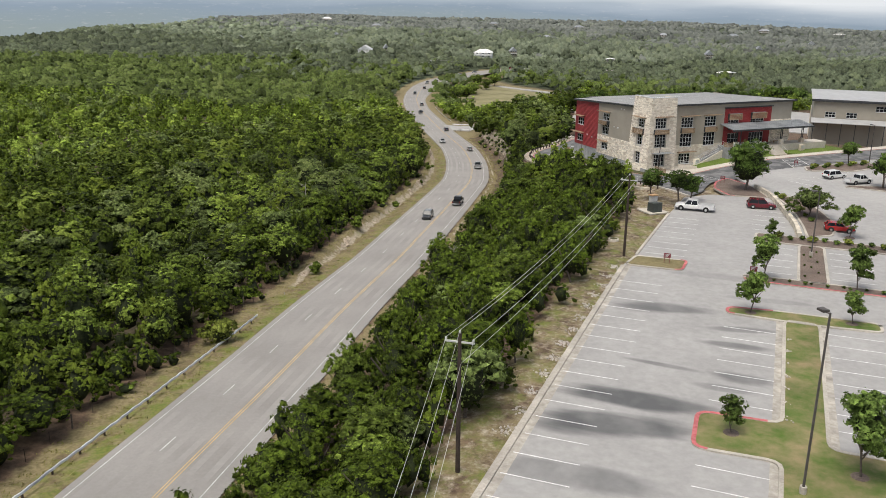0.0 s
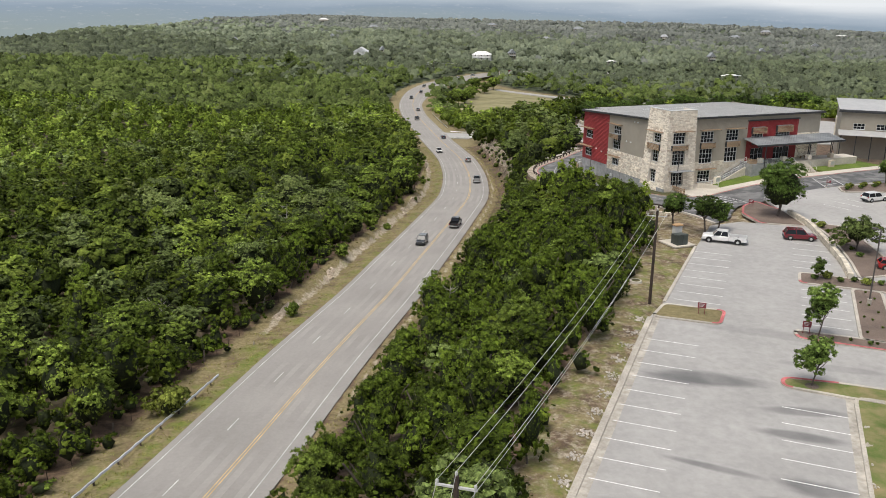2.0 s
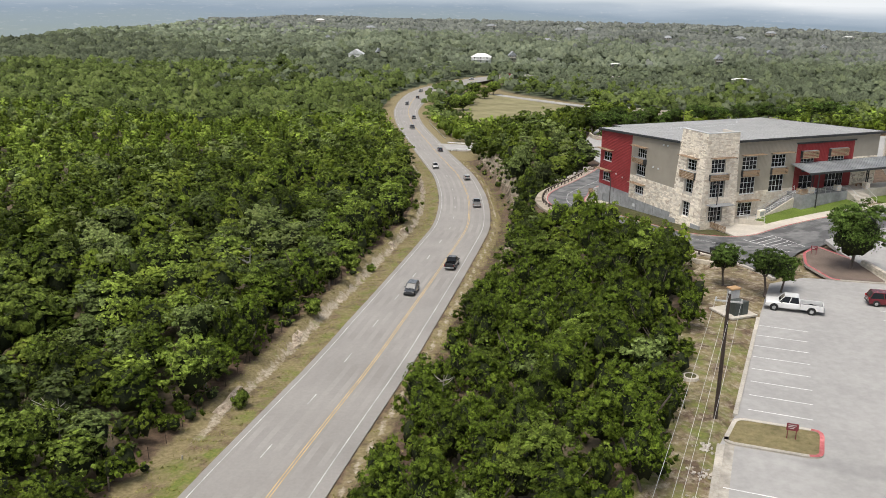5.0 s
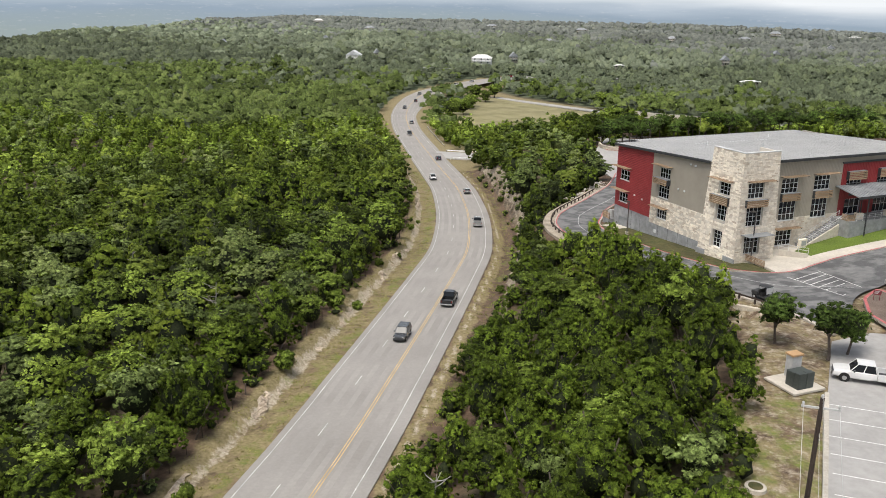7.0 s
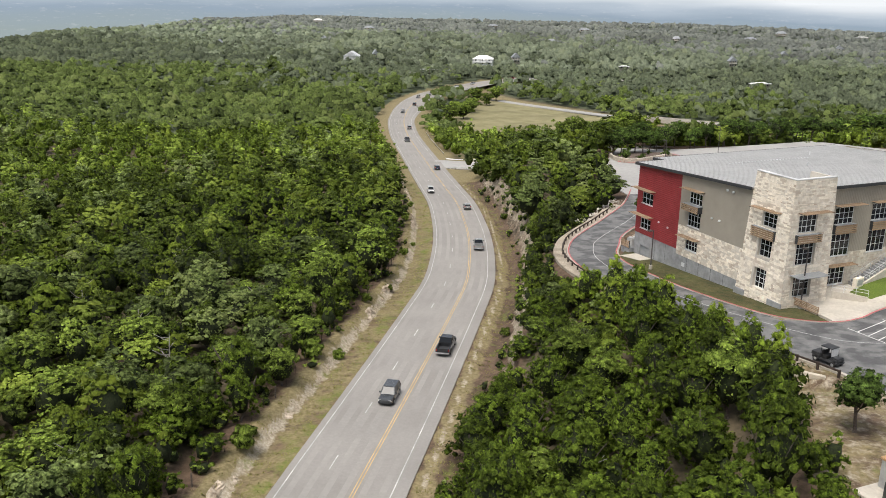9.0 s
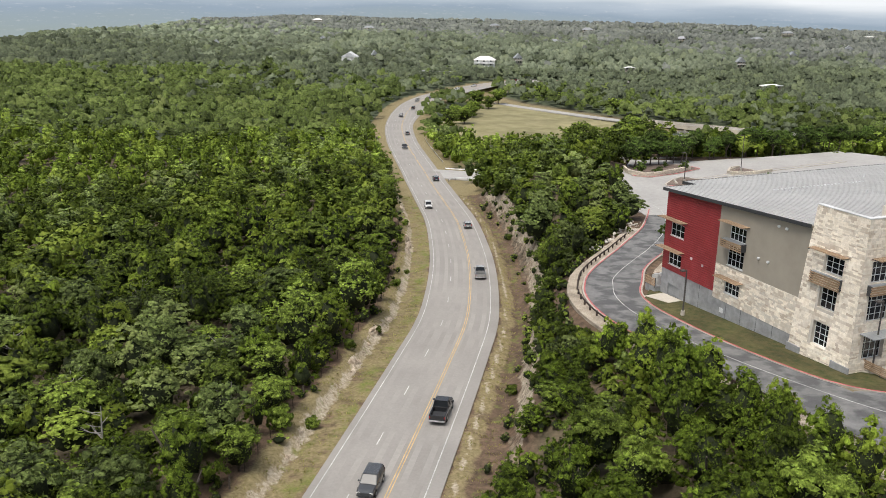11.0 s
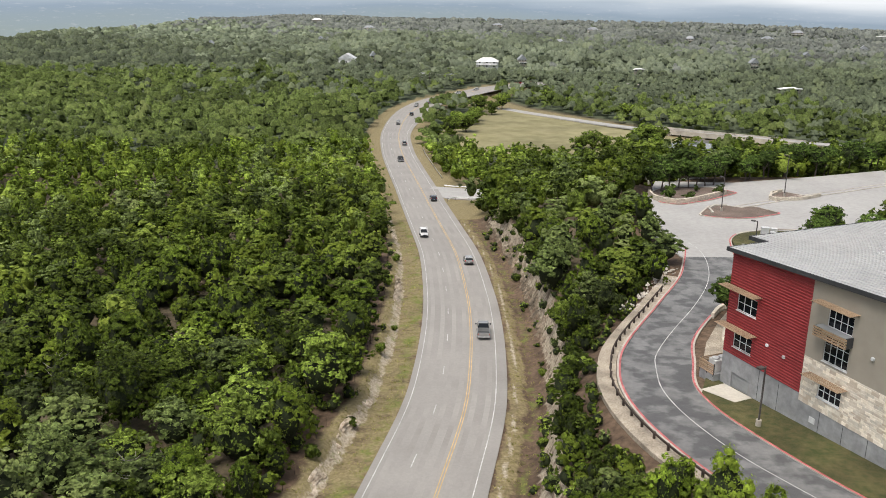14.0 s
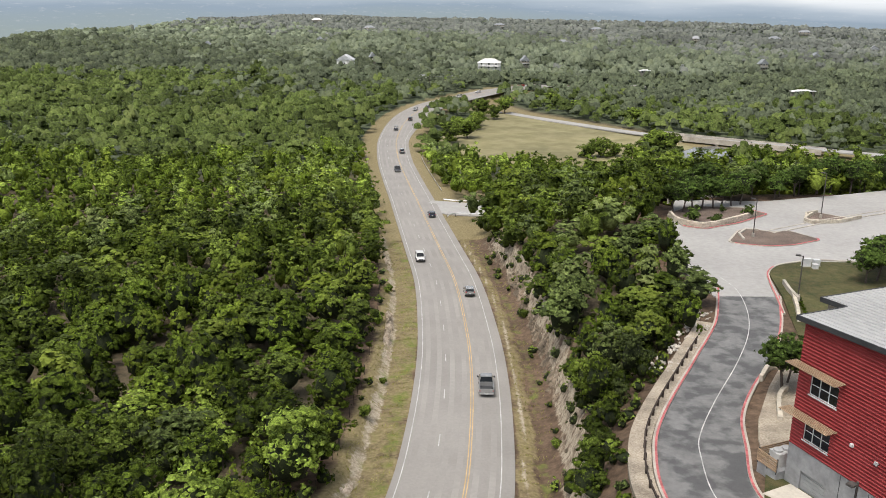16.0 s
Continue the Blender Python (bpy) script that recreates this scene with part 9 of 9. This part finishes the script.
    for i in range(8):
        put_at.append(((53.2 + 0.35 * i, 257 + 1.3 * i), 1, 0.9))
    first = set()
    for (x, y), k, sc in put_at:
        m = pose(x, y, (uz(x, y) if y > 150 else LZ) + 0.1, 0, 0, (x * 97) % 360)
        if k in first:
            ob = copy_thing(sh[k], m)
        else:
            ob = sh[k]
            ob.matrix_basis = m
            first.add(k)
        ob.scale = (sc, sc, sc)
    # bushes on the verges
    b1 = shrub("bush", "bright yellow-green bush on the verge", M["bright"], 410, 2.6, 3.4)
    b1.matrix_basis = pose(-28.4, 98.6, gz(-28.4, 98.6))
    b2 = shrub("bush", "small green bush on the rocky verge", M["oak"], 411, 1.2, 1.6)
    vb = [(-13.5, 163), (-12.0, 190), (-12.6, 221), (-12.4, 259), (-13.2, 300), (9.6, 203), (10, 241), (10.2, 287), (12.4, 226), (12.6, 268), (12, 305), (-17, 128), (-18, 118)]
    for i, (o, y) in enumerate(vb):
        k = int(np.argmin(np.abs(CENTRE[:, 1] - y)))
        p = CENTRE[k] + _NRM[k] * o
        m = pose(p[0], p[1], gz(p[0], p[1]) - 0.1 + (2.0 if o > 11.5 else 0.0), 0, 0, (i * 77) % 360)
        q = b2 if i == 0 else copy_thing(b2, m)
        q.matrix_basis = m
        sc = 0.55 + 0.5 * ((i * 37) % 10) / 10
        q.scale = (sc, sc, sc)
    for i, (x, y, sc) in enumerate(((-17.6, 163.2, 1.35), (-14.2, 188.6, 1.5), (-6.2, 281.5, 1.25), (-9.6, 214.0, 0.9), (-4.8, 246.0, 0.8), (-21.6, 133.5, 1.1))):
        q = copy_thing(b2, pose(x, y, gz(x, y) - 0.1, 0, 0, i * 61.0))
        q.scale = (sc, sc, sc * 1.15)
    # bare grey dead trees among the junipers
    def dead(x, y, h, seed):
        g3 = np.random.default_rng(seed)
        ob = thing("dead_tree", (x, y, gz(x, y)), "bare grey dead tree with forked branches", "tree")
        bm = bmesh.new()
        tube(bm, [(0, 0, -0.3), (0.1, 0, h * 0.5), (0.3, 0.1, h)], [0.16, 0.11, 0.03], 6)
        for i in range(11):
            a, z = g3.uniform(0, 6.28), h * g3.uniform(0.35, 0.9)
            L = g3.uniform(0.8, 2.2)
            e = (L * math.cos(a), L * math.sin(a), z + L * 0.6)
            tube(bm, [(0.15, 0.03, z), (e[0] * 0.5, e[1] * 0.5, z + L * 0.2), e], [0.06, 0.045, 0.012], 4)
        part("branched_trunk", bm, M["dead"], ob)
    for i, (x, y) in enumerate([(-26.5, 137), (-37, 122), (-29.5, 152), (-31, 181), (-25, 205), (-34, 214), (-19.4, 187), (-38, 190), (15.5, 150), (1.5, 128), (-45, 232), (-52, 205)]):
        dead(x, y, 5.2 + (i % 4) * 0.5, 500 + i)
    # open patches of tall verge grass
    g = np.random.default_rng(9)
    N = 26000
    y = g.uniform(55, 345, N)
    o = np.where(g.random(N) < 0.55, g.uniform(-14.5, -8.6, N), g.uniform(5.6, 9.8, N))
    k = np.argmin(np.abs(CENTRE[None, :, 1] - y[:, None]), 1)
    px = CENTRE[k] + _NRM[k] * o[:, None] + g.normal(scale=0.3, size=(N, 2))
    pz = ground_z(px[:, 0], px[:, 1]) - 0.03
    keep = noise_keep(px)
    px, pz = px[keep], pz[keep]
    N = len(px)
    h = g.uniform(0.08, 0.26, N)
    a = g.uniform(0, 6.28, N)
    w = 0.5 * g.uniform(0.06, 0.2, N)
    V = np.empty((N, 3, 3))
    V[:, 0] = np.stack([px[:, 0] - w * np.cos(a), px[:, 1] - w * np.sin(a), pz], -1)
    V[:, 1] = np.stack([px[:, 0] + w * np.cos(a), px[:, 1] + w * np.sin(a), pz], -1)
    V[:, 2] = np.stack([px[:, 0] + g.normal(scale=0.12, size=N), px[:, 1] + g.normal(scale=0.12, size=N), pz + h], -1)
    ob = new("verge_grass", fast_mesh("verge_grass", V.reshape(-1, 3), np.arange(3 * N).reshape(-1, 3), M["grass"]))
    tagged(ob, "tufts of dry and green grass along the road verges", "grass", kind="stuff")


def noise_keep(p):
    return np.sin(p[:, 0] * 0.9 + 1.7 * np.sin(p[:, 1] * 0.21)) * np.sin(p[:, 1] * 0.5) > -0.35


planted()
